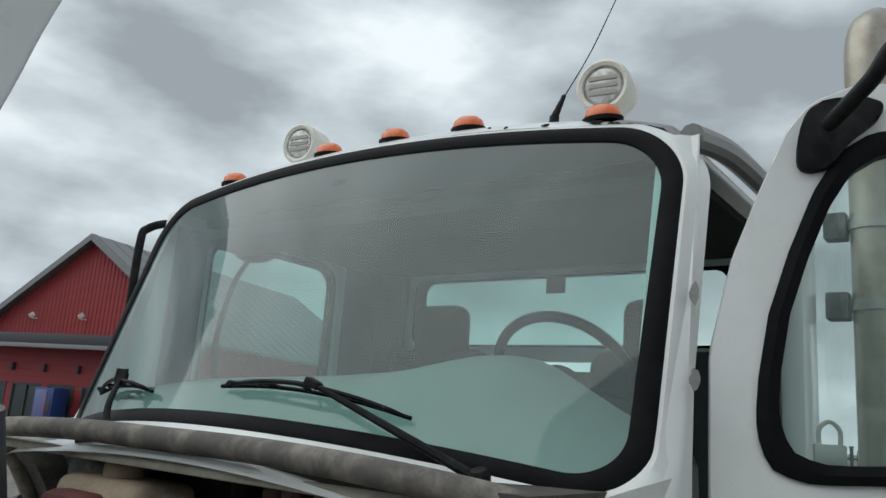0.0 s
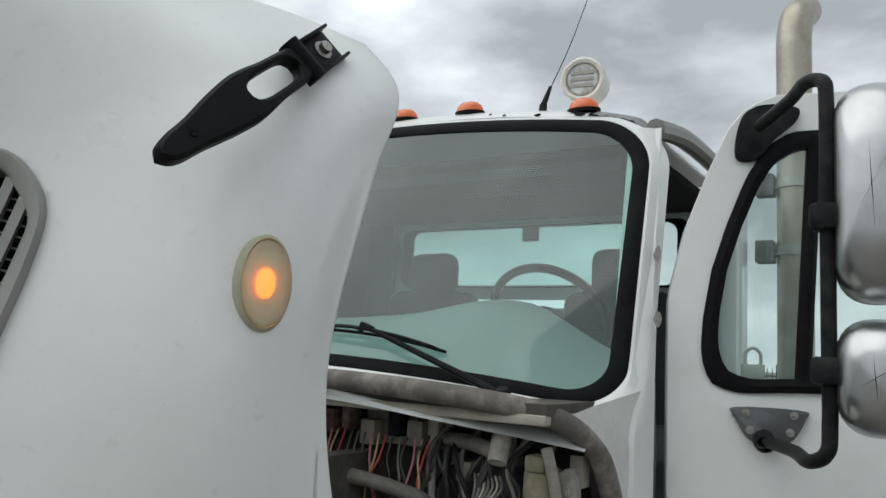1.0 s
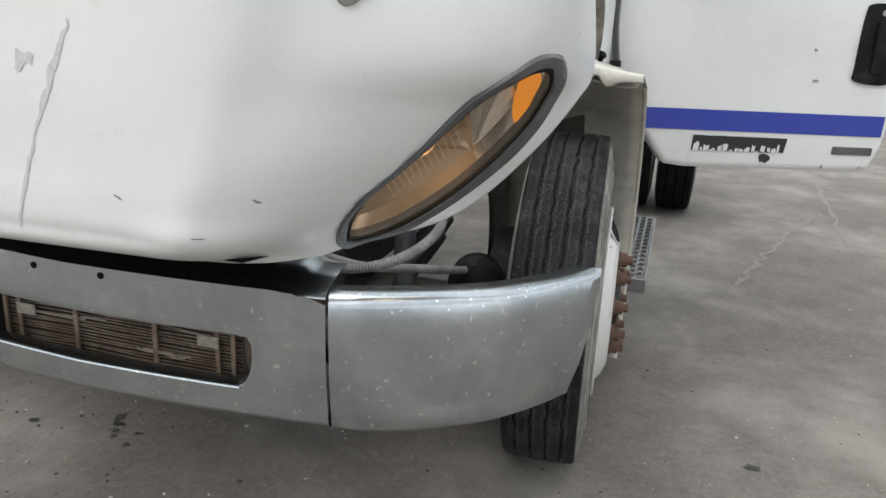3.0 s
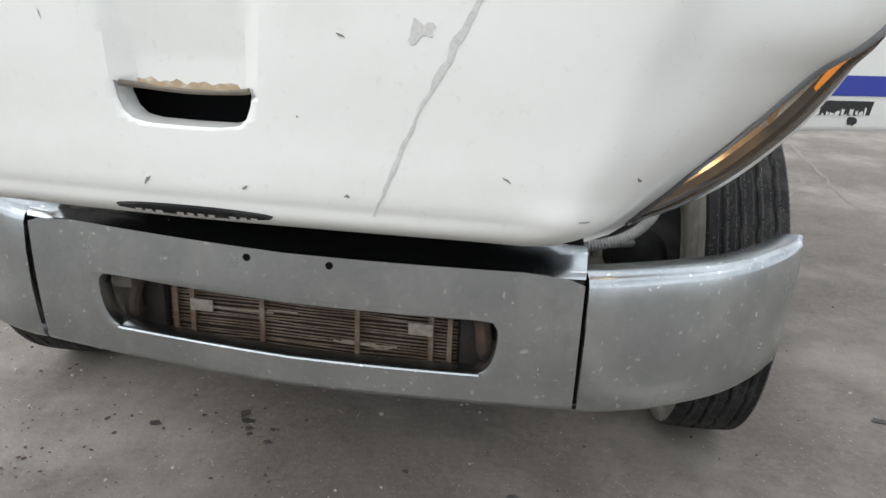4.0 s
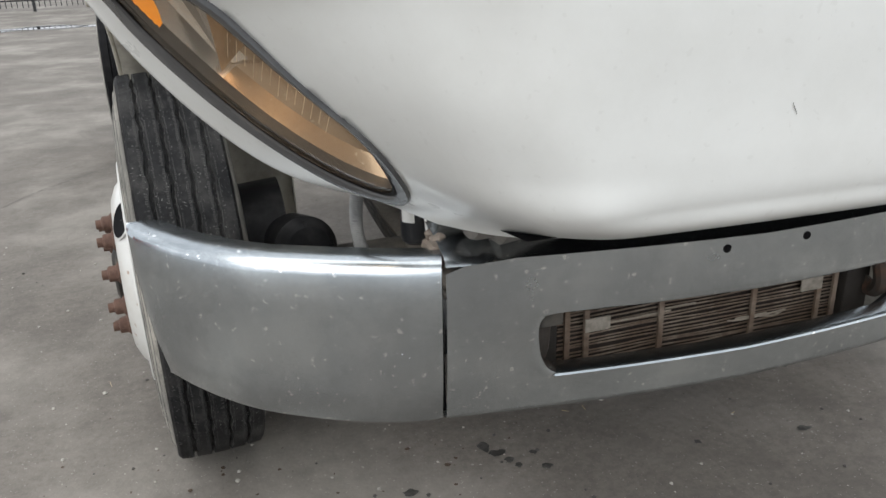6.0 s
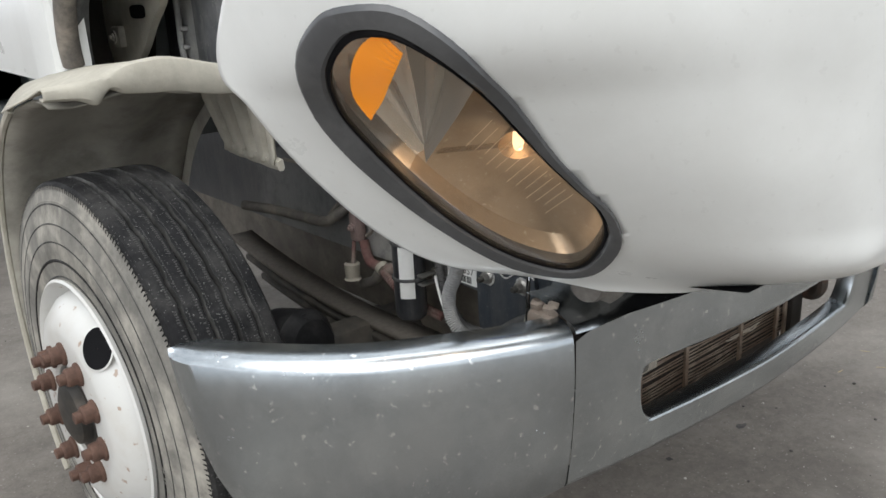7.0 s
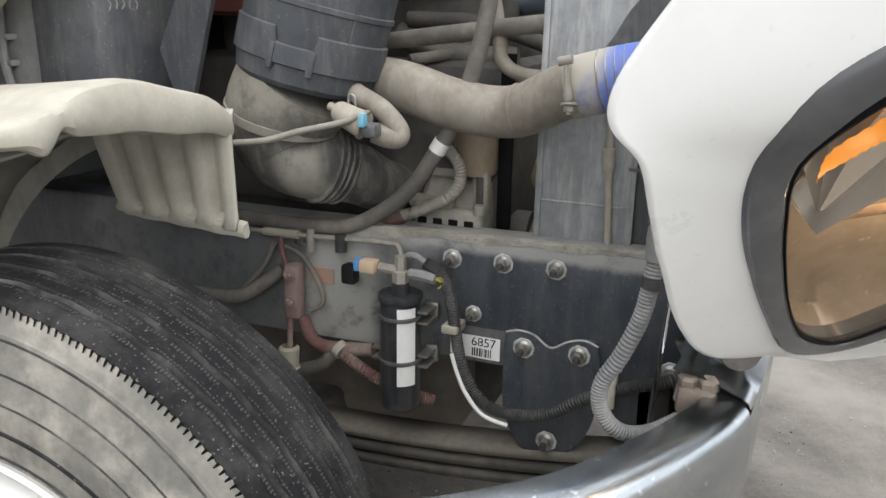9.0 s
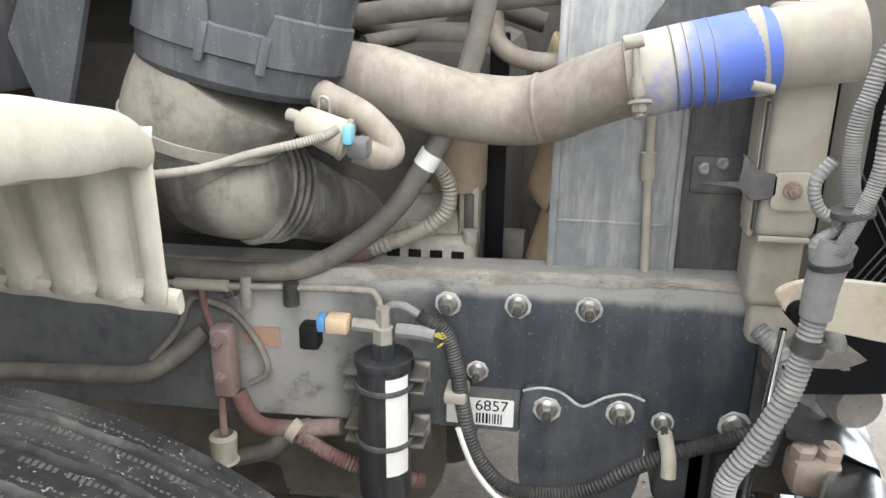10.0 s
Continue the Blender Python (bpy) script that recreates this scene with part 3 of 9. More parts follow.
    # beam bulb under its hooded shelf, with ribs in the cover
    sheet("bulb_shelf", LAMP_BULB_TINT, [[(0.050 - 0.062 * u - 0.014 * t, -0.032 + 0.112 * u, 0.026 + 0.012 * u + 0.022 * t) for u in (k / 10 for k in range(11))] for t in (0, 0.5, 1)])
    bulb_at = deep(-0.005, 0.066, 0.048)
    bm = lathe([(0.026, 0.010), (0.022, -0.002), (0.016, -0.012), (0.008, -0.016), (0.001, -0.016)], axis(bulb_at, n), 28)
    part("beam_reflector", bm, LAMP_BULB_TINT, hood)
    bm = lathe([(0.001, 0.016), (0.006, 0.014), (0.0075, 0.006), (0.007, -0.012), (0.001, -0.013)], axis(bulb_at, n), 14)
    part("beam_bulb", bm, glow("beam_glow", (1.0, 0.72, 0.44), 0.8), hood, "lit warm headlight bulb")
    bulb_lamp = new("beam_lamp", bpy.data.lights.new("beam_lamp", "POINT"))
    bulb_lamp.data.energy, bulb_lamp.data.color, bulb_lamp.data.shadow_soft_size = 0.075, (1.0, 0.70, 0.42), 0.012
    bulb_lamp.location = deep(-0.045, 0.045, 0.020)
    for k in range(13):
        x0 = 0.055 - 0.0135 * k
        sheet("lens_rib", LAMP_RIB, [[(x0 + 0.30 * (y - 0.03) + dx, y, 0.0065) for y in (0.03 + 0.006 * (k % 3), 0.055, 0.075, 0.088 - 0.003 * (k % 2))] for dx in (0, 0.0008)])


AMBER_LIT = glow("lit_amber_lens", (0.95, 0.33, 0.006), 0.17)
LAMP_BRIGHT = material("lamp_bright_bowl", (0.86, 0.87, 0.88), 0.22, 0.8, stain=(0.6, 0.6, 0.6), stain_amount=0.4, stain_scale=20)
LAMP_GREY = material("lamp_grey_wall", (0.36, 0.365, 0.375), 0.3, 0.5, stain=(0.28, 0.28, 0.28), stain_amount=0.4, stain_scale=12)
# the lit bulb's warm glow and sparkle are put into this colour
LAMP_BULB_TINT = material("bulb_tinted_bowl", (0.56, 0.475, 0.385), 0.24, 0.6, stain=(0.34, 0.28, 0.22), stain_amount=0.5, stain_scale=14, specks=(0.95, 0.9, 0.8), speck_amount=0.5, speck_scale=140)
LAMP_RIB = material("lens_rib", (0.62, 0.55, 0.45), 0.35)
for s in (1, -1):
    build_headlight(s)


def build_vent(side):
    out, inn = outline_of(VENT_OUT), outline_of(VENT_IN)
    bm = bmesh.new()
    skin_rings(bm, side, VENT_O, VENT_A, VENT_B, VENT_N, [
        (out, -0.004, False), (between(out, inn, 0.04), 0.007, False), (between(out, inn, 0.2), 0.012, False), (between(out, inn, 0.7), 0.010, False),
        (inn, 0.004, False), (scaled(inn, 0.98), -0.02, False)])
    frame_ob = part("vent_frame", bm, VENT, hood, "dull grey plastic hood vent surround")
    o, a, b, n = flip(side, VENT_O, VENT_A, VENT_B, VENT_N)

    def at(x, y, d):
        return on_skin(o + a * x + b * y, n, d)

    bm = bmesh.new()
    rings = skin_rings(bm, side, VENT_O, VENT_A, VENT_B, VENT_N, [(scaled(inn, 1.05), -0.02, False), (scaled(inn, 0.9), -0.06, False)])
    bm.faces.new(rings[-1])
    part("vent_box", bm, DARK, hood)
    bm = bmesh.new()
    for k in range(36):
        x = -0.205 + 0.0122 * k
        ys = [y for y in (i * 0.002 - 0.07 for i in range(71)) if inside((x, y), inn)]
        if len(ys) > 3:
            add_tube(bm, [at(x, y, -0.012) for y in (ys[0], ys[len(ys) // 2], ys[-1])], 0.0014, 4, 6)
    part("vent_mesh", bm, VENT, hood)
    for k in range(5):
        y = -0.042 + 0.021 * k
        xs = [x for x in (i * 0.004 - 0.26 for i in range(131)) if inside((x, y), scaled(inn, 1.02))]
        bm = bmesh.new()
        line = [xs[0] + (xs[-1] - xs[0]) * i / 24 for i in range(25)]
        rings = [[bm.verts.new(at(x, y + dy, dz)) for x in line] for dy, dz in ((-0.0055, 0.003), (0.0045, 0.005), (0.0065, -0.012), (-0.001, -0.014))]
        ring_faces(bm, rings + [rings[0]], close_u=False)
        part("vent_slat", bm, VENT, hood)
    for x in (0.081, -0.074):
        bm = bmesh.new()
        w = 0.055 if x > 0 else 0.046
        add_tube(bm, [at(x, -w, 0.0), at(x, 0, 0.0), at(x, w, 0.0)], 0.0045, 6, 10)
        part("vent_crossbar", bm, VENT, hood)
    bm = bmesh.new()
    add_lathe(bm, [(0.009, 0), (0.009, 0.003), (0.006, 0.006), (0.001, 0.006)], axis(at(-0.243, 0, 0.011), n), 14)
    part("vent_screw", bm, CHROME, hood)


for s in (1, -1):
    build_vent(s)


def build_marker(side):
    c, n = Vector((1.13 * side, -0.085, 1.79)), Vector((0.95 * side, -0.31, 0)).normalized()
    p = on_skin(c, n)
    m = Matrix.Translation(p) @ Matrix((Vector((0, 0, 1)).cross(n), Vector((0, 0, 1)), n)).transposed().to_4x4() @ Matrix.Diagonal((0.45, 0.74, 0.74, 1.0))
    bm = lathe([(0.067, -0.01), (0.067, 0.006), (0.062, 0.010), (0.058, 0.006)], m, 40)
    part("marker_rim", bm, material("aged_rim", (0.36, 0.35, 0.24), 0.4), hood)
    bm = lathe([(0.060, 0.004), (0.057, 0.016), (0.046, 0.024), (0.028, 0.029), (0.001, 0.030)], m, 40)
    part("marker_lens", bm, LENS_SOFT, hood, "yellowed oval side marker lens, lit orange")
    bm = lathe([(0.001, 0.018), (0.012, 0.015), (0.02, 0.008), (0.02, 0.002), (0.001, 0.0)], m, 20)
    part("marker_bulb", bm, glow("marker_glow", (1.0, 0.2, 0.03), 2.2), hood)


def soft_lens():
    m = material("frosted_cream_lens", (0.72, 0.70, 0.5), 0.35, bump=0.4, bump_scale=60)
    b = m.node_tree.nodes["Principled BSDF"]
    b.inputs["Transmission Weight"].default_value = 0.75
    b.inputs["IOR"].default_value = 1.15
    return m


LENS_SOFT = soft_lens()
for s in (1, -1):
    build_marker(s)


def build_latch(side):
    """Rubber hood latch: channel base with a bolt, two arms round an eye, a paddle with a hole."""
    def P(x, y, z):
        return Vector((x * side, y, z))
    top, end = P(1.097, 0.015, 2.076), P(1.122, -0.211, 1.890)
    ax = (end - top).normalized()
    n = P(0.8, -0.5, 0.05)
    n = (n - ax * n.dot(ax)).normalized()
    w = n.cross(ax)
    m = Matrix.Translation(top) @ Matrix((ax, w, n)).transposed().to_4x4()
    ln = (end - top).length
    # channel-shaped base with a bolt, and the barrel that the strap turns on
    bm = box((-0.026, -0.023, -0.012), (0.046, 0.023, 0.008), m, 0.002)
    for y in (-0.023, 0.019):
        add_box(bm, (-0.026, y, 0.004), (0.046, y + 0.004, 0.020), m, 0.0015)
    part("latch_base", bm, BLACK_PLASTIC, hood, "black bolted latch base")
    bm = lathe([(0.012, 0.008), (0.012, 0.010), (0.0075, 0.011), (0.0075, 0.018), (0.001, 0.018)], m @ Matrix.Translation((0.0, 0, 0)), 12)
    part("latch_bolt", bm, STEEL, hood)
    bm = bmesh.new()
    add_tube(bm, [m @ Vector((0.060, y, 0.020)) for y in (-0.026, 0.026)], 0.013, 14)
    part("latch_barrel", bm, RUBBER, hood)
    # strap outline: two arms round a long eye, then the paddle
    outer = spline([(0.050, 0.020, 0), (0.085, 0.0215, 0), (0.13, 0.0225, 0), (0.165, 0.026, 0), (0.19, 0.0265, 0), (0.225, 0.0225, 0), (0.26, 0.0165, 0), (ln - 0.004, 0.0135, 0), (ln + 0.010, 0.0085, 0), (ln + 0.014, 0.001, 0)], 56)
    eye0, eye1 = 0.080, 0.178
    bm = bmesh.new()

    def lift(x):
        return 0.016 + 0.010 * math.sin(min(1, max(0, (x - 0.05) / 0.22)) * math.pi)

    def slab(x, y0, y1, ease):
        z, h = lift(x), 0.0095
        e = min(ease, (y1 - y0) * 0.4)
        return [bm.verts.new(m @ Vector((x, y, z + dz))) for y, dz in ((y0, h - e), (y0 + e, h), (y1 - e, h), (y1, h - e), (y1, e - h), (y1 - e, -h), (y0 + e, -h), (y0, e - h))]

    def eye(x):
        return 0.0135 * max(0.0, 1 - abs((x - (eye0 + eye1) / 2) / ((eye1 - eye0) / 2)) ** 4) ** 0.5
    solid = [q for q in outer if q.x <= eye0 + 0.001]
    ring_faces(bm, [slab(q.x, -q.y, q.y, 0.004) for q in solid], True, True)
    arms = [q for q in outer if eye0 - 0.004 <= q.x <= eye1 + 0.004]
    for sg in (1, -1):
        ring_faces(bm, [slab(q.x, *sorted((sg * eye(q.x), sg * q.y)), 0.004) for q in arms], True, True)
    ring_faces(bm, [slab(q.x, -q.y, q.y, 0.004) for q in outer if q.x >= eye1 - 0.001], True, True)
    part("latch_strap", bm, RUBBER, hood, "black rubber hood latch strap")
    bm = lathe([(0.0035, -0.002), (0.0045, 0.0), (0.0035, 0.001), (0.001, -0.0005)], m @ Matrix.Translation((ln - 0.028, 0, lift(ln - 0.028) + 0.0095)), 12)
    part("latch_hole", bm, DARK, hood)


for s in (1, -1):
    build_latch(s)


def build_scoop():
    """Pocket in the hood's front: clean edged surround, dark slot, rusty lip."""
    cx, cz = SLOT_X, SLOT_Z

    def skin(x, y, d):
        p = on_skin((cx + x, -0.5, cz + y), (0, -1, 0))
        return p + Vector((0, scoop_dip(p) - d, 0))
    bm = bmesh.new()
    rim = [skin(x - cx, z - cz, 0.0) for x, z in SLOT[::3]]
    rings = [[bm.verts.new(p + Vector((0, dy, 0))) for p in rim] for dy in (0.0, 0.004, 0.05)]
    ring_faces(bm, rings)
    part("scoop_rim", bm, PAINT, hood)
    bm = box((cx - 0.13, -0.445, cz - 0.05), (cx + 0.13, -0.36, cz + 0.05))
    bm.faces.ensure_lookup_table()
    front = min(bm.faces, key=lambda f: f.calc_center_median().y)
    bm.faces.remove(front)
    part("scoop_pocket", bm, DARK, hood, "dark slot below the hood scoop")
    bm = bmesh.new()
    add_tube(bm, [skin(x, y + 0.001, 0.001) for x, y in ((-0.103, 0.031), (-0.07, 0.024), (0, 0.021), (0.07, 0.024), (0.103, 0.031))], 0.0045, 8, 24)
    part("scoop_lip", bm, material("grimy_lip", (0.16, 0.14, 0.11), 0.7, grain=0.4), hood)
    bm = bmesh.new()
    rings = []
    for k in range(3):
        rings.append([bm.verts.new(skin(-0.085 + 0.17 * i / 30, 0.028 - 0.003 * math.sin(math.pi * i / 30) + k * (0.005 + 0.005 * noise.noise((i * 0.4, k, 0))), 0.0022 - 0.0009 * k)) for i in range(31)])
    ring_faces(bm, rings, close_u=False)
    part("scoop_rust", bm, material("rust_stain", (0.36, 0.27, 0.17), 0.7, stain=(0.65, 0.62, 0.55), stain_amount=0.8, stain_scale=60, grain=0.4), hood, "brown rusty stain above the slot")


build_scoop()


def build_badge():
    bm = bmesh.new()
    rings = []
    for k, d in ((1.0, 0.0), (0.97, 0.004), (0.8, 0.005), (0.3, 0.006)):
        rings.append([bm.verts.new(on_skin((0.008 + 0.132 * k * math.cos(t), -0.5, 0.958 + 0.013 * k * math.sin(t)), Vector((0, -0.7, -0.7)), d)) for t in (2 * math.pi * i / 48 for i in range(48))])
    ring_faces(bm, rings)
    bm.faces.new(rings[-1])
    badge = part("badge", bm, BLACK_PLASTIC, hood, "dark oval nose badge with silver bars")
    for i in range(12):
        if i in (3, 8):
            continue
        x = -0.088 + 0.0175 * i
        bm = bmesh.new()
        q = [on_skin((x + dx, -0.5, 0.956 + dz), Vector((0, -0.7, -0.7)), 0.0075) for dx, dz in ((0, -0.005), (0.011, -0.005), (0.011, 0.006), (0, 0.006))]
        bm.faces.new([bm.verts.new(p) for p in q])
        part("badge_bar", bm, REFLECTOR, hood, smooth=False)


build_badge()

bm = bmesh.new()
rings = [[bm.verts.new((x, y, z)) for x in (-0.62, -0.3, 0, 0.3, 0.62)] for y, z in ((-0.30, 0.955), (-0.15, 0.93), (0.05, 0.905), (0.11, 0.90))]
ring_faces(bm, rings, close_u=False)
part("grille", bm, DARK, hood, "black grille under the tilted nose")


# ---- bumper ----
def bumper_y(x):
    """Plan line of the bumper's face."""
    x = abs(x)
    if x < 0.645:
        return -0.044 * (1 - (x / 0.645) ** 2)
    return None


END_LINE = spline([(0.645, 0.0, 0), (0.73, 0.033, 0), (0.86, 0.098, 0), (0.985, 0.18, 0), (1.09, 0.295, 0), (1.155, 0.40, 0), (1.183, 0.475, 0)], 60)


def build_bumper():
    hole = outline_of([(0.0, 0.072), (0.3, 0.071), (0.43, 0.07), (0.462, 0.058), (0.466, 0.02), (0.455, -0.03), (0.43, -0.058), (0.38, -0.063), (0.0, -0.064),
                       (-0.38, -0.063), (-0.43, -0.058), (-0.455, -0.03), (-0.466, 0.02), (-0.462, 0.058), (-0.43, 0.07), (-0.3, 0.071)], 128)
    cz, z0, z1 = 0.600, 0.468, 0.782
    outer = []
    for x, z in hole:
        k = max(abs(x) / 0.6405, z / (z1 - cz) if z > 0 else -z / (cz - z0))
        outer.append((x / k, z / k))

    def step(x):
        t = min(max((0.585 - abs(x)) / 0.035, 0), 1)
        return t * t * (3 - 2 * t)
    def face(x, z, d=0.0):
        tuck = -0.02 * max(0, (z1 - cz - 0.04 - z) / 0.27) ** 2
        lift = 0.009 * step(x) * max(0, z / (z1 - cz)) ** 3
        return Vector((x, bumper_y(min(abs(x), 0.644)) - tuck + d, cz + z + lift))
    bm = bmesh.new()
    rings = [[bm.verts.new(face(u + (x - u) * t, w + (z - w) * t, d)) for (u, w), (x, z) in zip(outer, hole)] for t, d in ((0, 0), (0.3, 0), (0.6, 0), (0.85, 0), (0.95, 0), (1, 0.003))]
    rings.append([bm.verts.new(face(x * 0.992, z * 0.95, 0.012)) for x, z in hole])
    rings.append([bm.verts.new(face(x * 0.99, z * 0.93, 0.045)) for x, z in hole])
    ring_faces(bm, rings)
    # top roll and flange, bottom roll
    n = 64
    xs = [-0.6405 + 1.281 * i / n for i in range(n + 1)]

    top = [[bm.verts.new(face(x, z1 - cz) + Vector((0, dy + 0.02 * step(x) * (dy > 0), dz + 0.004 * step(x) * (dz > 0.005)))) for x in xs]
           for dy, dz in ((0, 0), (0.004, 0.010), (0.014, 0.017), (0.03, 0.022), (0.05, 0.031), (0.085, 0.042), (0.12, 0.046))]
    ring_faces(bm, top, close_u=False)
    low = [[bm.verts.new(face(x, z0 - cz) + Vector((0, dy, dz))) for x in xs] for dy, dz in ((0, 0), (0.006, -0.010), (0.02, -0.014), (0.06, -0.012))]
    ring_faces(bm, low, close_u=False)
    for v in bm.verts:
        v.co.z += 0.022 * min(max(-v.co.x / 0.645, 0), 1)
    ob = part("bumper", bm, BUMPER, truck, "dull polished metal front bumper, scuffed, with a long slot")
    bm = bmesh.new()
    add_tube(bm, [face(-0.43 + 0.86 * k / 24, -0.066, 0.005) + Vector((0, 0, 0.022 * min(max((0.43 - 0.86 * k / 24) / 0.645, 0), 1))) for k in range(25)], 0.006, 8, 60)
    part("slot_lip", bm, BUMPER, ob)
    for x in (-0.088, 0.098):
        bm = lathe([(0.0085, -0.002), (0.0085, 0.0012), (0.001, 0.0016)], axis(face(x, 0.165), (0, -1, 0)), 16)
        part("bumper_hole", bm, DARK, ob)
    for side in (1, -1):
        bm = bmesh.new()
        prof = [(0.06, 0.456), (0.022, 0.454), (0.007, 0.458), (0.0, 0.469), (-0.003, 0.53), (-0.005, 0.60), (-0.004, 0.70), (0.0, 0.765), (0.006, 0.781), (0.018, 0.791), (0.036, 0.795), (0.07, 0.794), (0.075, 0.786)]
        rings = []
        for d, z in prof:
            ring = []
            h = min(max((z - 0.469) / 0.32, 0), 1)
            stop = 0.78 + 0.22 * h ** 0.8
            for i in range(49):
                s = i / 48 * stop * 59
                k = min(int(s), 58)
                p = END_LINE[k].lerp(END_LINE[k + 1], s - k)
                t = (END_LINE[k + 1] - END_LINE[k]).normalized()
                nrm = Vector((t.y, -t.x, 0))
                fade = 1 - max(0, (i - 43) / 5) ** 2 * 0.9
                q = p - nrm * (d * fade) + nrm * 0.004 * (1 - max(0, (i - 43) / 5) ** 2)
                back = 0.02 * max(0, (0.742 - z) / 0.27) ** 2 * max(0, 1 - i / 16) + 0.003 * max(0, 1 - i / 6)
                ring.append(bm.verts.new((side * (q.x + 0.003), q.y - 0.003 + back, z + (0.024 if side < 0 else 0.0) + 0.02 * (1 - h) * (i / 48) ** 2 - (0.012 * (i / 48) ** 3 if h > 0.97 else 0))))
            rings.append(ring)
        ring_faces(bm, rings, close_u=False)
        # turned-in rear edge
        tips = [r[-1] for r in rings[2:-2]]
        back = [bm.verts.new(v.co + Vector((-0.03 * side, 0.004, 0))) for v in tips]
        ring_faces(bm, [tips, back], close_u=False)
        end = part("bumper_end", bm, BUMPER, ob, "dull metal bumper end wrapping the corner, scratched")
        # dark gap at the joint
        bm = box((side * 0.6442 - 0.005, 0.026, 0.475 + (0.022 if side < 0 else 0)), (side * 0.6442 + 0.005, 0.05, 0.788 + (0.022 if side < 0 else 0)))
        part("bumper_joint", bm, DARK, ob, smooth=False)
    return ob


bumper = build_bumper()


def build_condenser():
    """Rusty cooler with wire grid behind the bumper's slot."""
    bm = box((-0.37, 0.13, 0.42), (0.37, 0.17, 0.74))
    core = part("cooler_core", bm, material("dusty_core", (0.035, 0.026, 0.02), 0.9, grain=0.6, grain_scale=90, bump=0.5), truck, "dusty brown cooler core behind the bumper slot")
    dusty_fin = material("dusty_fin", (0.38, 0.33, 0.27), 0.85, grain=0.5, grain_scale=90)
    wire = material("dusty_rusty_wire", (0.18, 0.125, 0.09), 0.85, grain=0.6, stain=(0.38, 0.32, 0.26), stain_amount=0.7, stain_scale=10)
    bent = random.Random(8)
    for k in range(27):
        z = 0.452 + 0.0086 * k
        bm = tube([(-0.362 + 0.1206 * i, 0.118 + bent.uniform(-0.003, 0.003), z + bent.uniform(-0.0022, 0.0022)) for i in range(7)], 0.0019, 5, 19)
        part("cooler_wire", bm, wire, core)
    for k in range(9):
        x0, z0 = bent.uniform(-0.3, 0.2), bent.uniform(0.48, 0.66)
        part("crushed_fin", tube([(x0, 0.112, z0), (x0 + 0.04, 0.109, z0 + bent.uniform(-0.006, 0.006)), (x0 + bent.uniform(0.06, 0.16), 0.112, z0)], 0.0024, 5, 9), dusty_fin, core)
    for x in (-0.345, -0.3, -0.12, 0.12, 0.30, 0.345):
        bm = box((x - 0.006, 0.105, 0.43), (x + 0.006, 0.112, 0.70))
        part("cooler_bar", bm, wire, core)
    for sx in (-1, 1):
        bm = box((sx * 0.275 - 0.030, 0.102, 0.560), (sx * 0.275 + 0.030, 0.108, 0.592), bevel=0.003)
        part("cooler_clip", bm, material("pale_clip", (0.36, 0.32, 0.27), 0.8, grain=0.6, grain_scale=70), core)
        bm = box((sx * 0.40 - 0.03, 0.10, 0.44), (sx * 0.40 + 0.03, 0.15, 0.75), bevel=0.006)
        part("cooler_bracket", bm, material("dark_bracket", (0.03, 0.025, 0.021), 0.8, grain=0.4), core)
        bm = bmesh.new()
        add_tube(bm, [(sx * 0.418, 0.12, 0.66), (sx * 0.42, 0.075, 0.645), (sx * 0.428, 0.06, 0.60), (sx * 0.432, 0.062, 0.565), (sx * 0.436, 0.085, 0.545), (sx * 0.44, 0.12, 0.55)], 0.019, 10, 30)
        part("tow_hook", bm, material("dark_hook", (0.06, 0.05, 0.042), 0.75, 0.3, grain=0.6, grain_scale=40, stain=(0.2, 0.1, 0.06), stain_amount=0.5, stain_scale=20), truck, "rusty steel tow hook in the bumper slot")
        part("hook_mount", box((sx * 0.43 - 0.045, 0.13, 0.45), (sx * 0.43 + 0.045, 0.16, 0.74), bevel=0.008), material("rusty_plate", (0.035, 0.027, 0.022), 0.8, grain=0.5), truck)
    # black sheet added for the deep shade behind the slot
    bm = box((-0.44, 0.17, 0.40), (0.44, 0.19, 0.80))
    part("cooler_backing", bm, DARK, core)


build_condenser()


# ---- wheels ----
# the front wheels stand slightly steered
STEER = radians(3.5)


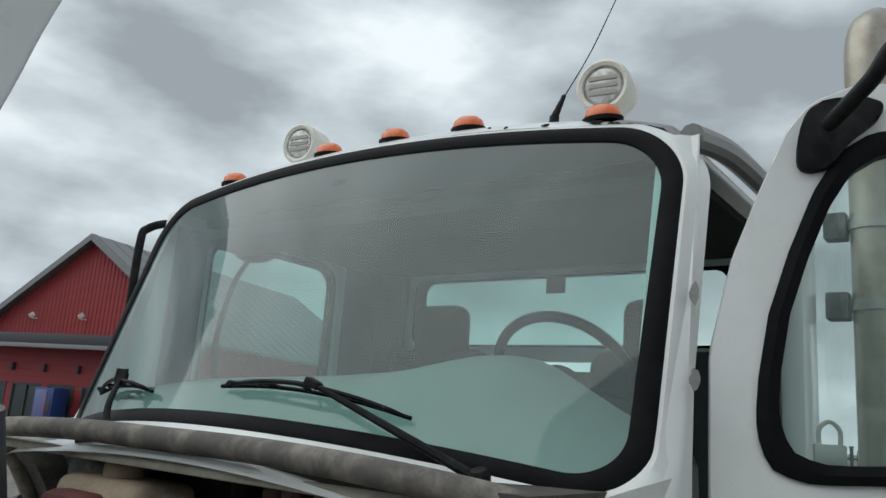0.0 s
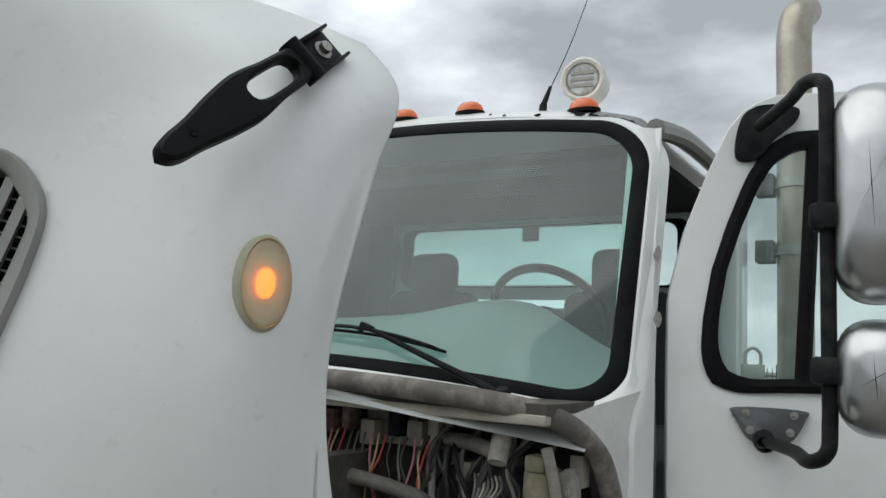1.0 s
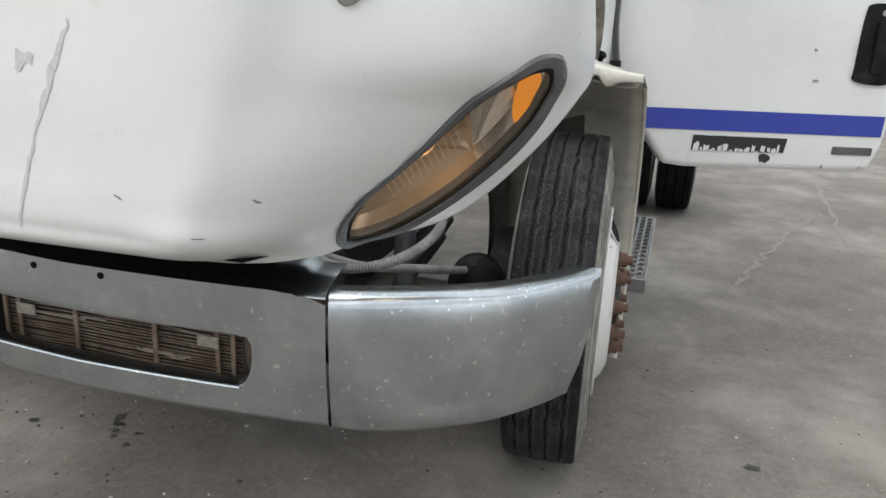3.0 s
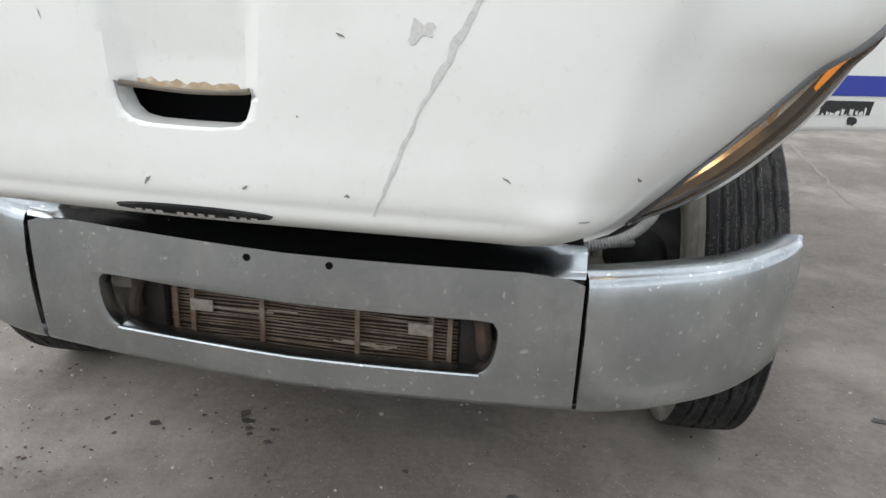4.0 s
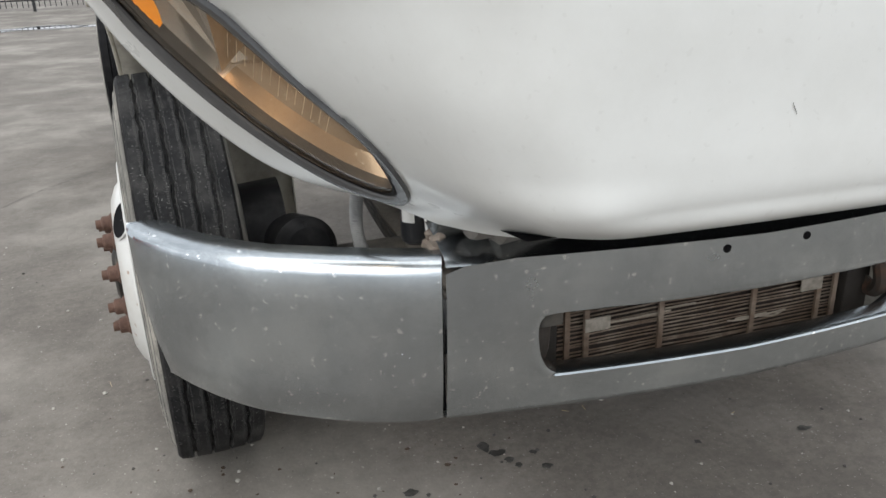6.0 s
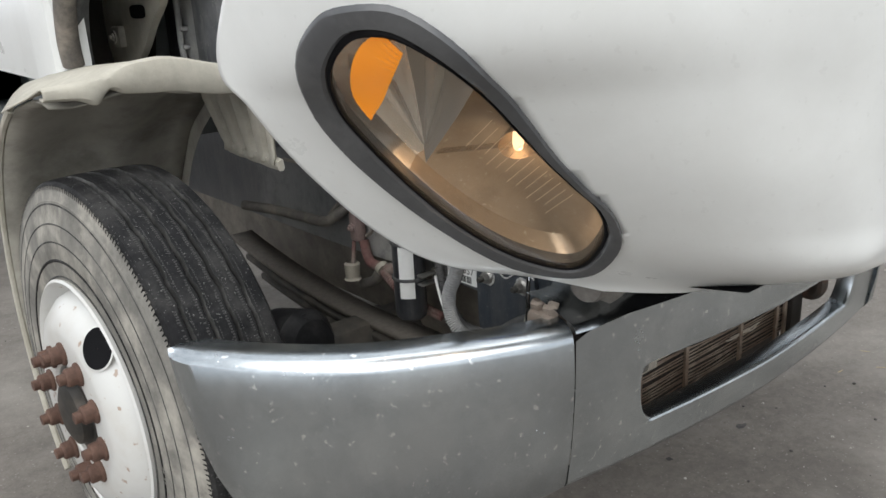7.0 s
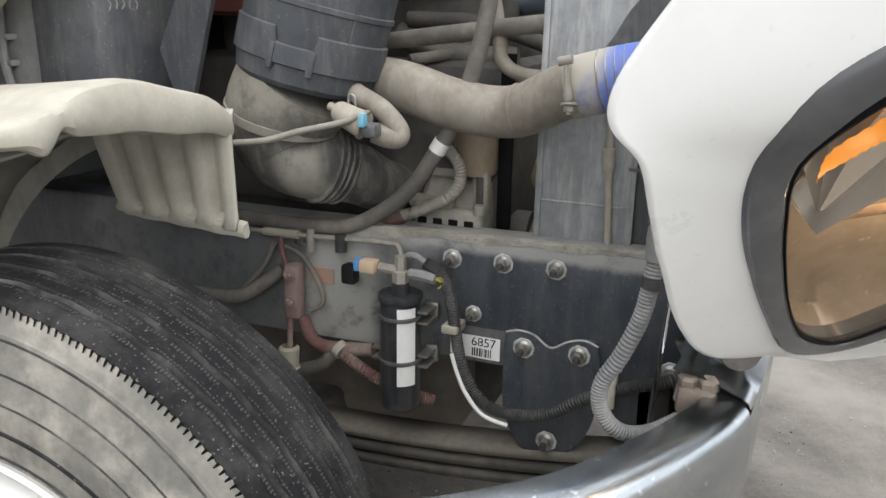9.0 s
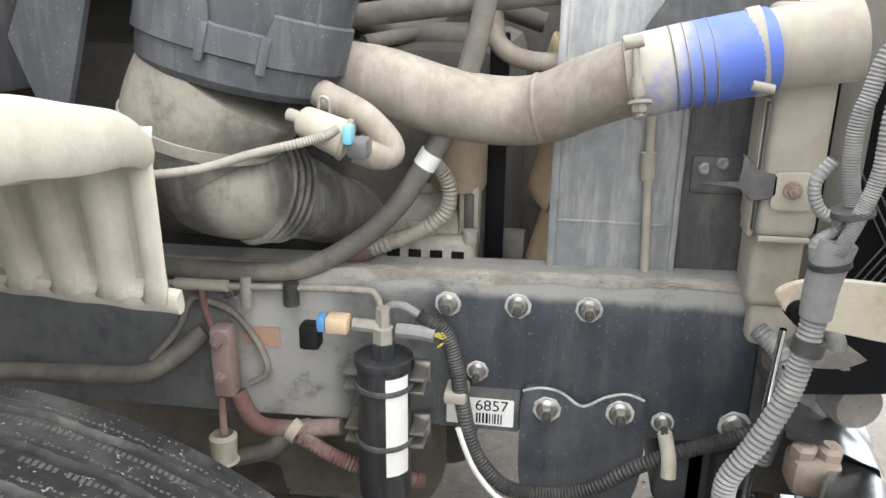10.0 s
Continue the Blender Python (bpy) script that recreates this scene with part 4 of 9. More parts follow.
def build_wheel(side, centre):
    c = Vector(centre)
    turn = Matrix.Translation(c) @ Matrix.Rotation(STEER, 4, "Z") @ Matrix(((0, 0, side), (1, 0, 0), (0, side, 0))).to_4x4()
    R = c.z
    # steel disc, x outwards from the tyre's middle
    w = 0.110
    prof = [(0.255, -0.10), (0.285, -0.11), (0.292, 0.06), (0.286, w + 0.01), (0.298, w + 0.014), (0.302, w + 0.024), (0.296, w + 0.028), (0.286, w + 0.02), (0.277, w - 0.005), (0.272, w - 0.01), (0.262, w + 0.016), (0.235, w + 0.042),
            (0.20, w + 0.057), (0.185, w + 0.059), (0.115, w + 0.059), (0.111, w + 0.054), (0.109, w + 0.0)]
    bm = lathe(prof, turn, 80)
    wheel = part("wheel", bm, RIM, truck, "white painted steel wheel with rusty nuts")
    # hand holes: dark cups set in the disc
    for k in range(2):
        a = radians(180 * k + (98 if side > 0 else 232))
        p = turn @ Vector((0.246 * math.cos(a), 0.246 * math.sin(a), w + 0.028))
        tilt = (turn.to_3x3() @ Vector((0.52 * math.cos(a), 0.52 * math.sin(a), 1))).normalized()
        bm = lathe([(0.048, 0.008), (0.044, 0.0095), (0.041, 0.006), (0.039, 0.0)], axis(p, tilt), 24)
        part("hand_hole_rim", bm, RIM, wheel)
        bm = lathe([(0.044, 0.0098), (0.042, 0.0094), (0.001, 0.0088)], axis(p, tilt), 24)
        part("hand_hole", bm, DARK, wheel)
    # hub
    bm = lathe([(0.109, w - 0.03), (0.105, w + 0.046), (0.095, w + 0.053), (0.075, w + 0.053), (0.07, w + 0.073), (0.055, w + 0.080), (0.001, w + 0.080)], turn, 40)
    part("hub", bm, material("oily_hub", (0.035, 0.033, 0.03), 0.5, 0.4, grain=0.5, grain_scale=40, stain=(0.12, 0.10, 0.08), stain_amount=0.5, stain_scale=25), wheel, "dark oily hub")
    for k in range(10):
        a = radians(36 * k + 22)
        m = turn @ Matrix.Translation((0.143 * math.cos(a), 0.143 * math.sin(a), w + 0.058))
        bm = lathe([(0.001, 0.0), (0.027, 0.0), (0.027, 0.006), (0.021, 0.010), (0.0205, 0.027), (0.018, 0.030), (0.013, 0.031), (0.0125, 0.045), (0.001, 0.046)], m, 12)
        part("lug_nut", bm, RUST, wheel)
    bm = bmesh.new()
    add_tube(bm, [turn @ Vector((0.2, 0.09, w + 0.035)), turn @ Vector((0.228, 0.105, w + 0.055))], 0.004, 8)
    part("valve", bm, STEEL, wheel)
    # tyre: tread with wavy grooves, shoulder ticks, ringed sidewall
    half = [(R - 0.21, 0.085), (R - 0.235, 0.105), (R - 0.238, 0.118), (R - 0.225, 0.126), (R - 0.205, 0.1255), (R - 0.2, 0.127), (R - 0.165, 0.1275), (R - 0.16, 0.129), (R - 0.12, 0.1285), (R - 0.115, 0.127), (R - 0.075, 0.121),
            (R - 0.07, 0.119), (R - 0.045, 0.116), (R - 0.042, 0.113), (R - 0.012, 0.107), (R - 0.004, 0.100)]
    tread = []
    for gx in (0.066, 0.022, -0.022, -0.066):
        crown = 0.0 if abs(gx) < 0.04 else 0.0015
        tread += [(R - crown, gx + 0.0056), (R - 0.015, gx + 0.0035), (R - 0.015, gx - 0.0035), (R - crown, gx - 0.0056)]
    prof = half + tread + [(r, -h) for r, h in reversed(half)]
    n0 = len(half)

    def wob(i, j):
        if n0 <= j < n0 + 16:
            g = 0.0017 * math.sin(i * math.pi / 4) * (1 + 0.5 * math.sin(i * 0.37)) + 0.0012 * (i % 2)
            return (0, g)
        if j in (n0 - 2, n0 - 1):
            return (-0.004 if i % 2 else 0, 0)
        return (0, 0)
    bm = lathe(prof, turn, 336, wobble=wob)
    tread_faces = []
    for f in bm.faces:
        q = turn.inverted() @ f.calc_center_median()
        if math.hypot(q.x, q.y) < R - 0.020:
            f.material_index = 1
        elif R - 0.0125 < math.hypot(q.x, q.y) < R - 0.004 and abs(q.z) < 0.1 and len(f.verts) == 4:
            f.material_index = 2
    part("tyre", bm, [TYRE, TYRE_SIDE, TYRE_DUST], wheel, "black ribbed truck tyre with a dusty sidewall")
    # pale scuffed sipes along the grooves
    bm = bmesh.new()
    rnd = random.Random(9)
    for gx in (0.066, 0.022, -0.022, -0.066):
        for k in range(600):
            a0 = 2 * math.pi * k / 600
            off = 0.0
            for sg in (-1, 1):
                if rnd.random() < 0.12:
                    continue
                h0 = gx + off + sg * rnd.uniform(0.009, 0.010)
                h1 = h0 + sg * rnd.uniform(0.004, 0.007) * (1 if sg > 0 else 0.5)
                rr = R + 0.0006 - (0.0 if abs(gx) < 0.04 else 0.0015)
                bm.faces.new([bm.verts.new(turn @ Vector((rr * math.cos(t), rr * math.sin(t), h))) for t, h in ((a0, h0), (a0 + 0.0062, h0), (a0 + 0.0062, h1), (a0, h1))])
    tagged(part("tread_sipe", bm, SIPE, wheel, "pale dusty sipes", smooth=False), kind="stuff")
    # notched shoulder, moulded rings on the sidewall
    bm = bmesh.new()
    for k in range(300):
        a0 = 2 * math.pi * k / 300
        bm.faces.new([bm.verts.new(turn @ Vector((r * math.cos(t), r * math.sin(t), h))) for r, t, h in ((R - 0.011, a0, 0.1085), (R - 0.011, a0 + 0.009, 0.1085), (R - 0.021, a0 + 0.007, 0.1102), (R - 0.021, a0 + 0.003, 0.1102))])
    tagged(part("shoulder_notch", bm, RUBBER, wheel, "dark notches round the tyre's shoulder", smooth=False), kind="stuff")
    for r, h, w in ((R - 0.052, 0.1165, 0.0022), (R - 0.095, 0.124, 0.0018), (R - 0.135, 0.1288, 0.0018), (R - 0.178, 0.1275, 0.0035), (R - 0.215, 0.1265, 0.0022)):
        part("sidewall_ring", lathe([(r + w * math.cos(t), h + 0.6 * w * math.sin(t)) for t in (math.pi * q / 4 for q in range(8))], turn, 96, close=True), TYRE_DUST if w < 0.003 else TYRE, wheel)
    # raised sidewall marks
    bm = bmesh.new()
    for k in range(34):
        if k in (9, 10, 20, 21, 22, 31):
            continue
        a0 = 0.6 + k * 0.075
        for da, r0, r1 in ((0.0, R - 0.196, R - 0.17), (0.028, R - 0.196, R - 0.17)) if k % 3 else ((0.0, R - 0.196, R - 0.17), (0.02, R - 0.180, R - 0.17)):
            q = [(r0, a0 + da), (r0, a0 + da + 0.016), (r1, a0 + da + 0.016), (r1, a0 + da)]
            bm.faces.new([bm.verts.new(turn @ Vector((r * math.cos(a), r * math.sin(a), 0.1292))) for r, a in q])
    tagged(part("sidewall_mark", bm, TYRE_SIDE, wheel), kind="stuff")
    return wheel


WHEEL_Y, WHEEL_R = 0.945, 0.521
for s in (1, -1):
    build_wheel(s, (1.03 if s > 0 else -1.086, WHEEL_Y, WHEEL_R))


# ---- cab ----
def screen_at(x, h, out=0.0):
    """The windscreen's curved face; h from 0 at the cowl to 1 at the roof."""
    yb, zb = 1.10 + 0.255 * x * x, 1.672 - 0.085 * x * x
    yt, zt = 1.545 + 0.065 * x * x, 2.505 - 0.068 * x * x
    return Vector((x, yb + (yt - yb) * h - out, zb + (zt - zb) * h + 0.35 * out))


def screen_outline(grow, n=14):
    """Rounded outline of the screen in (x, h), grown by some metres; its long edges are cut up to follow the curve."""
    x1, lo, hi = 1.0 + grow, 0.02 - grow / 0.95, 1.0 + grow / 0.95
    corners = []
    for sx, h, r, a0 in ((1, hi, 0.16, 0), (-1, hi, 0.16, 90), (-1, lo, 0.13, 180), (1, lo, 0.13, 270)):
        r += 0.6 * grow
        ch = h - r / 0.95 if a0 < 180 else h + r / 0.95
        corners.append([(sx * (x1 - r) + r * math.cos(radians(a0 + 90 * k / n)), ch + r / 0.95 * math.sin(radians(a0 + 90 * k / n))) for k in range(n + 1)])
    pts = []
    for k, c in enumerate(corners):
        pts += c
        a, b = c[-1], corners[(k + 1) % 4][0]
        m = 30 if k % 2 == 0 else 10
        pts += [(a[0] + (b[0] - a[0]) * q / m, a[1] + (b[1] - a[1]) * q / m) for q in range(1, m)]
    return [(x * (1.0 - 0.012 * h), h) for x, h in pts]


def roof_z(x, y):
    """Height of the cab roof's skin."""
    front = max(0.0, 1 - (y - 1.585 - 0.05 * abs(x) ** 3) / 0.13)
    return 2.590 - 0.075 * x * x - 0.04 * abs(x) ** 8 - 0.050 * front ** 2.2 - 0.05 * max(0.0, abs(x) - 0.93) / 0.07


INNER_TRIM = material("cab_trim", (0.10, 0.11, 0.11), 0.7, grain=0.2, stain=(0.16, 0.17, 0.165), stain_amount=0.5)
HEADLINER = material("cab_headliner", (0.02, 0.021, 0.022), 0.9, grain=0.2)
SEAT = material("seat_cloth", (0.03, 0.032, 0.035), 0.9, grain=0.4, grain_scale=120)


def build_cab():
    bm = bmesh.new()
    rings = []
    for grow, back, drop in ((-0.004, 0.012, 0), (0.0, 0.0, 0.0), (0.024, -0.002, 0), (0.04, 0.02, 0), (0.052, 0.07, 0.0)):
        ring = []
        for x, h in screen_outline(grow):
            p = screen_at(x, h)
            low = max(0.0, 1 - h * 6)
            p.y += back * (1 - low) - low * max(0, grow) * 1.2
            p.z += low * (-0.02 if grow > 0.03 else 0)
            ring.append(bm.verts.new(p))
        rings.append(ring)
    ring_faces(bm, rings)
    cab = part("cab", bm, PAINT, truck, "white cab with chipped paint")
    # roof
    bm = bmesh.new()
    rows = []
    for j in range(33):
        t = (j / 32) ** 1.6
        row = []
        for i in range(49):
            u = -1 + 2 * i / 48
            x = math.copysign(abs(u) ** 0.85, u)
            y = 1.585 + 0.05 * abs(x) ** 3 * (1 - t) + 1.315 * t
            row.append(bm.verts.new((x, y, roof_z(x, y))))
        rows.append(row)
    ring_faces(bm, rows, close_u=False)
    part("roof", bm, PAINT, cab, "white cab roof, paint worn off at one corner")
    # flaked corner: grey metal with a dark ragged rim, and a few chips along the front edge
    flaked = material("bare_roof_metal", (0.30, 0.30, 0.295), 0.5, 0.6, grain=0.5, grain_scale=30, stain=(0.09, 0.085, 0.08), stain_amount=0.8, stain_scale=22)
    for lift, mat, grow in ((0.0025, DARK, 0.012), (0.004, flaked, 0.0)):
        bm = bmesh.new()
        rows = []
        for j in range(9):
            row = []
            for i in range(17):
                x = 0.80 - grow + (0.185 + grow) * i / 16
                edge = 0.012 * noise.noise((i * 0.7, j * 0.9, 3)) + (0.018 * noise.noise((i * 0.9, 7, 1)) if j in (0, 8) else 0)
                y = 1.608 - grow + 0.05 * x ** 3 + (0.05 + 0.05 * i / 16 + 2 * grow) * j / 8 + edge
                row.append(bm.verts.new((x, y - 0.4 * lift, roof_z(x, y) + lift)))
            rows.append(row)
        ring_faces(bm, rows, close_u=False)
        part("bare_patch", bm, mat, cab, "bare metal patch where roof paint has flaked" if mat is flaked else "")
    for k, (x, y, w) in enumerate(((0.50, 1.60, 0.008), (0.62, 1.605, 0.012), (0.755, 1.625, 0.02), (0.735, 1.64, 0.013), (0.44, 1.61, 0.006))):
        m = Matrix.Translation((x, y, roof_z(x, y) + 0.001)) @ Matrix.Rotation(radians(52), 4, "X")
        part("paint_chip", plate(closed_outline(w, 0.6 * w, 60 + k), 0.002, m), DARK, cab, smooth=False)
    # gasket
    bm = bmesh.new()
    prof = ((0.018, -0.004), (0.015, 0.005), (0.002, 0.010), (-0.018, 0.009), (-0.030, 0.004), (-0.032, -0.002))
    ring_faces(bm, [[bm.verts.new(screen_at(x, h, out)) for x, h in screen_outline(g)] for g, out in prof])
    part("screen_seal", bm, RUBBER, cab, "black rubber windscreen seal")
    bm = bmesh.new()
    ring = screen_outline(-0.028)
    rows = [[bm.verts.new(screen_at(x * k, 0.5 + (h - 0.5) * k)) for x, h in ring] for k in (1.0, 0.8, 0.6, 0.4, 0.2, 0.08)]
    ring_faces(bm, rows)
    bm.faces.new(rows[-1])
    pane = part("windscreen", bm, SCREEN, cab, "curved tinted windscreen, dusty, reflecting cloud")
    pane.visible_shadow = False
    # rear wall with window, far side wall with window, floor
    def walled(outer, hole, place, thick, name, label):
        bm = bmesh.new()
        big, small = [], []
        cx, cy = sum(p[0] for p in hole) / len(hole), sum(p[1] for p in hole) / len(hole)
        x0, y0, x1, y1 = outer
        for x, y in hole:
            dx, dy = x - cx, y - cy
            k = min((x1 - cx) / dx if dx > 1e-6 else 1e9, (x0 - cx) / dx if dx < -1e-6 else 1e9, (y1 - cy) / dy if dy > 1e-6 else 1e9, (y0 - cy) / dy if dy < -1e-6 else 1e9)
            big.append((cx + dx * k, cy + dy * k))
        rings = [[bm.verts.new(place(x, y, d)) for x, y in o] for o, d in ((big, 0), (hole, 0), (hole, thick), (big, thick))]
        ring_faces(bm, rings + [rings[0]])
        ob = part(name, bm, [PAINT], cab, label, smooth=False)
        bm = bmesh.new()
        ring_faces(bm, [[bm.verts.new(place(cx + (x - cx) * k, cy + (y - cy) * k, d)) for x, y in hole] for k, d in ((1.02, -0.004), (0.93, -0.012), (0.92, thick * 0.5))])
        part("window_seal", bm, RUBBER, cab)
        bm = bmesh.new()
        bm.faces.new([bm.verts.new(place(x, y, thick * 0.5)) for x, y in hole])
        g = part("window_pane", bm, PANE, cab)
        g.visible_shadow = False
        return ob
    walled((-0.99, 1.0, 0.99, 2.46), rounded(-0.775, 2.075, 0.785, 2.39, 0.06, 9), lambda x, y, d: Vector((x, 2.86 - d, y)), -0.04, "rear_wall", "white cab back wall with a wide window")
    walled((1.46, 1.0, 2.86, 2.44), rounded(1.80, 1.72, 2.54, 2.405, 0.09, 9), lambda x, y, d: Vector((-1.02 + d, x + (0.30 * max(0, y - 1.6) / 0.84 if x < 1.6 else 0), y)), 0.05, "side_wall", "white passenger side of the cab with its window")
    for lo, hi in (((-1.016, 2.565, 1.0), (-0.968, 2.855, 2.47)), ((-1.016, 1.62, 1.0), (-0.968, 1.79, 2.40)), ((0.81, 2.80, 1.0), (0.948, 2.855, 2.46)), ((-0.968, 2.80, 1.0), (-0.80, 2.855, 2.46))):
        part("corner_post", box(lo, hi, bevel=0.015), INNER_TRIM, cab, "grey trimmed cab corner post")
    bm = box((-1.0, 1.5, 1.0), (1.0, 2.85, 1.05))
    part("cab_floor", bm, INNER_TRIM, cab)
    bm = box((-0.98, 2.80, 1.05), (0.98, 2.815, 1.97))
    part("rear_trim", bm, INNER_TRIM, cab)
    bm = box((-0.93, 1.72, 2.40), (0.93, 2.80, 2.43), bevel=0.01)
    part("headliner", bm, HEADLINER, cab, "dark headliner")
    bm = box((-0.9, 1.64, 2.32), (0.9, 1.9, 2.36), bevel=0.01)
    part("visor_shelf", bm, HEADLINER, cab)
    # driver's side opening: sill, rear post, roof rail
    bm = bmesh.new()
    add_tube(bm, [(1.0, 1.64, 2.44), (1.02, 1.9, 2.47), (1.02, 2.4, 2.475), (1.0, 2.86, 2.46)], 0.032, 10, 30)
    part("roof_rail", bm, material("grey_door_seal", (0.22, 0.22, 0.21), 0.4, 0.3, grain=0.2), cab, "grey roof rail above the open door")
    bm = box((0.95, 2.66, 1.0), (1.03, 2.87, 2.46), bevel=0.02)
    part("rear_post", bm, PAINT, cab)
    bm = box((0.96, 1.5, 0.92), (1.06, 2.87, 1.06), bevel=0.02)
    part("door_sill", bm, PAINT, cab)
    # front pillar and cowl side, from the screen to the door line
    for side in (1, -1):
        bm = bmesh.new()
        rows = []
        for k in range(18):
            z = 2.44 - k * 0.075
            h = min(max((z - 1.68) / 0.77, 0), 1)
            edge = screen_at(1.05 - 0.055 * h, h) if z > 1.68 else Vector((1.03, 1.39 + (1.68 - z) * 0.02, z))
            inner_y = edge.y if z > 1.68 else 1.40 - 0.09 * min(1, (1.68 - z) / 0.1)
            dx = 1.0 - 0.04 * h
            door_y = 1.475 + 0.16 * h
            rows.append([bm.verts.new((side * x, y, z)) for x, y in ((dx - 0.03, inner_y + 0.005), (dx + 0.02, inner_y + 0.012), (dx + 0.05, inner_y + 0.04), (dx + 0.06, (inner_y + door_y) / 2 + 0.01), (dx + 0.062, door_y), (dx + 0.0, door_y + 0.008))])
        ring_faces(bm, rows, close_u=False)
        part("front_pillar", bm, PAINT, cab, "white windscreen pillar with paint chips")
    for z, y, x in ((2.035, 1.53, 1.040), (1.853, 1.48, 1.058)):
        bm = plate(closed_outline(0.011, 0.024, 5 + int(z * 10)), 0.003, axis((x + 0.012, y - 0.02, z), (0.75, -0.66, 0)))
        part("paint_chip", bm, STEEL, cab, "grey paint chip", smooth=False)
    # cowl shelf below the screen
    bm = bmesh.new()
    rows = []
    for t, drop, fwd in ((0.0, -0.028, 0.012), (0.3, -0.034, 0.03), (0.7, -0.04, 0.05), (1.0, -0.07, 0.06)):
        row = []
        for i in range(41):
            x = -1.0 + 2.0 * i / 40
            p = screen_at(x, 0)
            front = 1.005 + 0.24 * max(0, abs(x) - 0.6) ** 1.5 * 2.2
            row.append(bm.verts.new((x, p.y + (front - p.y) * t - 0.015 * (1 - t), p.z + drop - 0.0 * fwd)))
        rows.append(row)
    ring_faces(bm, rows, close_u=False)
    part("cowl", bm, PAINT, cab, "white cowl shelf under the windscreen")
    # marker lights on the roof
    for x in (-0.735, -0.257, 0.032, 0.315, 0.748):
        z = roof_z(x, 1.68)
        m = Matrix.Translation((x, 1.685, z - 0.004)) @ Matrix.Rotation(radians(6), 4, "X")
        part("marker_base", lathe([(0.062, 0.0), (0.062, 0.012), (0.056, 0.014), (0.001, 0.014)], m @ Matrix.Diagonal((0.9, 0.75, 1.0, 1)), 24), RUBBER, cab)
        bm = lathe([(0.056, 0.010), (0.056, 0.022), (0.050, 0.040), (0.036, 0.052), (0.015, 0.058), (0.001, 0.058)], m @ Matrix.Diagonal((0.9, 0.75, 0.85, 1)), 28)
        part("roof_marker", bm, ORANGE_MARK, cab, "orange roof marker lamp")
    # work lamps
    for x, y, r in ((0.70, 1.80, 0.074), (-0.515, 1.80, 0.072)):
        c = Vector((x, y, 2.685 if x > 0 else 2.70))
        d = Vector((0.12, -1, -0.05)).normalized()
        m = axis(c, d)
        shell = material("cream_lamp_shell", (0.72, 0.70, 0.62), 0.4, stain=(0.5, 0.47, 0.4), stain_amount=0.4, stain_scale=20)
        bm = lathe([(0.001, -0.10), (0.04, -0.096), (0.07, -0.075), (r, -0.03), (r + 0.004, 0.0), (r + 0.004, 0.028), (r - 0.004, 0.034), (r - 0.014, 0.030), (r - 0.016, 0.012)], m, 40)
        add_tube(bm, [c + Vector((0, 0.02, -r)), (x, y + 0.02, 2.57)], 0.028, 10)
        lamp = part("work_lamp", bm, shell, cab, "round cream work lamp on the roof")
        bm = lathe([(r - 0.015, 0.02), (0.05, 0.028), (0.001, 0.03)], m, 32)
        part("work_lamp_glass", bm, material("lamp_face", (0.62, 0.62, 0.6), 0.12, 0.4, stain=(0.2, 0.17, 0.13), stain_amount=0.7, stain_scale=32), cab)
        for k in (-1, 0, 1):
            bm = box((-r * 0.55, 0.022 * k - 0.006, 0.03), (r * 0.55, 0.022 * k + 0.006, 0.0325), m)
            part("work_lamp_bar", bm, material("lamp_flute", (0.35, 0.33, 0.29), 0.3, 0.3), cab)
    bm = bmesh.new()
    add_tube(bm, [(0.59, 1.70, 2.54), (0.592, 1.705, 2.585)], 0.014, 10)
    add_tube(bm, [(0.592, 1.705, 2.585), (0.600, 1.74, 2.66)], 0.011, 10, taper=0.006)
    add_tube(bm, [(0.600, 1.735, 2.65), (0.590, 1.92, 2.88), (0.575, 2.12, 3.16), (0.55, 2.45, 3.62)], 0.0018, 6, 14)
    part("aerial", bm, BLACK_PLASTIC, cab, "thin black whip aerial")
    # wipers
    for base_x, base_z, mid_x, half in ((0.75, 1.628, 0.305, 0.27), (-0.355, 1.648, -0.46, 0.20)):
        base = screen_at(base_x, 0.0, 0.05)
        base.z = base_z
        tip = screen_at(mid_x + 0.03, 0.135, 0.05)
        knee = base.lerp(tip, 0.45) + Vector((0, -0.012, 0.004))
        bm = tube([base, knee, tip], 0.012, 8, 14, taper=0.0065)
        add_lathe(bm, [(0.02, -0.015), (0.022, 0.01), (0.015, 0.022), (0.001, 0.024)], axis(base, (0, -0.4, 0.9)), 16)
        add_box(bm, (-0.012, -0.008, -0.02), (0.012, 0.010, 0.02), axis(tip, tip - base), 0.004)
        part("wiper_arm", bm, BLACK_PLASTIC, cab, "black wiper arm")
        line = [screen_at(mid_x + half * u, 0.128 - 0.012 * u - 0.018 * u * u, 0.014) for u in (-1.05, -0.5, 0.0, 0.5, 0.95)]
        bm = tube(line, 0.005, 6, 24)
        part("wiper_rubber", bm, RUBBER, cab)
        bm = bmesh.new()
        lift = Vector((0, -0.026, 0.010))
        add_tube(bm, [line[0].lerp(line[1], 0.3) + 0.4 * lift, line[1] + lift, line[2] + 1.5 * lift, line[3] + lift, line[4].lerp(line[3], 0.3) + 0.4 * lift], 0.006, 6, 24)
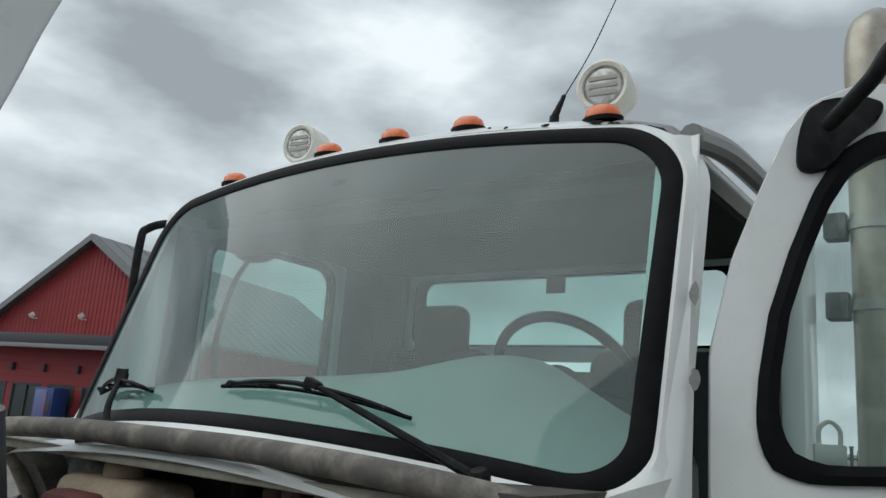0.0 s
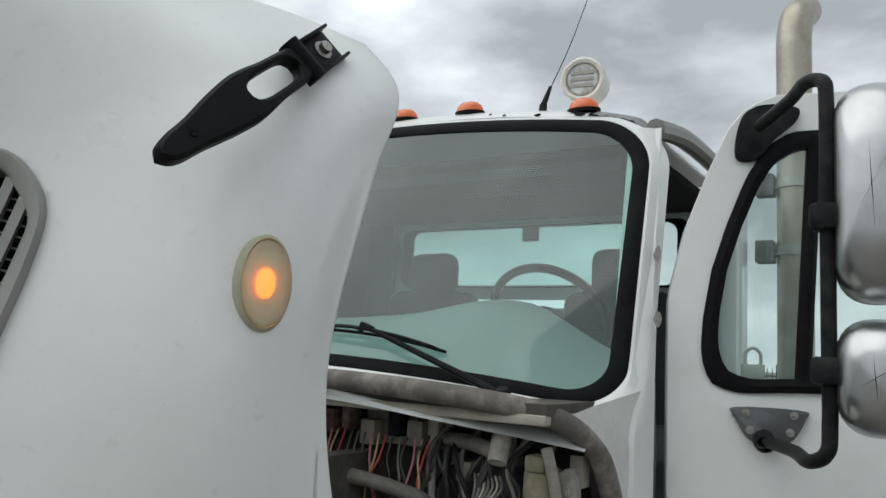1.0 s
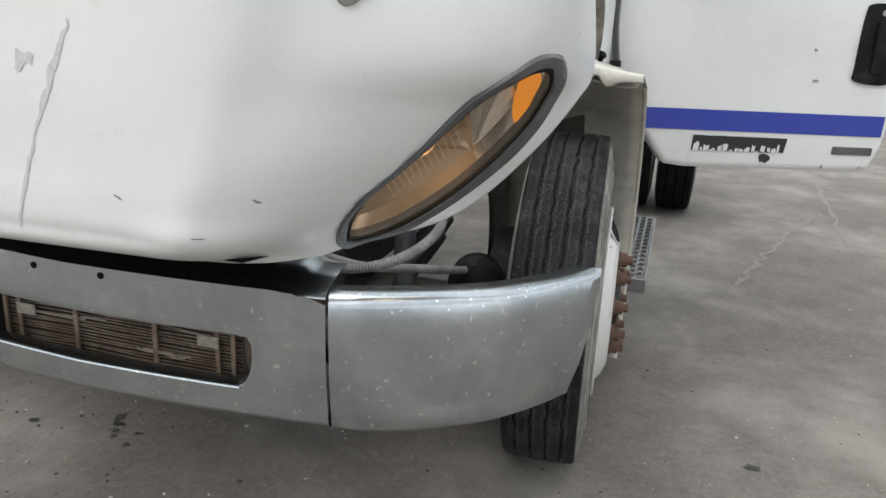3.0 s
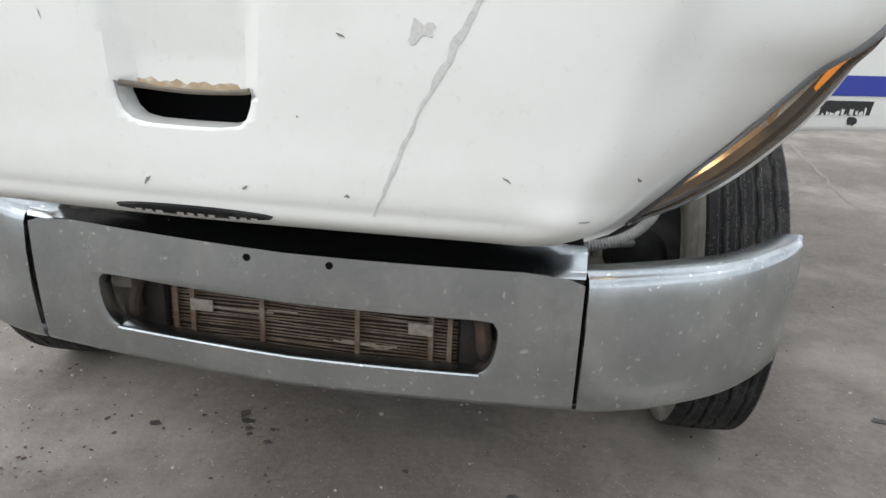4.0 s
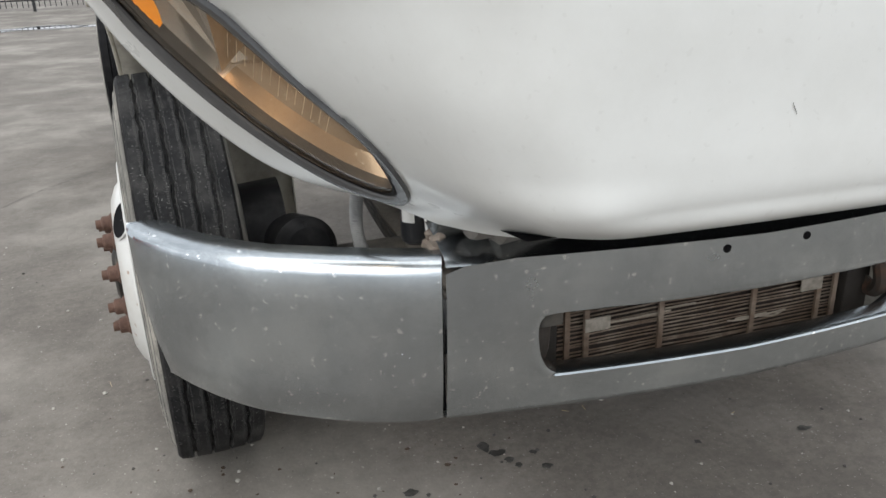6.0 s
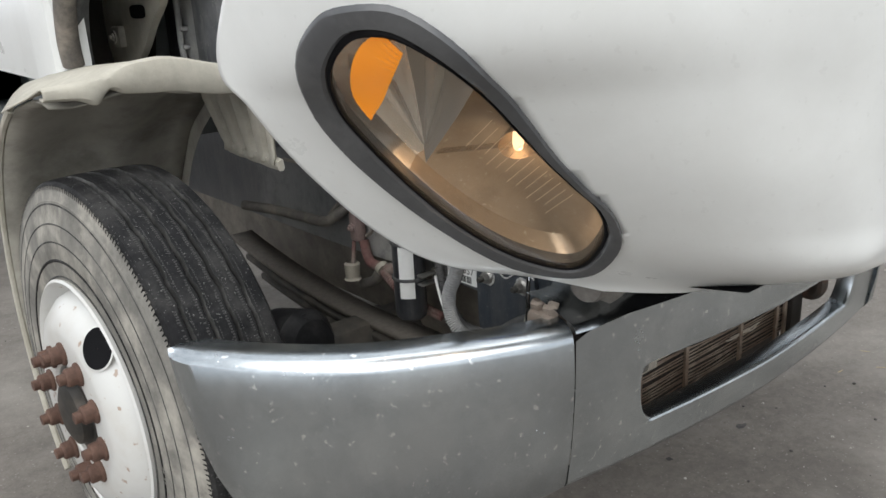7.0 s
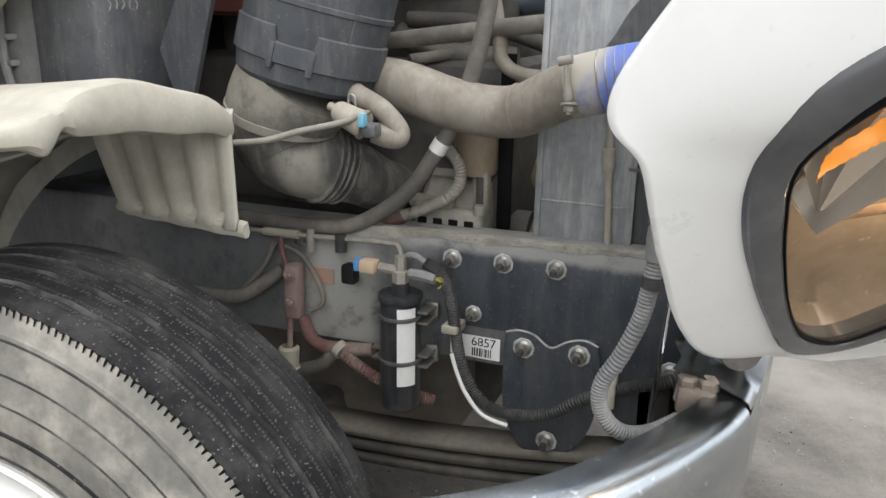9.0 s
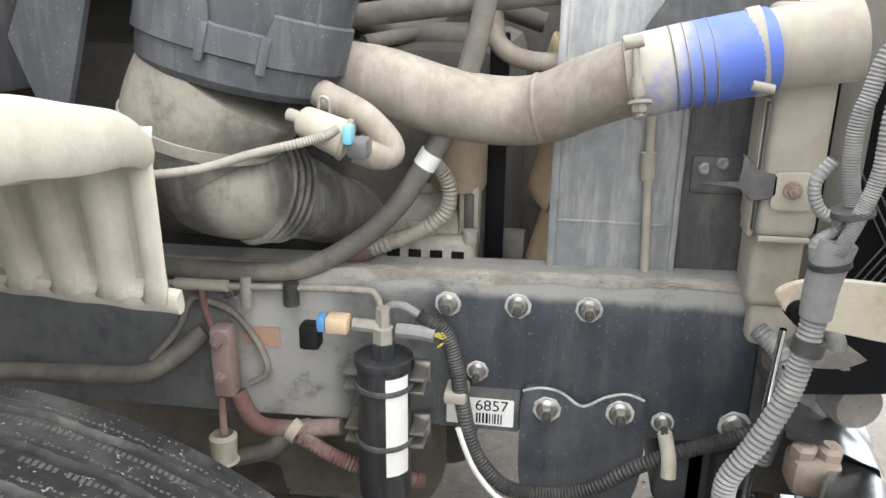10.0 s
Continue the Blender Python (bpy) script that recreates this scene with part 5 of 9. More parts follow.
        for k, (a, b) in enumerate(((0.15, 0.55), (0.85, 1.35), (2.0, 2.0), (2.65, 3.15), (3.45, 3.85))):
            pa, pb = (line[int(min(q, 3.99))].lerp(line[int(min(q, 3.99)) + 1], q - int(min(q, 3.99))) for q in (a, b))
            add_tube(bm, [pa + 0.2 * lift, pa.lerp(pb, 0.5) + 0.9 * lift, pb + 0.2 * lift] if k != 2 else [pa, pa + 1.5 * lift], 0.0045, 5)
        part("wiper_blade", bm, BLACK_PLASTIC, cab, "black wiper blade with its bridge frame")
    return cab


def closed_outline(rx, ry, seed, n=14):
    rnd = random.Random(seed)
    return [(rx * (0.7 + 0.5 * rnd.random()) * math.cos(2 * math.pi * i / n), ry * (0.7 + 0.5 * rnd.random()) * math.sin(2 * math.pi * i / n)) for i in range(n)]


cab = build_cab()


def build_inside():
    # dash
    bm = bmesh.new()
    rows = []
    for y, z in ((1.20, 1.60), (1.32, 1.70), (1.5, 1.735), (1.68, 1.74), (1.74, 1.70), (1.76, 1.5), (1.75, 1.1)):
        rows.append([bm.verts.new((x, y + 0.12 * abs(x) ** 2, z + (0.11 * min(1, (y - 1.3) / 0.3) + 0.085 * math.exp(-((x - 0.48) / 0.30) ** 2) - 0.10 * max(0, x - 0.6) / 0.3 if y > 1.4 and z > 1.6 else 0) - 0.03 * abs(x))) for x in [-0.95 + 1.9 * i / 30 for i in range(31)]])
    ring_faces(bm, rows, close_u=False)
    dash = part("dashboard", bm, material("grey_dash", (0.34, 0.36, 0.35), 0.7, grain=0.15, stain=(0.27, 0.28, 0.27), stain_amount=0.4), truck, "grey dashboard behind the windscreen")
    c, m = Vector((0.53, 1.95, 1.872)), None
    m = Matrix.Translation(c) @ Matrix.Rotation(radians(-52), 4, "X")
    bm = bmesh.new()
    prof = [(0.215 + 0.016 * math.cos(a), 0.016 * math.sin(a)) for a in (2 * math.pi * i / 10 for i in range(10))]
    add_lathe(bm, prof, m, 56, close=True)
    add_lathe(bm, [(0.001, -0.05), (0.06, -0.05), (0.07, -0.02), (0.05, 0.0), (0.001, 0.005)], m, 24)
    for a in (15, 90, 165):
        add_tube(bm, [m @ Vector((0.05 * math.cos(radians(a)), 0.05 * math.sin(radians(a)), -0.025)), m @ Vector((0.21 * math.cos(radians(a)), 0.21 * math.sin(radians(a)), 0))], 0.013, 8)
    add_tube(bm, [m @ Vector((0, 0, -0.03)), m @ Vector((0, 0, -0.38))], 0.035, 10)
    part("steering_wheel", bm, BLACK_PLASTIC, truck, "black four spoke steering wheel")
    for x in (0.46, -0.46):
        x = x + 0.14
        bm = box((x - 0.24, 2.42, 1.42), (x + 0.24, 2.56, 2.02), bevel=0.06, seg=3)
        add_box(bm, (x - 0.12, 2.43, 1.95), (x + 0.12, 2.55, 2.20), bevel=0.05, seg=3)
        add_box(bm, (x - 0.26, 2.0, 1.36), (x + 0.26, 2.52, 1.5), bevel=0.05, seg=3)
        part("seat", bm, SEAT, truck, "dark cloth cab seat")
    bm = plate(rounded(-0.045, -0.035, 0.045, 0.035, 0.004, 3), 0.002, Matrix.Translation((0.03, 2.80, 2.33)) @ Matrix.Rotation(radians(90), 4, "X"))
    part("window_sticker", bm, DARK, truck, "small dark sticker on the rear window", smooth=False)


build_inside()

# ---- driver's door ----
DOOR_P, DOOR_D = Vector((1.07, 1.553, 0)), Vector((0.947, 0.321, 0)).normalized()
DOOR_N = Vector((DOOR_D.y, -DOOR_D.x, 0))
DOOR_M = Matrix((DOOR_D, -DOOR_N, Vector((0, 0, 1)))).transposed().to_4x4()
DOOR_M.translation = DOOR_P


def bulge(s, z):
    return 0.012 - 0.05 * max(0, (z - 1.75) / 0.75) ** 2 * 0 - 0.02 * (1 - min(1, abs(z - 1.5) / 0.7) ** 2)


def build_door():
    outer = [(0.0, 1.35), (0.0, 1.65), (0.0, 1.92), (0.045, 2.12), (0.105, 2.28), (0.16, 2.41), (0.21, 2.475), (0.29, 2.508), (0.5, 2.517), (0.75, 2.512), (0.95, 2.50), (1.03, 2.46), (1.06, 2.35), (1.075, 2.0), (1.085, 1.6),
             (1.085, 1.2), (1.075, 1.0), (1.065, 0.89), (1.04, 0.857), (0.9, 0.852), (0.6, 0.849), (0.35, 0.847), (0.245, 0.847), (0.17, 0.94), (0.10, 1.05), (0.03, 1.13)]
    win = [(0.098, 1.79), (0.104, 1.87), (0.125, 2.0), (0.165, 2.13), (0.215, 2.26), (0.265, 2.345), (0.33, 2.388), (0.5, 2.40), (0.7, 2.395), (0.85, 2.385), (0.93, 2.33), (0.945, 2.2), (0.95, 2.0), (0.95, 1.85),
           (0.94, 1.76), (0.90, 1.70), (0.8, 1.69), (0.7, 1.688), (0.6, 1.686), (0.5, 1.685), (0.4, 1.682), (0.3, 1.678), (0.24, 1.673), (0.18, 1.672), (0.13, 1.69), (0.106, 1.73)]
    cx, cz = 0.52, 2.0

    def resample(o, n=104):
        """The outline met by rays from the window's middle."""
        out = []
        for k in range(n):
            a = 2 * math.pi * k / n
            dx, dz = math.cos(a), math.sin(a)
            best = None
            for (x0, z0), (x1, z1) in zip(o, o[1:] + o[:1]):
                ex, ez = x1 - x0, z1 - z0
                det = dx * (-ez) - dz * (-ex)
                if abs(det) < 1e-9:
                    continue
                t = ((x0 - cx) * (-ez) - (z0 - cz) * (-ex)) / det
                u = (dx * (z0 - cz) - dz * (x0 - cx)) / det
                if t > 0 and -1e-6 <= u <= 1 + 1e-6 and (best is None or t < best):
                    best = t
            out.append((cx + dx * best, cz + dz * best))
        return out

    def at(s, z, d):
        return DOOR_M @ Vector((s, d + bulge(s, z), z))
    o, w = resample(outer), resample(win)
    bm = bmesh.new()
    loops = [(o, 0.09), (o, 0.012), (between(o, w, 0.012), 0.003), (between(o, w, 0.03), 0.0), (between(o, w, 0.25), 0), (between(o, w, 0.5), 0), (between(o, w, 0.75), 0), (between(o, w, 0.93), 0), (w, 0.006), (w, 0.09)]
    rings = [[bm.verts.new(at(s, z, d)) for s, z in lo] for lo, d in loops]
    ring_faces(bm, rings + [rings[0]])
    door = part("door", bm, PAINT, truck, "open white driver's door with a blue stripe")
    bm = bmesh.new()
    inset = [(cx + (s - cx) * 0.915, cz + (z - cz) * 0.90) for s, z in w]
    wide = [(cx + (s - cx) * 1.02, cz + (z - cz) * 1.02) for s, z in w]
    ring_faces(bm, [[bm.verts.new(at(s, z, d)) for s, z in lo] for lo, d in ((wide, 0.0), (wide, -0.008), (between(wide, inset, 0.5), -0.014), (inset, -0.006), (inset, 0.03))])
    part("door_seal", bm, RUBBER, door, "black rubber window seal")
    bm = bmesh.new()
    bm.faces.new([bm.verts.new(at(s, z, 0.02)) for s, z in inset])
    g = part("door_glass", bm, PANE, door, "clear tinted door window", smooth=False)
    g.visible_shadow = False
    bm = bmesh.new()
    add_tube(bm, [at(0.352, 1.69, 0.01), at(0.392, 2.39, 0.01)], 0.021, 8)
    part("window_divider", bm, RUBBER, door)
    # stripe, sticker remains, plate, handle
    bm = bmesh.new()
    ring_faces(bm, [[bm.verts.new(at(0.10 + 0.955 * i / 20, z, -0.0035)) for i in range(21)] for z in (0.99, 1.03, 1.068)], close_u=False)
    part("blue_stripe", bm, BLUE, door, "blue vinyl stripe along the door", smooth=False)
    rnd = random.Random(4)
    ink = material("black_sticker_remains", (0.02, 0.02, 0.022), 0.6, grain=0.3)
    top = [(0.333 + 0.365 * i / 40, 0.972 - (0.002 * rnd.random())) for i in range(41)]
    bot = [(0.333 + 0.365 * i / 40 - (0.012 if i == 40 else 0), 0.912 + 0.004 * rnd.random()) for i in range(41)]
    bm = bmesh.new()
    ring_faces(bm, [[bm.verts.new(at(a, b, -0.003)) for a, b in top], [bm.verts.new(at(a, b, -0.003)) for a, b in bot]], close_u=False)
    band = part("sticker_band", bm, ink, door, "torn black sticker with its lettering flaked off", smooth=False)
    s = 0.338
    while s < 0.665:
        wd = 0.006 + 0.016 * rnd.random()
        up = 0.925 + 0.032 * rnd.random()
        if 0.39 < s < 0.46:
            up = 0.958 - 0.03 * rnd.random()
        bm = bmesh.new()
        hi = [(s + wd * i / 4 + 0.004 * rnd.random(), up - 0.012 * rnd.random()) for i in range(5)]
        lo = [(s + wd * i / 4, 0.911 + 0.008 * rnd.random() ** 2) for i in range(5)]
        ring_faces(bm, [[bm.verts.new(at(a, b, -0.0045)) for a, b in hi], [bm.verts.new(at(a, b, -0.0045)) for a, b in lo]], close_u=False)
        part("paint_flake", bm, PAINT_WORN, band, smooth=False)
        s += wd + 0.002 + 0.012 * rnd.random() ** 2
    bm = plate(closed_outline(0.028, 0.018, 8), 0.002, DOOR_M @ Matrix.Translation((0.62, bulge(0, 0.9) - 0.001, 0.893)) @ Matrix.Rotation(radians(90), 4, "X"))
    part("sticker_scrap", bm, ink, door, smooth=False)
    bm = plate(rounded(0, 0, 0.155, 0.03, 0.004, 3), 0.004, DOOR_M @ Matrix.Translation((0.878, bulge(0, 0.93) + 0.0, 0.917)) @ Matrix.Rotation(radians(90), 4, "X"))
    part("reflector_bar", bm, BEZEL, door, "grey rectangular door plate", smooth=False)
    m = DOOR_M @ Matrix.Translation((0.965, bulge(0, 1.33), 1.325)) @ Matrix.Rotation(radians(90), 4, "X")
    grip = outline_of([(-0.062, -0.13), (0.05, -0.14), (0.066, -0.1), (0.075, 0.1), (0.06, 0.14), (-0.045, 0.145), (-0.066, 0.1), (-0.07, -0.08)], 40)
    bm = plate(grip, 0.010, m, bevel=0.004)
    part("handle_cup", bm, BLACK_PLASTIC, door, "black recessed door handle")
    bm = box((-0.018, -0.10, 0.006), (0.03, 0.085, 0.024), m, 0.008)
    part("door_handle", bm, BLACK_PLASTIC, door)
    bm = lathe([(0.011, 0.008), (0.011, 0.013), (0.001, 0.013)], m @ Matrix.Translation((0.0, 0.115, 0)), 14)
    part("key_lock", bm, STEEL, door)
    for k, (s, z, rx, ry) in enumerate(((0.935, 1.545, 0.055, 0.028), (0.745, 1.545, 0.022, 0.022), (0.74, 1.30, 0.006, 0.006), (0.76, 1.19, 0.012, 0.006), (0.85, 0.868, 0.006, 0.006), (1.0, 0.868, 0.006, 0.005))):
        bm = plate(closed_outline(rx, ry, 20 + k, 18), 0.002, DOOR_M @ Matrix.Translation((s, bulge(s, z) - 0.001, z)) @ Matrix.Rotation(radians(90), 4, "X"))
        part("paint_chip", bm, DARK if k == 0 else STEEL, door, "flaked paint spot on the door", smooth=False)
    # padlock inside the glass, hinge bump
    bm = box((0.205, 0.045, 1.70), (0.265, 0.075, 1.745), DOOR_M, 0.004)
    add_tube(bm, [DOOR_M @ Vector(p) for p in ((0.215, 0.06, 1.745), (0.216, 0.06, 1.775), (0.235, 0.06, 1.79), (0.254, 0.06, 1.775), (0.255, 0.06, 1.745))], 0.005, 8)
    part("padlock", bm, material("pale_padlock", (0.6, 0.58, 0.55), 0.5, 0.3), door, "pale padlock hung inside the window")
    bm = box((1.06, 1.49, 1.16), (1.10, 1.53, 1.235), bevel=0.008)
    part("door_stop", bm, BLACK_PLASTIC, truck, "black rubber door stop")
    return door


door = build_door()


MIRROR_SHELL = material("brushed_mirror_shell", (0.50, 0.505, 0.505), 0.30, 1.0, grain=0.2, grain_scale=12, rough_var=0.06, stain=(0.36, 0.36, 0.355), stain_amount=0.4, stain_scale=7)


def build_mirrors():
    tubing = BLACK_PLASTIC
    bm = bmesh.new()
    at = lambda s, d, z: DOOR_M @ Vector((s, d, z))
    add_plate(bm, outline_of([(-0.075, -0.08), (-0.02, -0.09), (0.03, -0.03), (0.085, 0.02), (0.085, 0.06), (-0.01, 0.065), (-0.06, 0.03)], 36), 0.028,
              DOOR_M @ Matrix.Translation((0.255, bulge(0, 2.38) + 0.005, 2.405)) @ Matrix.Rotation(radians(90), 4, "X"), 0.007)
    br = part("mirror_bracket", bm, BLACK_PLASTIC, door, "black cast upper mirror bracket")
    bm = plate(outline_of([(-0.085, 0.045), (0.085, 0.045), (0.088, 0.02), (0.06, -0.03), (0.03, -0.045), (-0.03, -0.045), (-0.06, -0.03), (-0.088, 0.02)], 36), 0.02,
               DOOR_M @ Matrix.Translation((0.265, bulge(0, 1.6) + 0.002, 1.583)) @ Matrix.Rotation(radians(90), 4, "X"), 0.005)
    part("mirror_bracket", bm, BEZEL, door, "dark grey lower mirror bracket")
    for dx, dz in ((-0.06, 0.03), (0.06, 0.03), (-0.05, -0.015), (0.05, -0.015)):
        part("bracket_bolt", hex_bolt(bmesh.new(), DOOR_M @ Vector((0.265 + dx, -0.026, 1.585 + dz)), DOOR_N, 0.007, 0.005), STEEL, door)
    vx, vy = 1.515, 1.23
    bm = bmesh.new()
    top = at(0.24, -0.03, 2.405)
    low = at(0.25, -0.03, 1.545)
    add_tube(bm, [top, top.lerp(Vector((vx, vy, 2.40)), 0.5) + Vector((0, 0, 0.004)), (vx - 0.05, vy + 0.055, 2.402), (vx - 0.008, vy + 0.008, 2.385), (vx, vy, 2.34), (vx, vy, 2.2), (vx, vy, 2.0), (vx, vy, 1.8), (vx, vy, 1.62), (vx - 0.008, vy + 0.008, 1.56), (vx - 0.05, vy + 0.06, 1.535), low.lerp(Vector((vx, vy, 1.54)), 0.5), low], 0.0165, 12, 110)
    part("mirror_arm", bm, tubing, door, "black tubular mirror arm")
    bm = bmesh.new()
    add_lathe(bm, [(0.024, -0.03), (0.028, -0.02), (0.028, 0.02), (0.022, 0.03)], axis(low, (0.3, -0.9, -0.2)), 14)
    part("arm_socket", bm, tubing, door)
    for z0, z1, zc in ((1.88, 2.37, 2.07), (1.60, 1.85, 1.735)):
        # rounded shell that faces the road behind
        bm = bmesh.new()
        cxm, hz, hx = vx + 0.092, (z1 - z0) / 2, 0.08
        zm = (z0 + z1) / 2
        rings = []
        for t in range(9):
            a = t / 8 * math.pi / 2
            k, d = math.cos(a) ** 0.55, math.sin(a)
            o = rounded(-hx * k, -hz * k, hx * k, hz * k, max(0.001, 0.07 * k), 6)
            rings.append([bm.verts.new((cxm + x, vy + 0.03 - 0.11 * d, zm + z)) for x, z in o])
        ring_faces(bm, rings)
        shell = part("mirror_shell", bm, MIRROR_SHELL, door, "chrome mirror housing seen from the front")
        bm = bmesh.new()
        o = rounded(-hx, -hz, hx, hz, 0.07, 6)
        bm.faces.new([bm.verts.new((cxm + x, vy + 0.032, zm + z)) for x, z in o])
        part("mirror_glass", bm, REFLECTOR, door, smooth=False)
        bm = box((vx - 0.035, vy - 0.035, zc - 0.03), (vx + 0.04, vy + 0.035, zc + 0.03), bevel=0.012)
        add_box(bm, (vx + 0.02, vy - 0.025, zc - 0.022), (vx + 0.09, vy + 0.02, zc + 0.022), bevel=0.008)
        part("mirror_clamp", bm, BLACK_PLASTIC, door, "black mirror clamp")
    # the far side's arm, seen past the screen
    bm = bmesh.new()
    add_tube(bm, [(-1.02, 1.84, 2.40), (-1.12, 1.72, 2.43), (-1.19, 1.645, 2.40), (-1.2, 1.625, 2.33), (-1.2, 1.625, 2.0), (-1.2, 1.625, 1.75), (-1.18, 1.65, 1.67), (-1.03, 1.75, 1.66)], 0.0165, 10, 60)
    arm = part("far_mirror_arm", bm, tubing, truck, "black tubular passenger mirror arm")
    part("far_mirror_stem", tube([(-1.28, 2.27, 2.44), (-1.26, 2.16, 2.28), (-1.22, 2.07, 2.02), (-1.15, 2.04, 1.82), (-1.01, 2.03, 1.72)], 0.012, 8, 30), tubing, arm)
    m = axis((-1.28, 2.27, 2.445), (0.6, -0.8, 0)) @ Matrix.Diagonal((1.0, 0.5, 1, 1))
    part("far_mirror_head", lathe([(0.001, 0.05), (0.06, 0.045), (0.10, 0.02), (0.105, 0.0), (0.001, -0.004)], m, 28), tubing, arm, "dark oval passenger mirror")


build_mirrors()

# exhaust stack behind the cab
bm = bmesh.new()
ex, ey = 1.19, 3.05
add_tube(bm, [(ex, ey, 1.0), (ex, ey, 2.0), (ex, ey, 3.0), (ex, ey, 3.22), (ex + 0.01, ey + 0.03, 3.33), (ex + 0.03, ey + 0.12, 3.40)], 0.075, 20, 60, cap=False)
part("exhaust_pipe", bm, material("exhaust_pipe", (0.40, 0.37, 0.31), 0.4, 0.85, stain=(0.22, 0.18, 0.13), stain_amount=0.6, stain_scale=6, grain=0.2), truck, "tarnished upright exhaust pipe")


# ---- chassis and engine bay ----
RAIL = material("black_frame_paint", (0.036, 0.043, 0.053), 0.34, stain=(0.085, 0.088, 0.092), stain_amount=0.55, stain_scale=7, grain=0.3, streak=(0.10, 0.102, 0.104), streak_amount=0.4, streak_scale=34,
                specks=(0.34, 0.335, 0.32), speck_amount=0.2, speck_scale=150, bump=0.12,
                dusty=((0.735, 0.895, 0.60, 1.1, 0.03, (0.52, 0.51, 0.475), 0.95), (0.60, 0.98, 0.60, 1.1, 0.08, (0.30, 0.30, 0.285), 0.6), (0.98, 1.5, 0.60, 1.1, 0.05, (0.20, 0.205, 0.205), 0.5), (-0.2, 0.9, 0.934, 1.1, 0.012, (0.34, 0.33, 0.305), 0.7)))
DUST = material("dusty_beige_plastic", (0.40, 0.37, 0.31), 0.85, grain=0.25, grain_scale=20, stain=(0.22, 0.195, 0.155), stain_amount=0.6, stain_scale=7, streak=(0.27, 0.24, 0.19), streak_amount=0.4, bump=0.1)
LINER = material("beige_fender_liner", (0.49, 0.465, 0.395), 0.8, grain=0.28, grain_scale=22, stain=(0.27, 0.245, 0.195), stain_amount=0.6, stain_scale=5, bump=0.25, streak=(0.38, 0.35, 0.29), streak_amount=0.35, streak_scale=24)
# grime, and the shade painted into the driver's apron
LINER_DARK = material("grimy_shaded_liner", (0.40, 0.38, 0.33), 0.85, grain=0.3, grain_scale=12, stain=(0.09, 0.085, 0.075), stain_amount=0.6, stain_scale=5)
BOX_GREY = material("dusty_grey_plastic", (0.062, 0.068, 0.078), 0.6, grain=0.3, grain_scale=22, stain=(0.115, 0.118, 0.122), stain_amount=0.6, stain_scale=6, streak=(0.16, 0.16, 0.16), streak_amount=0.4, streak_scale=40, specks=(0.34, 0.335, 0.32), speck_amount=0.25, speck_scale=190, bump=0.12)
ELBOW = material("dusty_rubber_elbow", (0.085, 0.083, 0.078), 0.8, grain=0.35, grain_scale=25, stain=(0.20, 0.188, 0.165), stain_amount=0.6, stain_scale=5, streak=(0.27, 0.255, 0.225), streak_amount=0.5, streak_scale=45, bump=0.2,
                 dusty=((0.5, 1.3, 1.175, 1.5, 0.06, (0.36, 0.335, 0.28), 0.8), (0.795, 0.862, 0.9, 1.13, 0.02, (0.38, 0.36, 0.31), 0.7)))
PIPE = material("dusty_charge_pipe", (0.33, 0.30, 0.255), 0.7, 0.1, grain=0.4, grain_scale=22, stain=(0.15, 0.12, 0.092), stain_amount=0.75, stain_scale=8, bump=0.2, streak=(0.19, 0.16, 0.13), streak_amount=0.6, streak_scale=36)
BLUE_HOSE = material("blue_silicone_hose", (0.085, 0.15, 0.50), 0.5, stain=(0.22, 0.25, 0.42), stain_amount=0.6, stain_scale=10, dusty=((0.278, 0.6, 1.0, 1.6, 0.02, (0.40, 0.37, 0.31), 1.0),))
HOSE = material("dusty_black_hose", (0.13, 0.12, 0.108), 0.75, grain=0.4, grain_scale=40, stain=(0.26, 0.235, 0.195), stain_amount=0.7, stain_scale=11)
LOOM = material("grey_corrugated_loom", (0.19, 0.19, 0.188), 0.7, grain=0.35, stain=(0.38, 0.37, 0.35), stain_amount=0.6, stain_scale=14)
LOOM_BLACK = material("black_corrugated_loom", (0.03, 0.03, 0.03), 0.6, stain=(0.11, 0.105, 0.1), stain_amount=0.6, stain_scale=14)
SHROUD = material("streaked_shroud_metal", (0.30, 0.315, 0.325), 0.55, 0.3, grain=0.4, grain_scale=30, stain=(0.22, 0.222, 0.22), stain_amount=0.7, stain_scale=16, streak=(0.44, 0.435, 0.42), streak_amount=0.75, streak_scale=46)
SHROUD_DARK = material("dark_shroud_metal", (0.095, 0.098, 0.10), 0.6, 0.3, grain=0.4, grain_scale=24, stain=(0.20, 0.19, 0.175), stain_amount=0.6, stain_scale=14, streak=(0.20, 0.198, 0.19), streak_amount=0.4, streak_scale=50)
CAST = material("dusty_cast_metal", (0.33, 0.31, 0.27), 0.75, 0.2, grain=0.3, stain=(0.2, 0.18, 0.15), stain_amount=0.6, stain_scale=15, bump=0.2)
ENGINE = material("grimy_engine", (0.07, 0.066, 0.06), 0.8, grain=0.5, grain_scale=25, stain=(0.15, 0.13, 0.105), stain_amount=0.6, stain_scale=9, bump=0.4)
RED_RUB = material("dusty_red_rubber", (0.17, 0.085, 0.075), 0.8, grain=0.45, grain_scale=50, stain=(0.27, 0.23, 0.20), stain_amount=0.95, stain_scale=12, fine=0.3, fine_scale=80)
WHITE_TAPE = material("white_label", (0.72, 0.72, 0.70), 0.6, grain=0.1)
BROWN = material("brown_bracket", (0.23, 0.185, 0.15), 0.75, 0.2, grain=0.4, stain=(0.36, 0.31, 0.26), stain_amount=0.5, stain_scale=16)


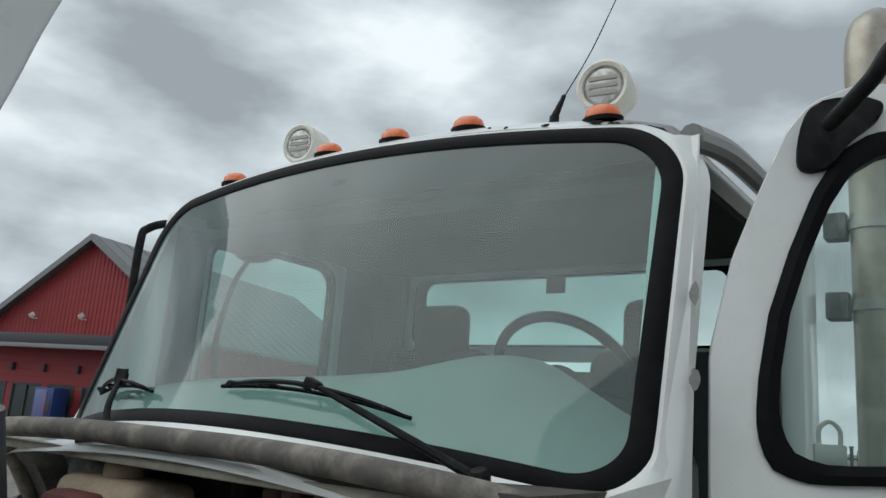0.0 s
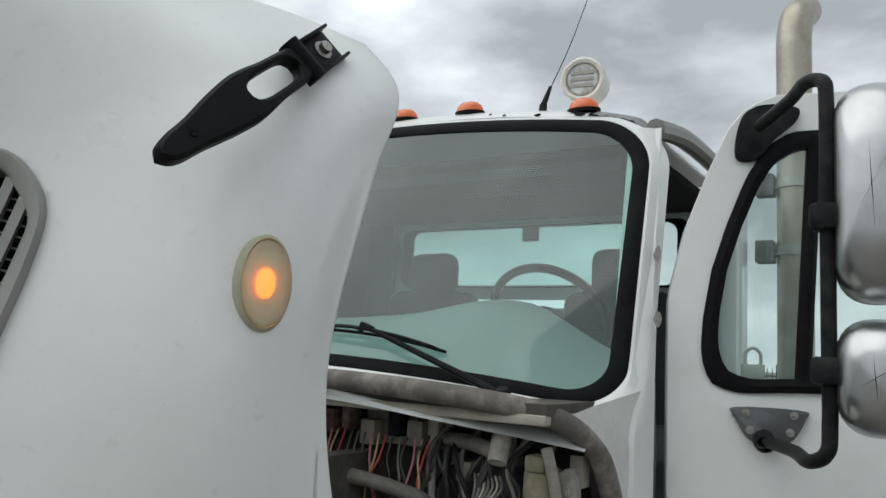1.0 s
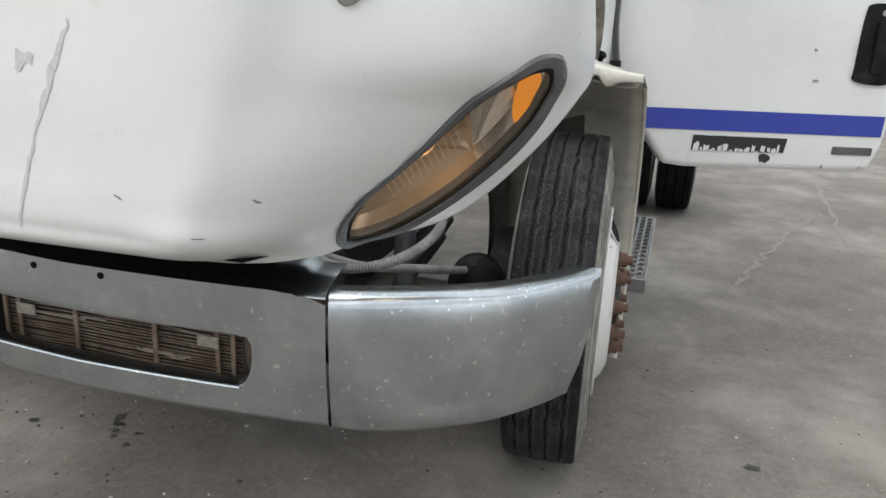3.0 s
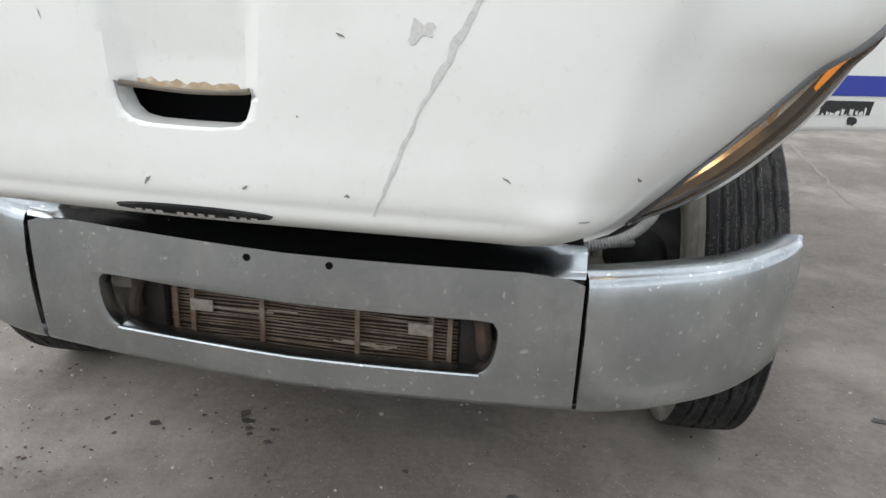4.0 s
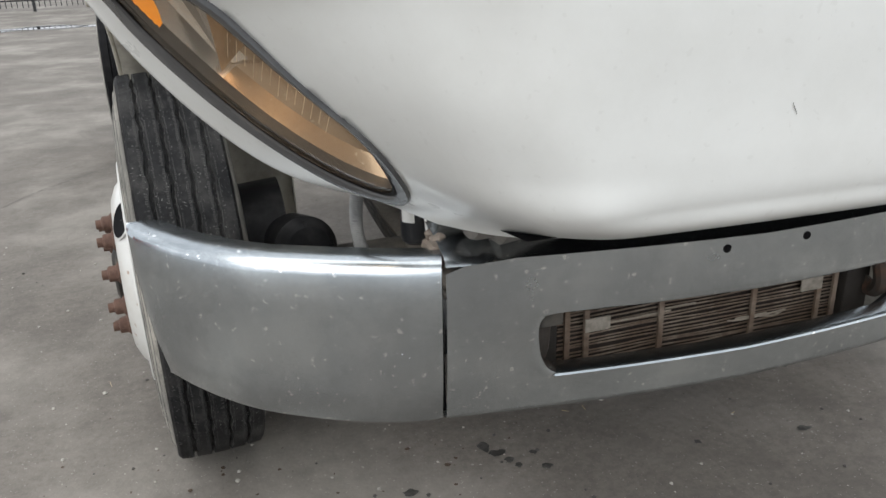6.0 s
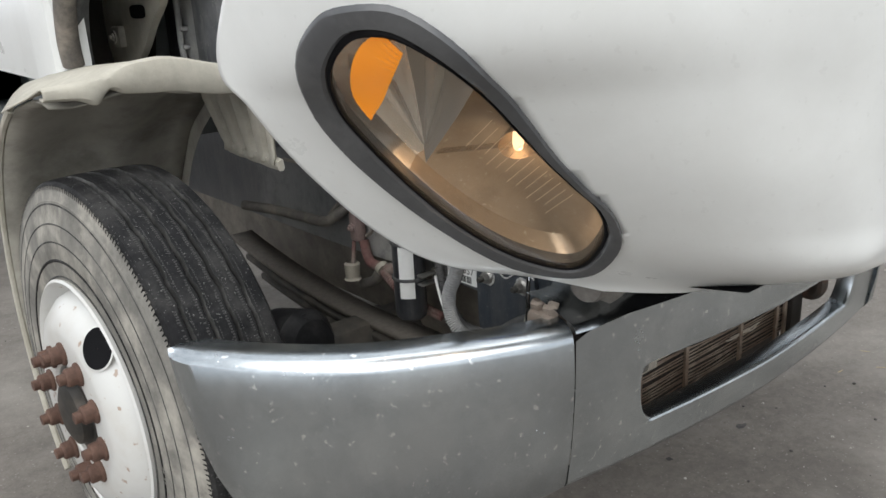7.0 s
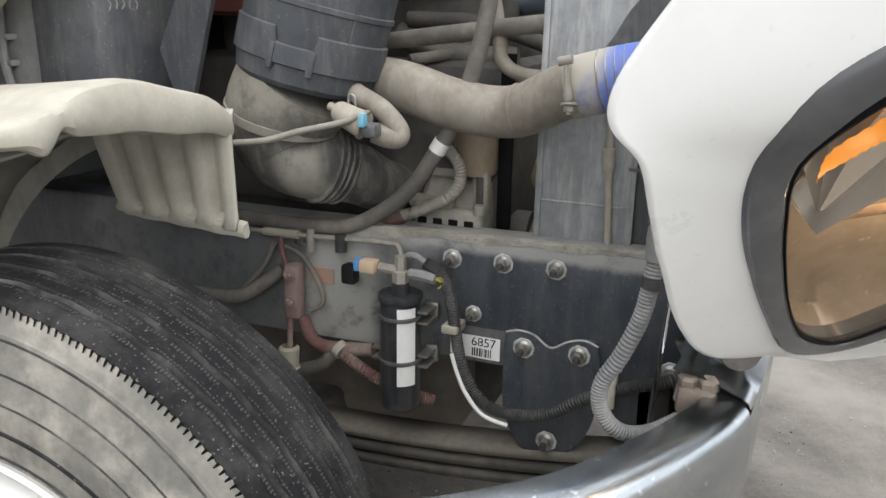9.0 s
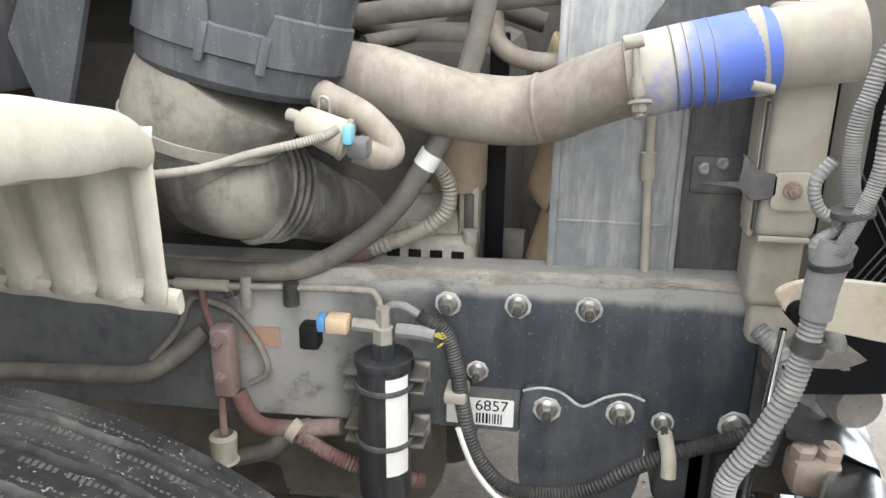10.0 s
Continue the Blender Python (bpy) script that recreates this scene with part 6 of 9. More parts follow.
def build_rail(side):
    bm = bmesh.new()
    rows = []
    for i in range(40):
        y = 0.12 + (6.5 - 0.12) * (i / 39) ** 1.6
        top, low = 0.972 - 0.02 * min(1, y), 0.722 - 0.03 * min(1, y)
        x = 0.452 * side
        rows.append([bm.verts.new((x - side * dx, y, z)) for dx, z in ((0.085, top), (0.012, top), (0.003, top - 0.003), (0, top - 0.012), (0, low + 0.012), (0.003, low + 0.003), (0.012, low), (0.085, low), (0.085, low + 0.008), (0.02, low + 0.008), (0.01, low + 0.02), (0.01, top - 0.02), (0.02, top - 0.008), (0.085, top - 0.008))])
    ring_faces(bm, rows, True, True)
    return part("frame_rail", bm, RAIL, truck, "black painted steel frame rail, dusty")


rail_l, rail = build_rail(1), build_rail(-1)


def rail_dust():
    """Dirt caked along the rail's upper edge and down a damp patch."""
    rnd = random.Random(77)
    caked = material("caked_road_dust", (0.40, 0.375, 0.33), 0.95, grain=0.5, grain_scale=30, stain=(0.19, 0.17, 0.145), stain_amount=0.8, stain_scale=18, bump=0.5, specks=(0.1, 0.09, 0.08), speck_amount=0.5, speck_scale=120)
    bm = bmesh.new()
    ups, lows, backs = [], [], []
    for k in range(108):
        y = 0.12 + 0.0085 * k
        top = 0.972 - 0.02 * min(1, y)
        hang = 0.003 + 0.008 * min(1, max(0, (y - 0.2) / 0.5)) + 0.003 * math.sin(k * 0.31) + rnd.uniform(-0.001, 0.003)
        backs.append(bm.verts.new((-0.43, y, top + 0.004)))
        ups.append(bm.verts.new((-0.4545, y, top + 0.003 + rnd.uniform(0, 0.003))))
        lows.append(bm.verts.new((-0.4528, y, top - hang)))
    ring_faces(bm, [backs, ups, lows], close_u=False)
    part("caked_dust", bm, caked, rail, "pale dust caked along the rail")


rail_dust()


def rail_bits():
    for y, z, r in ((0.565, 0.916, 0.0145), (0.461, 0.920, 0.0145), (0.358, 0.922, 0.0145), (0.518, 0.809, 0.0125), (0.900, 0.915, 0.011)):
        flange_bolt("frame_bolt", (-0.452, y, z), (-1, 0, 0), r, rail)
    # hanger bracket
    to_yz = Matrix(((0, 0, -1, 0), (1, 0, 0, 0), (0, 1, 0, 0), (0, 0, 0, 1)))
    edge = [(0.447, 0.786), (0.42, 0.793), (0.39, 0.788), (0.358, 0.768), (0.325, 0.786), (0.295, 0.794), (0.268, 0.786), (0.262, 0.70), (0.272, 0.62), (0.31, 0.556), (0.36, 0.538), (0.41, 0.545), (0.445, 0.62), (0.450, 0.70)]
    bm = plate([tuple(p)[:2] for p in closed_spline([(a, b, 0) for a, b in edge], 56)], 0.010, Matrix.Translation((-0.453, 0, 0)) @ to_yz, 0.003)
    hang = part("hanger_bracket", bm, RAIL, truck, "black spring hanger bracket bolted to the rail")
    bm = bmesh.new()
    add_tube(bm, [(-0.4625, y, z + 0.001) for y, z in edge[:7]], 0.0022, 6, 30)
    part("bracket_edge", bm, RING_DUST, truck, "pale worn bracket edge")
    for y, z in ((0.410, 0.760), (0.302, 0.764), (0.355, 0.572)):
        flange_bolt("hanger_bolt", (-0.4635, y, z), (-1, 0, 0), 0.0155, hang)
    # service label with number and bars
    bm = plate(rounded(-0.063, -0.036, 0.063, 0.036, 0.003, 3), 0.002, Matrix.Translation((-0.4525, 0.515, 0.746)) @ to_yz)
    part("label_backing", bm, SHROUD_DARK, truck, smooth=False)
    bm = plate(rounded(-0.052, -0.023, 0.052, 0.023, 0.002, 3), 0.0015, Matrix.Translation((-0.455, 0.512, 0.741)) @ to_yz)
    lab = part("part_label", bm, WHITE_TAPE, truck, "white part label with black number and bar code", smooth=False)
    crv = bpy.data.curves.new("label_number", "FONT")
    crv.body, crv.size, crv.align_x = "6857", 0.026, "CENTER"
    txt = new("label_number_tmp", crv)
    dg = bpy.context.evaluated_depsgraph_get()
    me = bpy.data.meshes.new_from_object(txt.evaluated_get(dg))
    bpy.data.objects.remove(txt)
    me.materials.append(DARK)
    num = new("label_number", me)
    num.parent = lab
    num.matrix_world = Matrix.Translation((-0.4572, 0.494, 0.744)) @ Matrix(((0, 0, -1, 0), (-1, 0, 0, 0), (0, 1, 0, 0), (0, 0, 0, 1)))
    rnd = random.Random(3)
    y = 0.478
    while y < 0.52:
        w = 0.0012 + 0.0022 * rnd.random()
        bm = box((-0.4575, y, 0.722), (-0.4565, y + w, 0.739))
        part("label_bar", bm, DARK, lab, smooth=False)
        y += w + 0.0015 + 0.002 * rnd.random()
    bm = plate(rounded(-0.032, -0.016, 0.032, 0.016, 0.002, 3), 0.0012, Matrix.Translation((-0.4555, 0.861, 0.840)) @ to_yz)
    part("faded_label", bm, material("faded_orange_label", (0.42, 0.25, 0.18), 0.7, stain=(0.3, 0.28, 0.24), stain_amount=0.7, stain_scale=30), truck, "faded orange label", smooth=False)
    # receiver drier
    c = Vector((-0.508, 0.651, 0))
    m = Matrix.Translation(c)
    bm = lathe([(0.001, 0.603), (0.03, 0.604), (0.038, 0.612), (0.040, 0.625), (0.040, 0.836), (0.0435, 0.838), (0.0445, 0.844), (0.0435, 0.850), (0.040, 0.851), (0.037, 0.846), (0.018, 0.848), (0.017, 0.872), (0.001, 0.873)], m, 40)
    drier = part("receiver_drier", bm, material("dusty_black_canister", (0.022, 0.024, 0.028), 0.42, grain=0.3, stain=(0.085, 0.085, 0.085), stain_amount=0.55, stain_scale=14, streak=(0.075, 0.075, 0.076), streak_amount=0.5, streak_scale=60), truck, "black cylindrical filter canister with a white label")
    bm = bmesh.new()
    a0, a1 = radians(196), radians(250)
    ring_faces(bm, [[bm.verts.new(c + Vector((0.0412 * math.cos(a), 0.0412 * math.sin(a), z))) for a in (a0 + (a1 - a0) * i / 8 for i in range(9))] for z in (0.668, 0.70, 0.77, 0.83)], close_u=False)
    part("canister_label", bm, WHITE_TAPE, drier, "white paper label")
    for z in (0.806, 0.715):
        band = lathe([(0.0405, z - 0.004), (0.0435, z - 0.004), (0.0445, z), (0.0435, z + 0.004), (0.0405, z + 0.004)], m, 36)
        clamp = part("canister_clamp", band, SHROUD_DARK, drier, "dark band clamp round the canister")
        for s2 in (1, -1):
            for dz in (-0.011, 0.011):
                part("clamp_ear", box((-0.515, 0.651 + s2 * 0.050 - 0.011, z + dz - 0.0025), (-0.462, 0.651 + s2 * 0.050 + 0.011, z + dz + 0.0025), bevel=0.001), STEEL, clamp)
            part("clamp_back", box((-0.468, 0.651 + s2 * 0.050 - 0.013, z - 0.018), (-0.458, 0.651 + s2 * 0.050 + 0.013, z + 0.018), bevel=0.002), STEEL, clamp)
    bm = lathe([(0.016, 0.87), (0.016, 0.895), (0.011, 0.897), (0.011, 0.925), (0.001, 0.926)], m, 6)
    add_tube(bm, [c + Vector((0, 0.0, 0.895)), c + Vector((0, 0.045, 0.897))], 0.010, 8)
    part("canister_fitting", bm, CAST, drier)
    bm = box((-0.525, 0.70, 0.884), (-0.495, 0.735, 0.91), bevel=0.005)
    part("pressure_switch", bm, material("tan_switch", (0.55, 0.42, 0.28), 0.6), drier, "tan pressure switch")
    bm = box((-0.522, 0.735, 0.885), (-0.498, 0.748, 0.909), bevel=0.003)
    part("blue_clip", bm, material("blue_clip", (0.1, 0.28, 0.55), 0.5), drier)
    bm = box((-0.525, 0.745, 0.855), (-0.495, 0.775, 0.895), bevel=0.006)
    part("black_plug", bm, BLACK_PLASTIC, drier)
    bm = bmesh.new()
    add_tube(bm, [(-0.51, 0.63, 0.893), (-0.512, 0.60, 0.893), (-0.513, 0.575, 0.89)], 0.011, 8)
    part("grey_plug", bm, LOOM, drier)
    bm = bmesh.new()
    for k in range(3):
        add_tube(bm, [(-0.513, 0.585, 0.888 + 0.003 * k), (-0.515, 0.565, 0.896 - 0.004 * k), (-0.514, 0.557, 0.885), (-0.512, 0.57, 0.872)], 0.0018, 5)
    part("plug_wire", bm, material("yellow_wire", (0.5, 0.4, 0.08), 0.5), drier)


rail_bits()


def hose(name, pts, r, mat, label="", ribs=0.0, seg=16, taper=None):
    return part(name, tube(pts, r, seg=seg, ribs=ribs, taper=taper), mat, truck, label)


def build_lines():
    hose("coolant_line", [(-0.47, 1.30, 0.92), (-0.47, 0.989, 0.925), (-0.472, 0.878, 0.928), (-0.475, 0.70, 0.937), (-0.478, 0.668, 0.930), (-0.49, 0.657, 0.90)], 0.0055, CAST, "pale metal refrigerant line")
    hose("line_sleeve", [(-0.472, 0.985, 0.926), (-0.474, 0.90, 0.928)], 0.0095, DUST)
    hose("line_clip", [(-0.472, 0.872, 0.945), (-0.474, 0.872, 0.895)], 0.009, CAST)
    hose("line_clip", [(-0.475, 0.80, 0.94), (-0.475, 0.80, 0.905)], 0.012, LOOM_BLACK)
    hose("loom_lead", [(-0.49, 0.652, 0.885), (-0.492, 0.648, 0.918), (-0.497, 0.625, 0.926), (-0.503, 0.598, 0.915)], 0.0065, LOOM, "grey lead into the wiring loom")
    hose("wiring_loom", [(-0.503, 0.600, 0.917), (-0.505, 0.562, 0.893), (-0.507, 0.543, 0.839), (-0.507, 0.532, 0.775), (-0.507, 0.513, 0.702), (-0.507, 0.469, 0.648), (-0.507, 0.409, 0.638), (-0.507, 0.342, 0.656), (-0.505, 0.272, 0.703), (-0.50, 0.204, 0.735), (-0.49, 0.151, 0.750), (-0.47, 0.08, 0.775)], 0.0122, LOOM_BLACK, "black corrugated wiring loom", ribs=0.005)
    hose("white_tube", [(-0.516, 0.538, 0.745), (-0.518, 0.524, 0.705), (-0.519, 0.505, 0.668), (-0.519, 0.47, 0.630), (-0.517, 0.42, 0.618)], 0.0042, WHITE_TAPE)
    part("loom_clip", box((-0.522, 0.526, 0.785), (-0.470, 0.560, 0.803), bevel=0.005), DUST, truck, "dusty cream loom clip")
    flange_bolt("clip_bolt", (-0.454, 0.238, 0.750), (-1, 0, 0), 0.0125, rail)
    flange_bolt("clip_bolt", (-0.454, 0.135, 0.754), (-1, 0, 0), 0.018, rail)
    hose("loom_clip", [(-0.474, 0.236, 0.742), (-0.512, 0.233, 0.728), (-0.522, 0.232, 0.700)], 0.011, DUST, "cream clip strap round the loom")
    # thick loom bundle down from the hood to the bumper: strands, ties, taped neck, one fat loom below
    for k, (dx, pts) in enumerate(((-0.012, [(-0.10, 1.40), (0.06, 1.355), (0.112, 1.286), (0.118, 1.206), (0.130, 1.16), (0.142, 1.125)]),
                                   (0.012, [(-0.12, 1.42), (0.09, 1.345), (0.132, 1.27), (0.136, 1.21), (0.128, 1.16), (0.143, 1.12)]),
                                   (0.004, [(0.155, 1.215), (0.168, 1.19), (0.160, 1.165), (0.138, 1.15), (0.158, 1.13), (0.152, 1.10)]))):
        hose("loom_strand", [(-0.75 + dx, y, z) for y, z in pts], (0.008, 0.0085, 0.0065)[k], LOOM, "grey corrugated loom strand", ribs=0.0045)
    hose("loom_neck", [(-0.75, 0.139, 1.135), (-0.75, 0.147, 1.09), (-0.75, 0.148, 1.055)], 0.0185, LOOM, "taped neck of the wiring bundle", seg=14, taper=0.0155)
    hose("loom_tape", [(-0.75, 0.149, 1.03), (-0.75, 0.151, 1.015)], 0.0165, LOOM_BLACK, seg=14)
    hose("wiring_loom", [(-0.75, 0.148, 1.06), (-0.75, 0.153, 1.015), (-0.75, 0.162, 0.965), (-0.75, 0.184, 0.906), (-0.75, 0.209, 0.855), (-0.75, 0.206, 0.812), (-0.745, 0.178, 0.782), (-0.72, 0.14, 0.775), (-0.68, 0.10, 0.785)], 0.0132, LOOM, "thick grey corrugated wiring bundle", ribs=0.0055, seg=14)
    for z, y in ((1.165, 0.131), (1.112, 0.143)):
        hose("cable_tie", [(-0.75, y + 0.001, z + 0.003), (-0.75, y, z - 0.003)], 0.0205, LOOM_BLACK, seg=14)
    # dark box added to close the bright gap between rail and bumper
    part("frame_horn", box((-0.452, 0.012, 0.64), (-0.40, 0.118, 0.925), bevel=0.008), ENGINE, truck, "dark filler box at the frame rail's front end")
    hose("gas_strut", [(-0.61, 0.135, 0.98), (-0.61, 0.15, 0.72)], 0.0045, CHROME)
    hose("grey_hose", [(-0.50, 0.135, 0.93), (-0.53, 0.105, 0.90), (-0.53, 0.10, 0.82), (-0.52, 0.11, 0.74)], 0.014, LOOM, ribs=0.008)
    hose("grey_hose", [(-0.47, 0.06, 0.95), (-0.52, 0.04, 0.93), (-0.55, 0.055, 0.86), (-0.55, 0.06, 0.78)], 0.012, LOOM)
    # left of the rail
    hose("brake_hose", [(-0.56, 1.42, 0.775), (-0.52, 1.29, 0.772), (-0.50, 1.16, 0.770), (-0.495, 1.05, 0.776), (-0.485, 0.995, 0.806), (-0.455, 0.955, 0.84)], 0.015, HOSE, "dusty brake hose")
    hose("small_hose", [(-0.49, 1.03, 0.80), (-0.47, 0.99, 0.85), (-0.465, 0.97, 0.895), (-0.465, 0.95, 0.905)], 0.006, HOSE)
    hose("small_hose", [(-0.468, 0.95, 0.90), (-0.47, 0.90, 0.885), (-0.475, 0.86, 0.84), (-0.475, 0.845, 0.79), (-0.475, 0.875, 0.765)], 0.0055, HOSE)
    hose("red_cable", [(-0.475, 0.945, 0.925), (-0.478, 0.935, 0.87), (-0.48, 0.915, 0.845)], 0.0055, RED_RUB, "dusty red cable")
    bm = box((-0.495, 0.895, 0.745), (-0.46, 0.93, 0.865), bevel=0.008)
    for z in (0.845, 0.785):
        hex_bolt(bm, (-0.495, 0.912, z), (-1, 0, 0), 0.009, 0.01)
    part("junction_block", bm, material("dusty_pink_block", (0.26, 0.19, 0.175), 0.75, grain=0.3), truck, "dusty pinkish junction block")
    hose("drain_tube", [(-0.49, 0.918, 0.745), (-0.50, 0.915, 0.685)], 0.006, RED_RUB)
    part("drain_cup", lathe([(0.016, 0.0), (0.022, 0.006), (0.020, 0.045), (0.024, 0.05), (0.021, 0.05), (0.017, 0.01)], axis((-0.505, 0.914, 0.69), (0, 0.02, -1)), 20), DUST, truck, "dusty drain cup")
    hose("red_pipe", [(-0.47, 0.90, 0.745), (-0.475, 0.87, 0.695), (-0.475, 0.81, 0.69), (-0.47, 0.73, 0.70)], 0.014, RED_RUB)
    hose("grey_pipe", [(-0.45, 0.95, 0.60), (-0.47, 0.86, 0.64), (-0.475, 0.82, 0.68), (-0.47, 0.78, 0.695)], 0.014, HOSE)
    hose("red_spring_hose", [(-0.485, 0.795, 0.685), (-0.485, 0.73, 0.65), (-0.47, 0.66, 0.62), (-0.45, 0.6, 0.60)], 0.013, RED_RUB, "red coiled hose", ribs=0.006)
    part("pipe_clamp", lathe([(0.001, -0.008), (0.019, -0.008), (0.019, 0.008), (0.001, 0.008)], axis((-0.48, 0.805, 0.69), (0.1, 0.8, 0.4)), 14), DUST, truck)


build_lines()


# turn of the two steps in the air cleaner's band
CAN_STEP = (2.93, 3.45)


def build_intake():
    # charge pipe, blue hose, cooler tank
    hose("charge_pipe", [(-0.33, 0.80, 1.245), (-0.43, 0.73, 1.245), (-0.46, 0.66, 1.24), (-0.452, 0.58, 1.216), (-0.445, 0.52, 1.205), (-0.446, 0.470, 1.204), (-0.462, 0.425, 1.215), (-0.48, 0.38, 1.238), (-0.505, 0.335, 1.258), (-0.52, 0.30, 1.268)], 0.047, PIPE, "dusty metal charge air pipe", seg=32)
    part("pipe_crease", lathe([(0.0455, -0.006), (0.0485, -0.001), (0.0485, 0.001), (0.0455, 0.006)], axis((-0.456, 0.442, 1.210), (-0.2, -1, 0.2)), 36), PIPE, truck)
    hose("blue_hose", [(-0.515, 0.325, 1.262), (-0.52, 0.27, 1.277), (-0.52, 0.22, 1.288), (-0.515, 0.175, 1.297)], 0.051, BLUE_HOSE, "blue silicone hose with wire rings, dusty at one end", seg=36)
    for k in range(4):
        y = 0.284 - 0.0145 * k
        part("wire_ring", lathe([(0.0505 + 0.0022 * math.cos(a), 0.0016 * math.sin(a)) for a in (2 * math.pi * i / 6 for i in range(6))], axis((-0.52, y, 1.275 + (0.275 - y) * 0.22), (0, -1, 0.22)), 40, close=True), STEEL, truck)
    for y, z, r in ((0.327, 1.2615, 0.0505), (0.188, 1.295, 0.052)):
        clamp = part("hose_clamp", lathe([(r - 0.003, -0.009), (r + 0.0008, -0.008), (r + 0.0012, 0), (r + 0.0008, 0.008), (r - 0.003, 0.009)], axis((-0.515, y, z), (-0.08, -1, 0.22)), 40), DUST, truck, "dusty steel hose clamp")
        if y > 0.3:
            part("clamp_bolt", tube([(-0.572, 0.334, 1.300), (-0.577, 0.326, 1.240)], 0.0045, 10), CAST, clamp)
            part("clamp_trunnion", tube([(-0.570, 0.347, 1.304), (-0.570, 0.325, 1.309)], 0.0075, 14), CAST, clamp)
            part("clamp_sleeve", tube([(-0.5745, 0.330, 1.268), (-0.576, 0.326, 1.246)], 0.0075, 14), CAST, clamp)
            part("clamp_nut", hex_bolt(bmesh.new(), (-0.577, 0.324, 1.241), (-0.3, -0.1, -1), 0.009, 0.012), CAST, clamp)
        else:
            part("clamp_screw", tube([(-0.573, 0.200, 1.262), (-0.575, 0.176, 1.258)], 0.006, 12), CAST, clamp)
    bm = box((-0.505, 0.082, 1.058), (-0.40, 0.160, 1.352), bevel=0.016, seg=4)
    add_lathe(bm, [(0.050, -0.055), (0.049, 0), (0.048, 0.05), (0.051, 0.052), (0.051, 0.062), (0.048, 0.064)], axis((-0.508, 0.130, 1.304), (0, 1, -0.16)), 40)
    tank = part("cooler_tank", bm, DUST, truck, "dusty beige charge cooler end tank")
    part("tank_body", box((-0.486, 0.086, 0.955), (-0.40, 0.152, 1.07), bevel=0.014, seg=3), DUST, tank)
    part("tank_foot", box((-0.478, 0.076, 0.895), (-0.40, 0.142, 0.965), bevel=0.012, seg=3), DUST, tank)
    part("tank_seam", box((-0.498, 0.158, 1.06), (-0.45, 0.166, 1.24), bevel=0.003), DUST, tank)
    part("tank_rib", box((-0.508, 0.090, 1.056), (-0.502, 0.154, 1.064), bevel=0.002), DUST, tank)
    part("tank_ridge", box((-0.509, 0.1595, 1.07), (-0.470, 0.1635, 1.235), bevel=0.0015), SHROUD_DARK, tank)
    part("cooler_frame", box((-0.43, 0.012, 0.90), (-0.40, 0.076, 1.45), bevel=0.006), material("grimy_side_panel", (0.17, 0.158, 0.138), 0.85, grain=0.4, grain_scale=18, stain=(0.28, 0.26, 0.22), stain_amount=0.7, stain_scale=9, streak=(0.10, 0.095, 0.085), streak_amount=0.6), truck, "grimy cooler side panel")
    part("panel_gap", box((-0.47, 0.072, 1.06), (-0.40, 0.080, 1.40)), DARK, truck)
    grille = part("mesh_screen", box((-0.40, -0.16, 0.90), (-0.385, 0.02, 1.45)), DARK, truck, "black mesh screen beside the cooler")
    for k in range(30):
        for a, b in (((-0.403, -0.15 + 0.012 * k, 0.93), (-0.403, -0.15 + 0.012 * k - 0.12, 1.13)), ((-0.404, -0.27 + 0.012 * k, 0.93), (-0.404, -0.27 + 0.012 * k + 0.12, 1.13))):
            lo, hi = sorted((a, b), key=lambda q: q[1])
            if lo[1] < -0.15 or hi[1] > 0.02:
                continue
            part("mesh_wire", tube([a, b], 0.0013, 5), SHROUD_DARK, grille)
    brk = part("tank_bracket", plate(rounded(0.098, 1.100, 0.146, 1.150, 0.008, 4), 0.005, Matrix.Translation((-0.5075, 0, 0)) @ Matrix(((0, 0, -1, 0), (1, 0, 0, 0), (0, 1, 0, 0), (0, 0, 0, 1))), 0.0015), DUST, truck, "beige bracket with a rusty bolt")
    part("bracket_bolt", hex_bolt(bmesh.new(), (-0.5125, 0.122, 1.127), (-1, 0, 0), 0.0075, 0.009), material("pale_rusty_bolt", (0.33, 0.27, 0.21), 0.7, 0.3, grain=0.5, grain_scale=120, stain=(0.24, 0.13, 0.08), stain_amount=0.7, stain_scale=60), brk)
    bm = plate([(0.140, 1.119), (0.150, 1.117), (0.166, 1.110), (0.173, 1.112), (0.185, 1.129), (0.232, 1.129), (0.234, 1.134), (0.186, 1.134), (0.184, 1.150), (0.187, 1.170), (0.180, 1.168), (0.166, 1.150), (0.154, 1.147), (0.140, 1.146)], 0.005, Matrix.Translation((-0.5075, 0, 0)) @ Matrix(((0, 0, -1, 0), (1, 0, 0, 0), (0, 1, 0, 0), (0, 0, 0, 1))), 0.002)
    part("bracket_arm", bm, SHROUD_DARK, brk, "dark steel bracket arm")
    # shroud plates: pale streaked outer, dark stained inner with embossed screws
    bm = box((-0.385, 0.240, 0.94), (-0.375, 0.420, 1.42), bevel=0.003)
    shroud = part("fan_shroud", bm, SHROUD, truck, "streaked grey metal fan shroud")
    for lo, hi in (((-0.390, 0.412, 0.94), (-0.370, 0.424, 1.42)), ((-0.389, 0.237, 0.94), (-0.384, 0.246, 1.42)), ((-0.388, 0.242, 1.033), (-0.384, 0.418, 1.038))):
        part("shroud_fold", box(lo, hi, bevel=0.0015), SHROUD, shroud)
    bm = box((-0.375, 0.125, 0.94), (-0.368, 0.240, 1.42), bevel=0.002)
    baffle = part("side_baffle", bm, SHROUD_DARK, truck, "dark stained side baffle")
    part("baffle_emboss", box((-0.380, 0.150, 1.085), (-0.374, 0.226, 1.140), bevel=0.004), SHROUD_DARK, baffle)
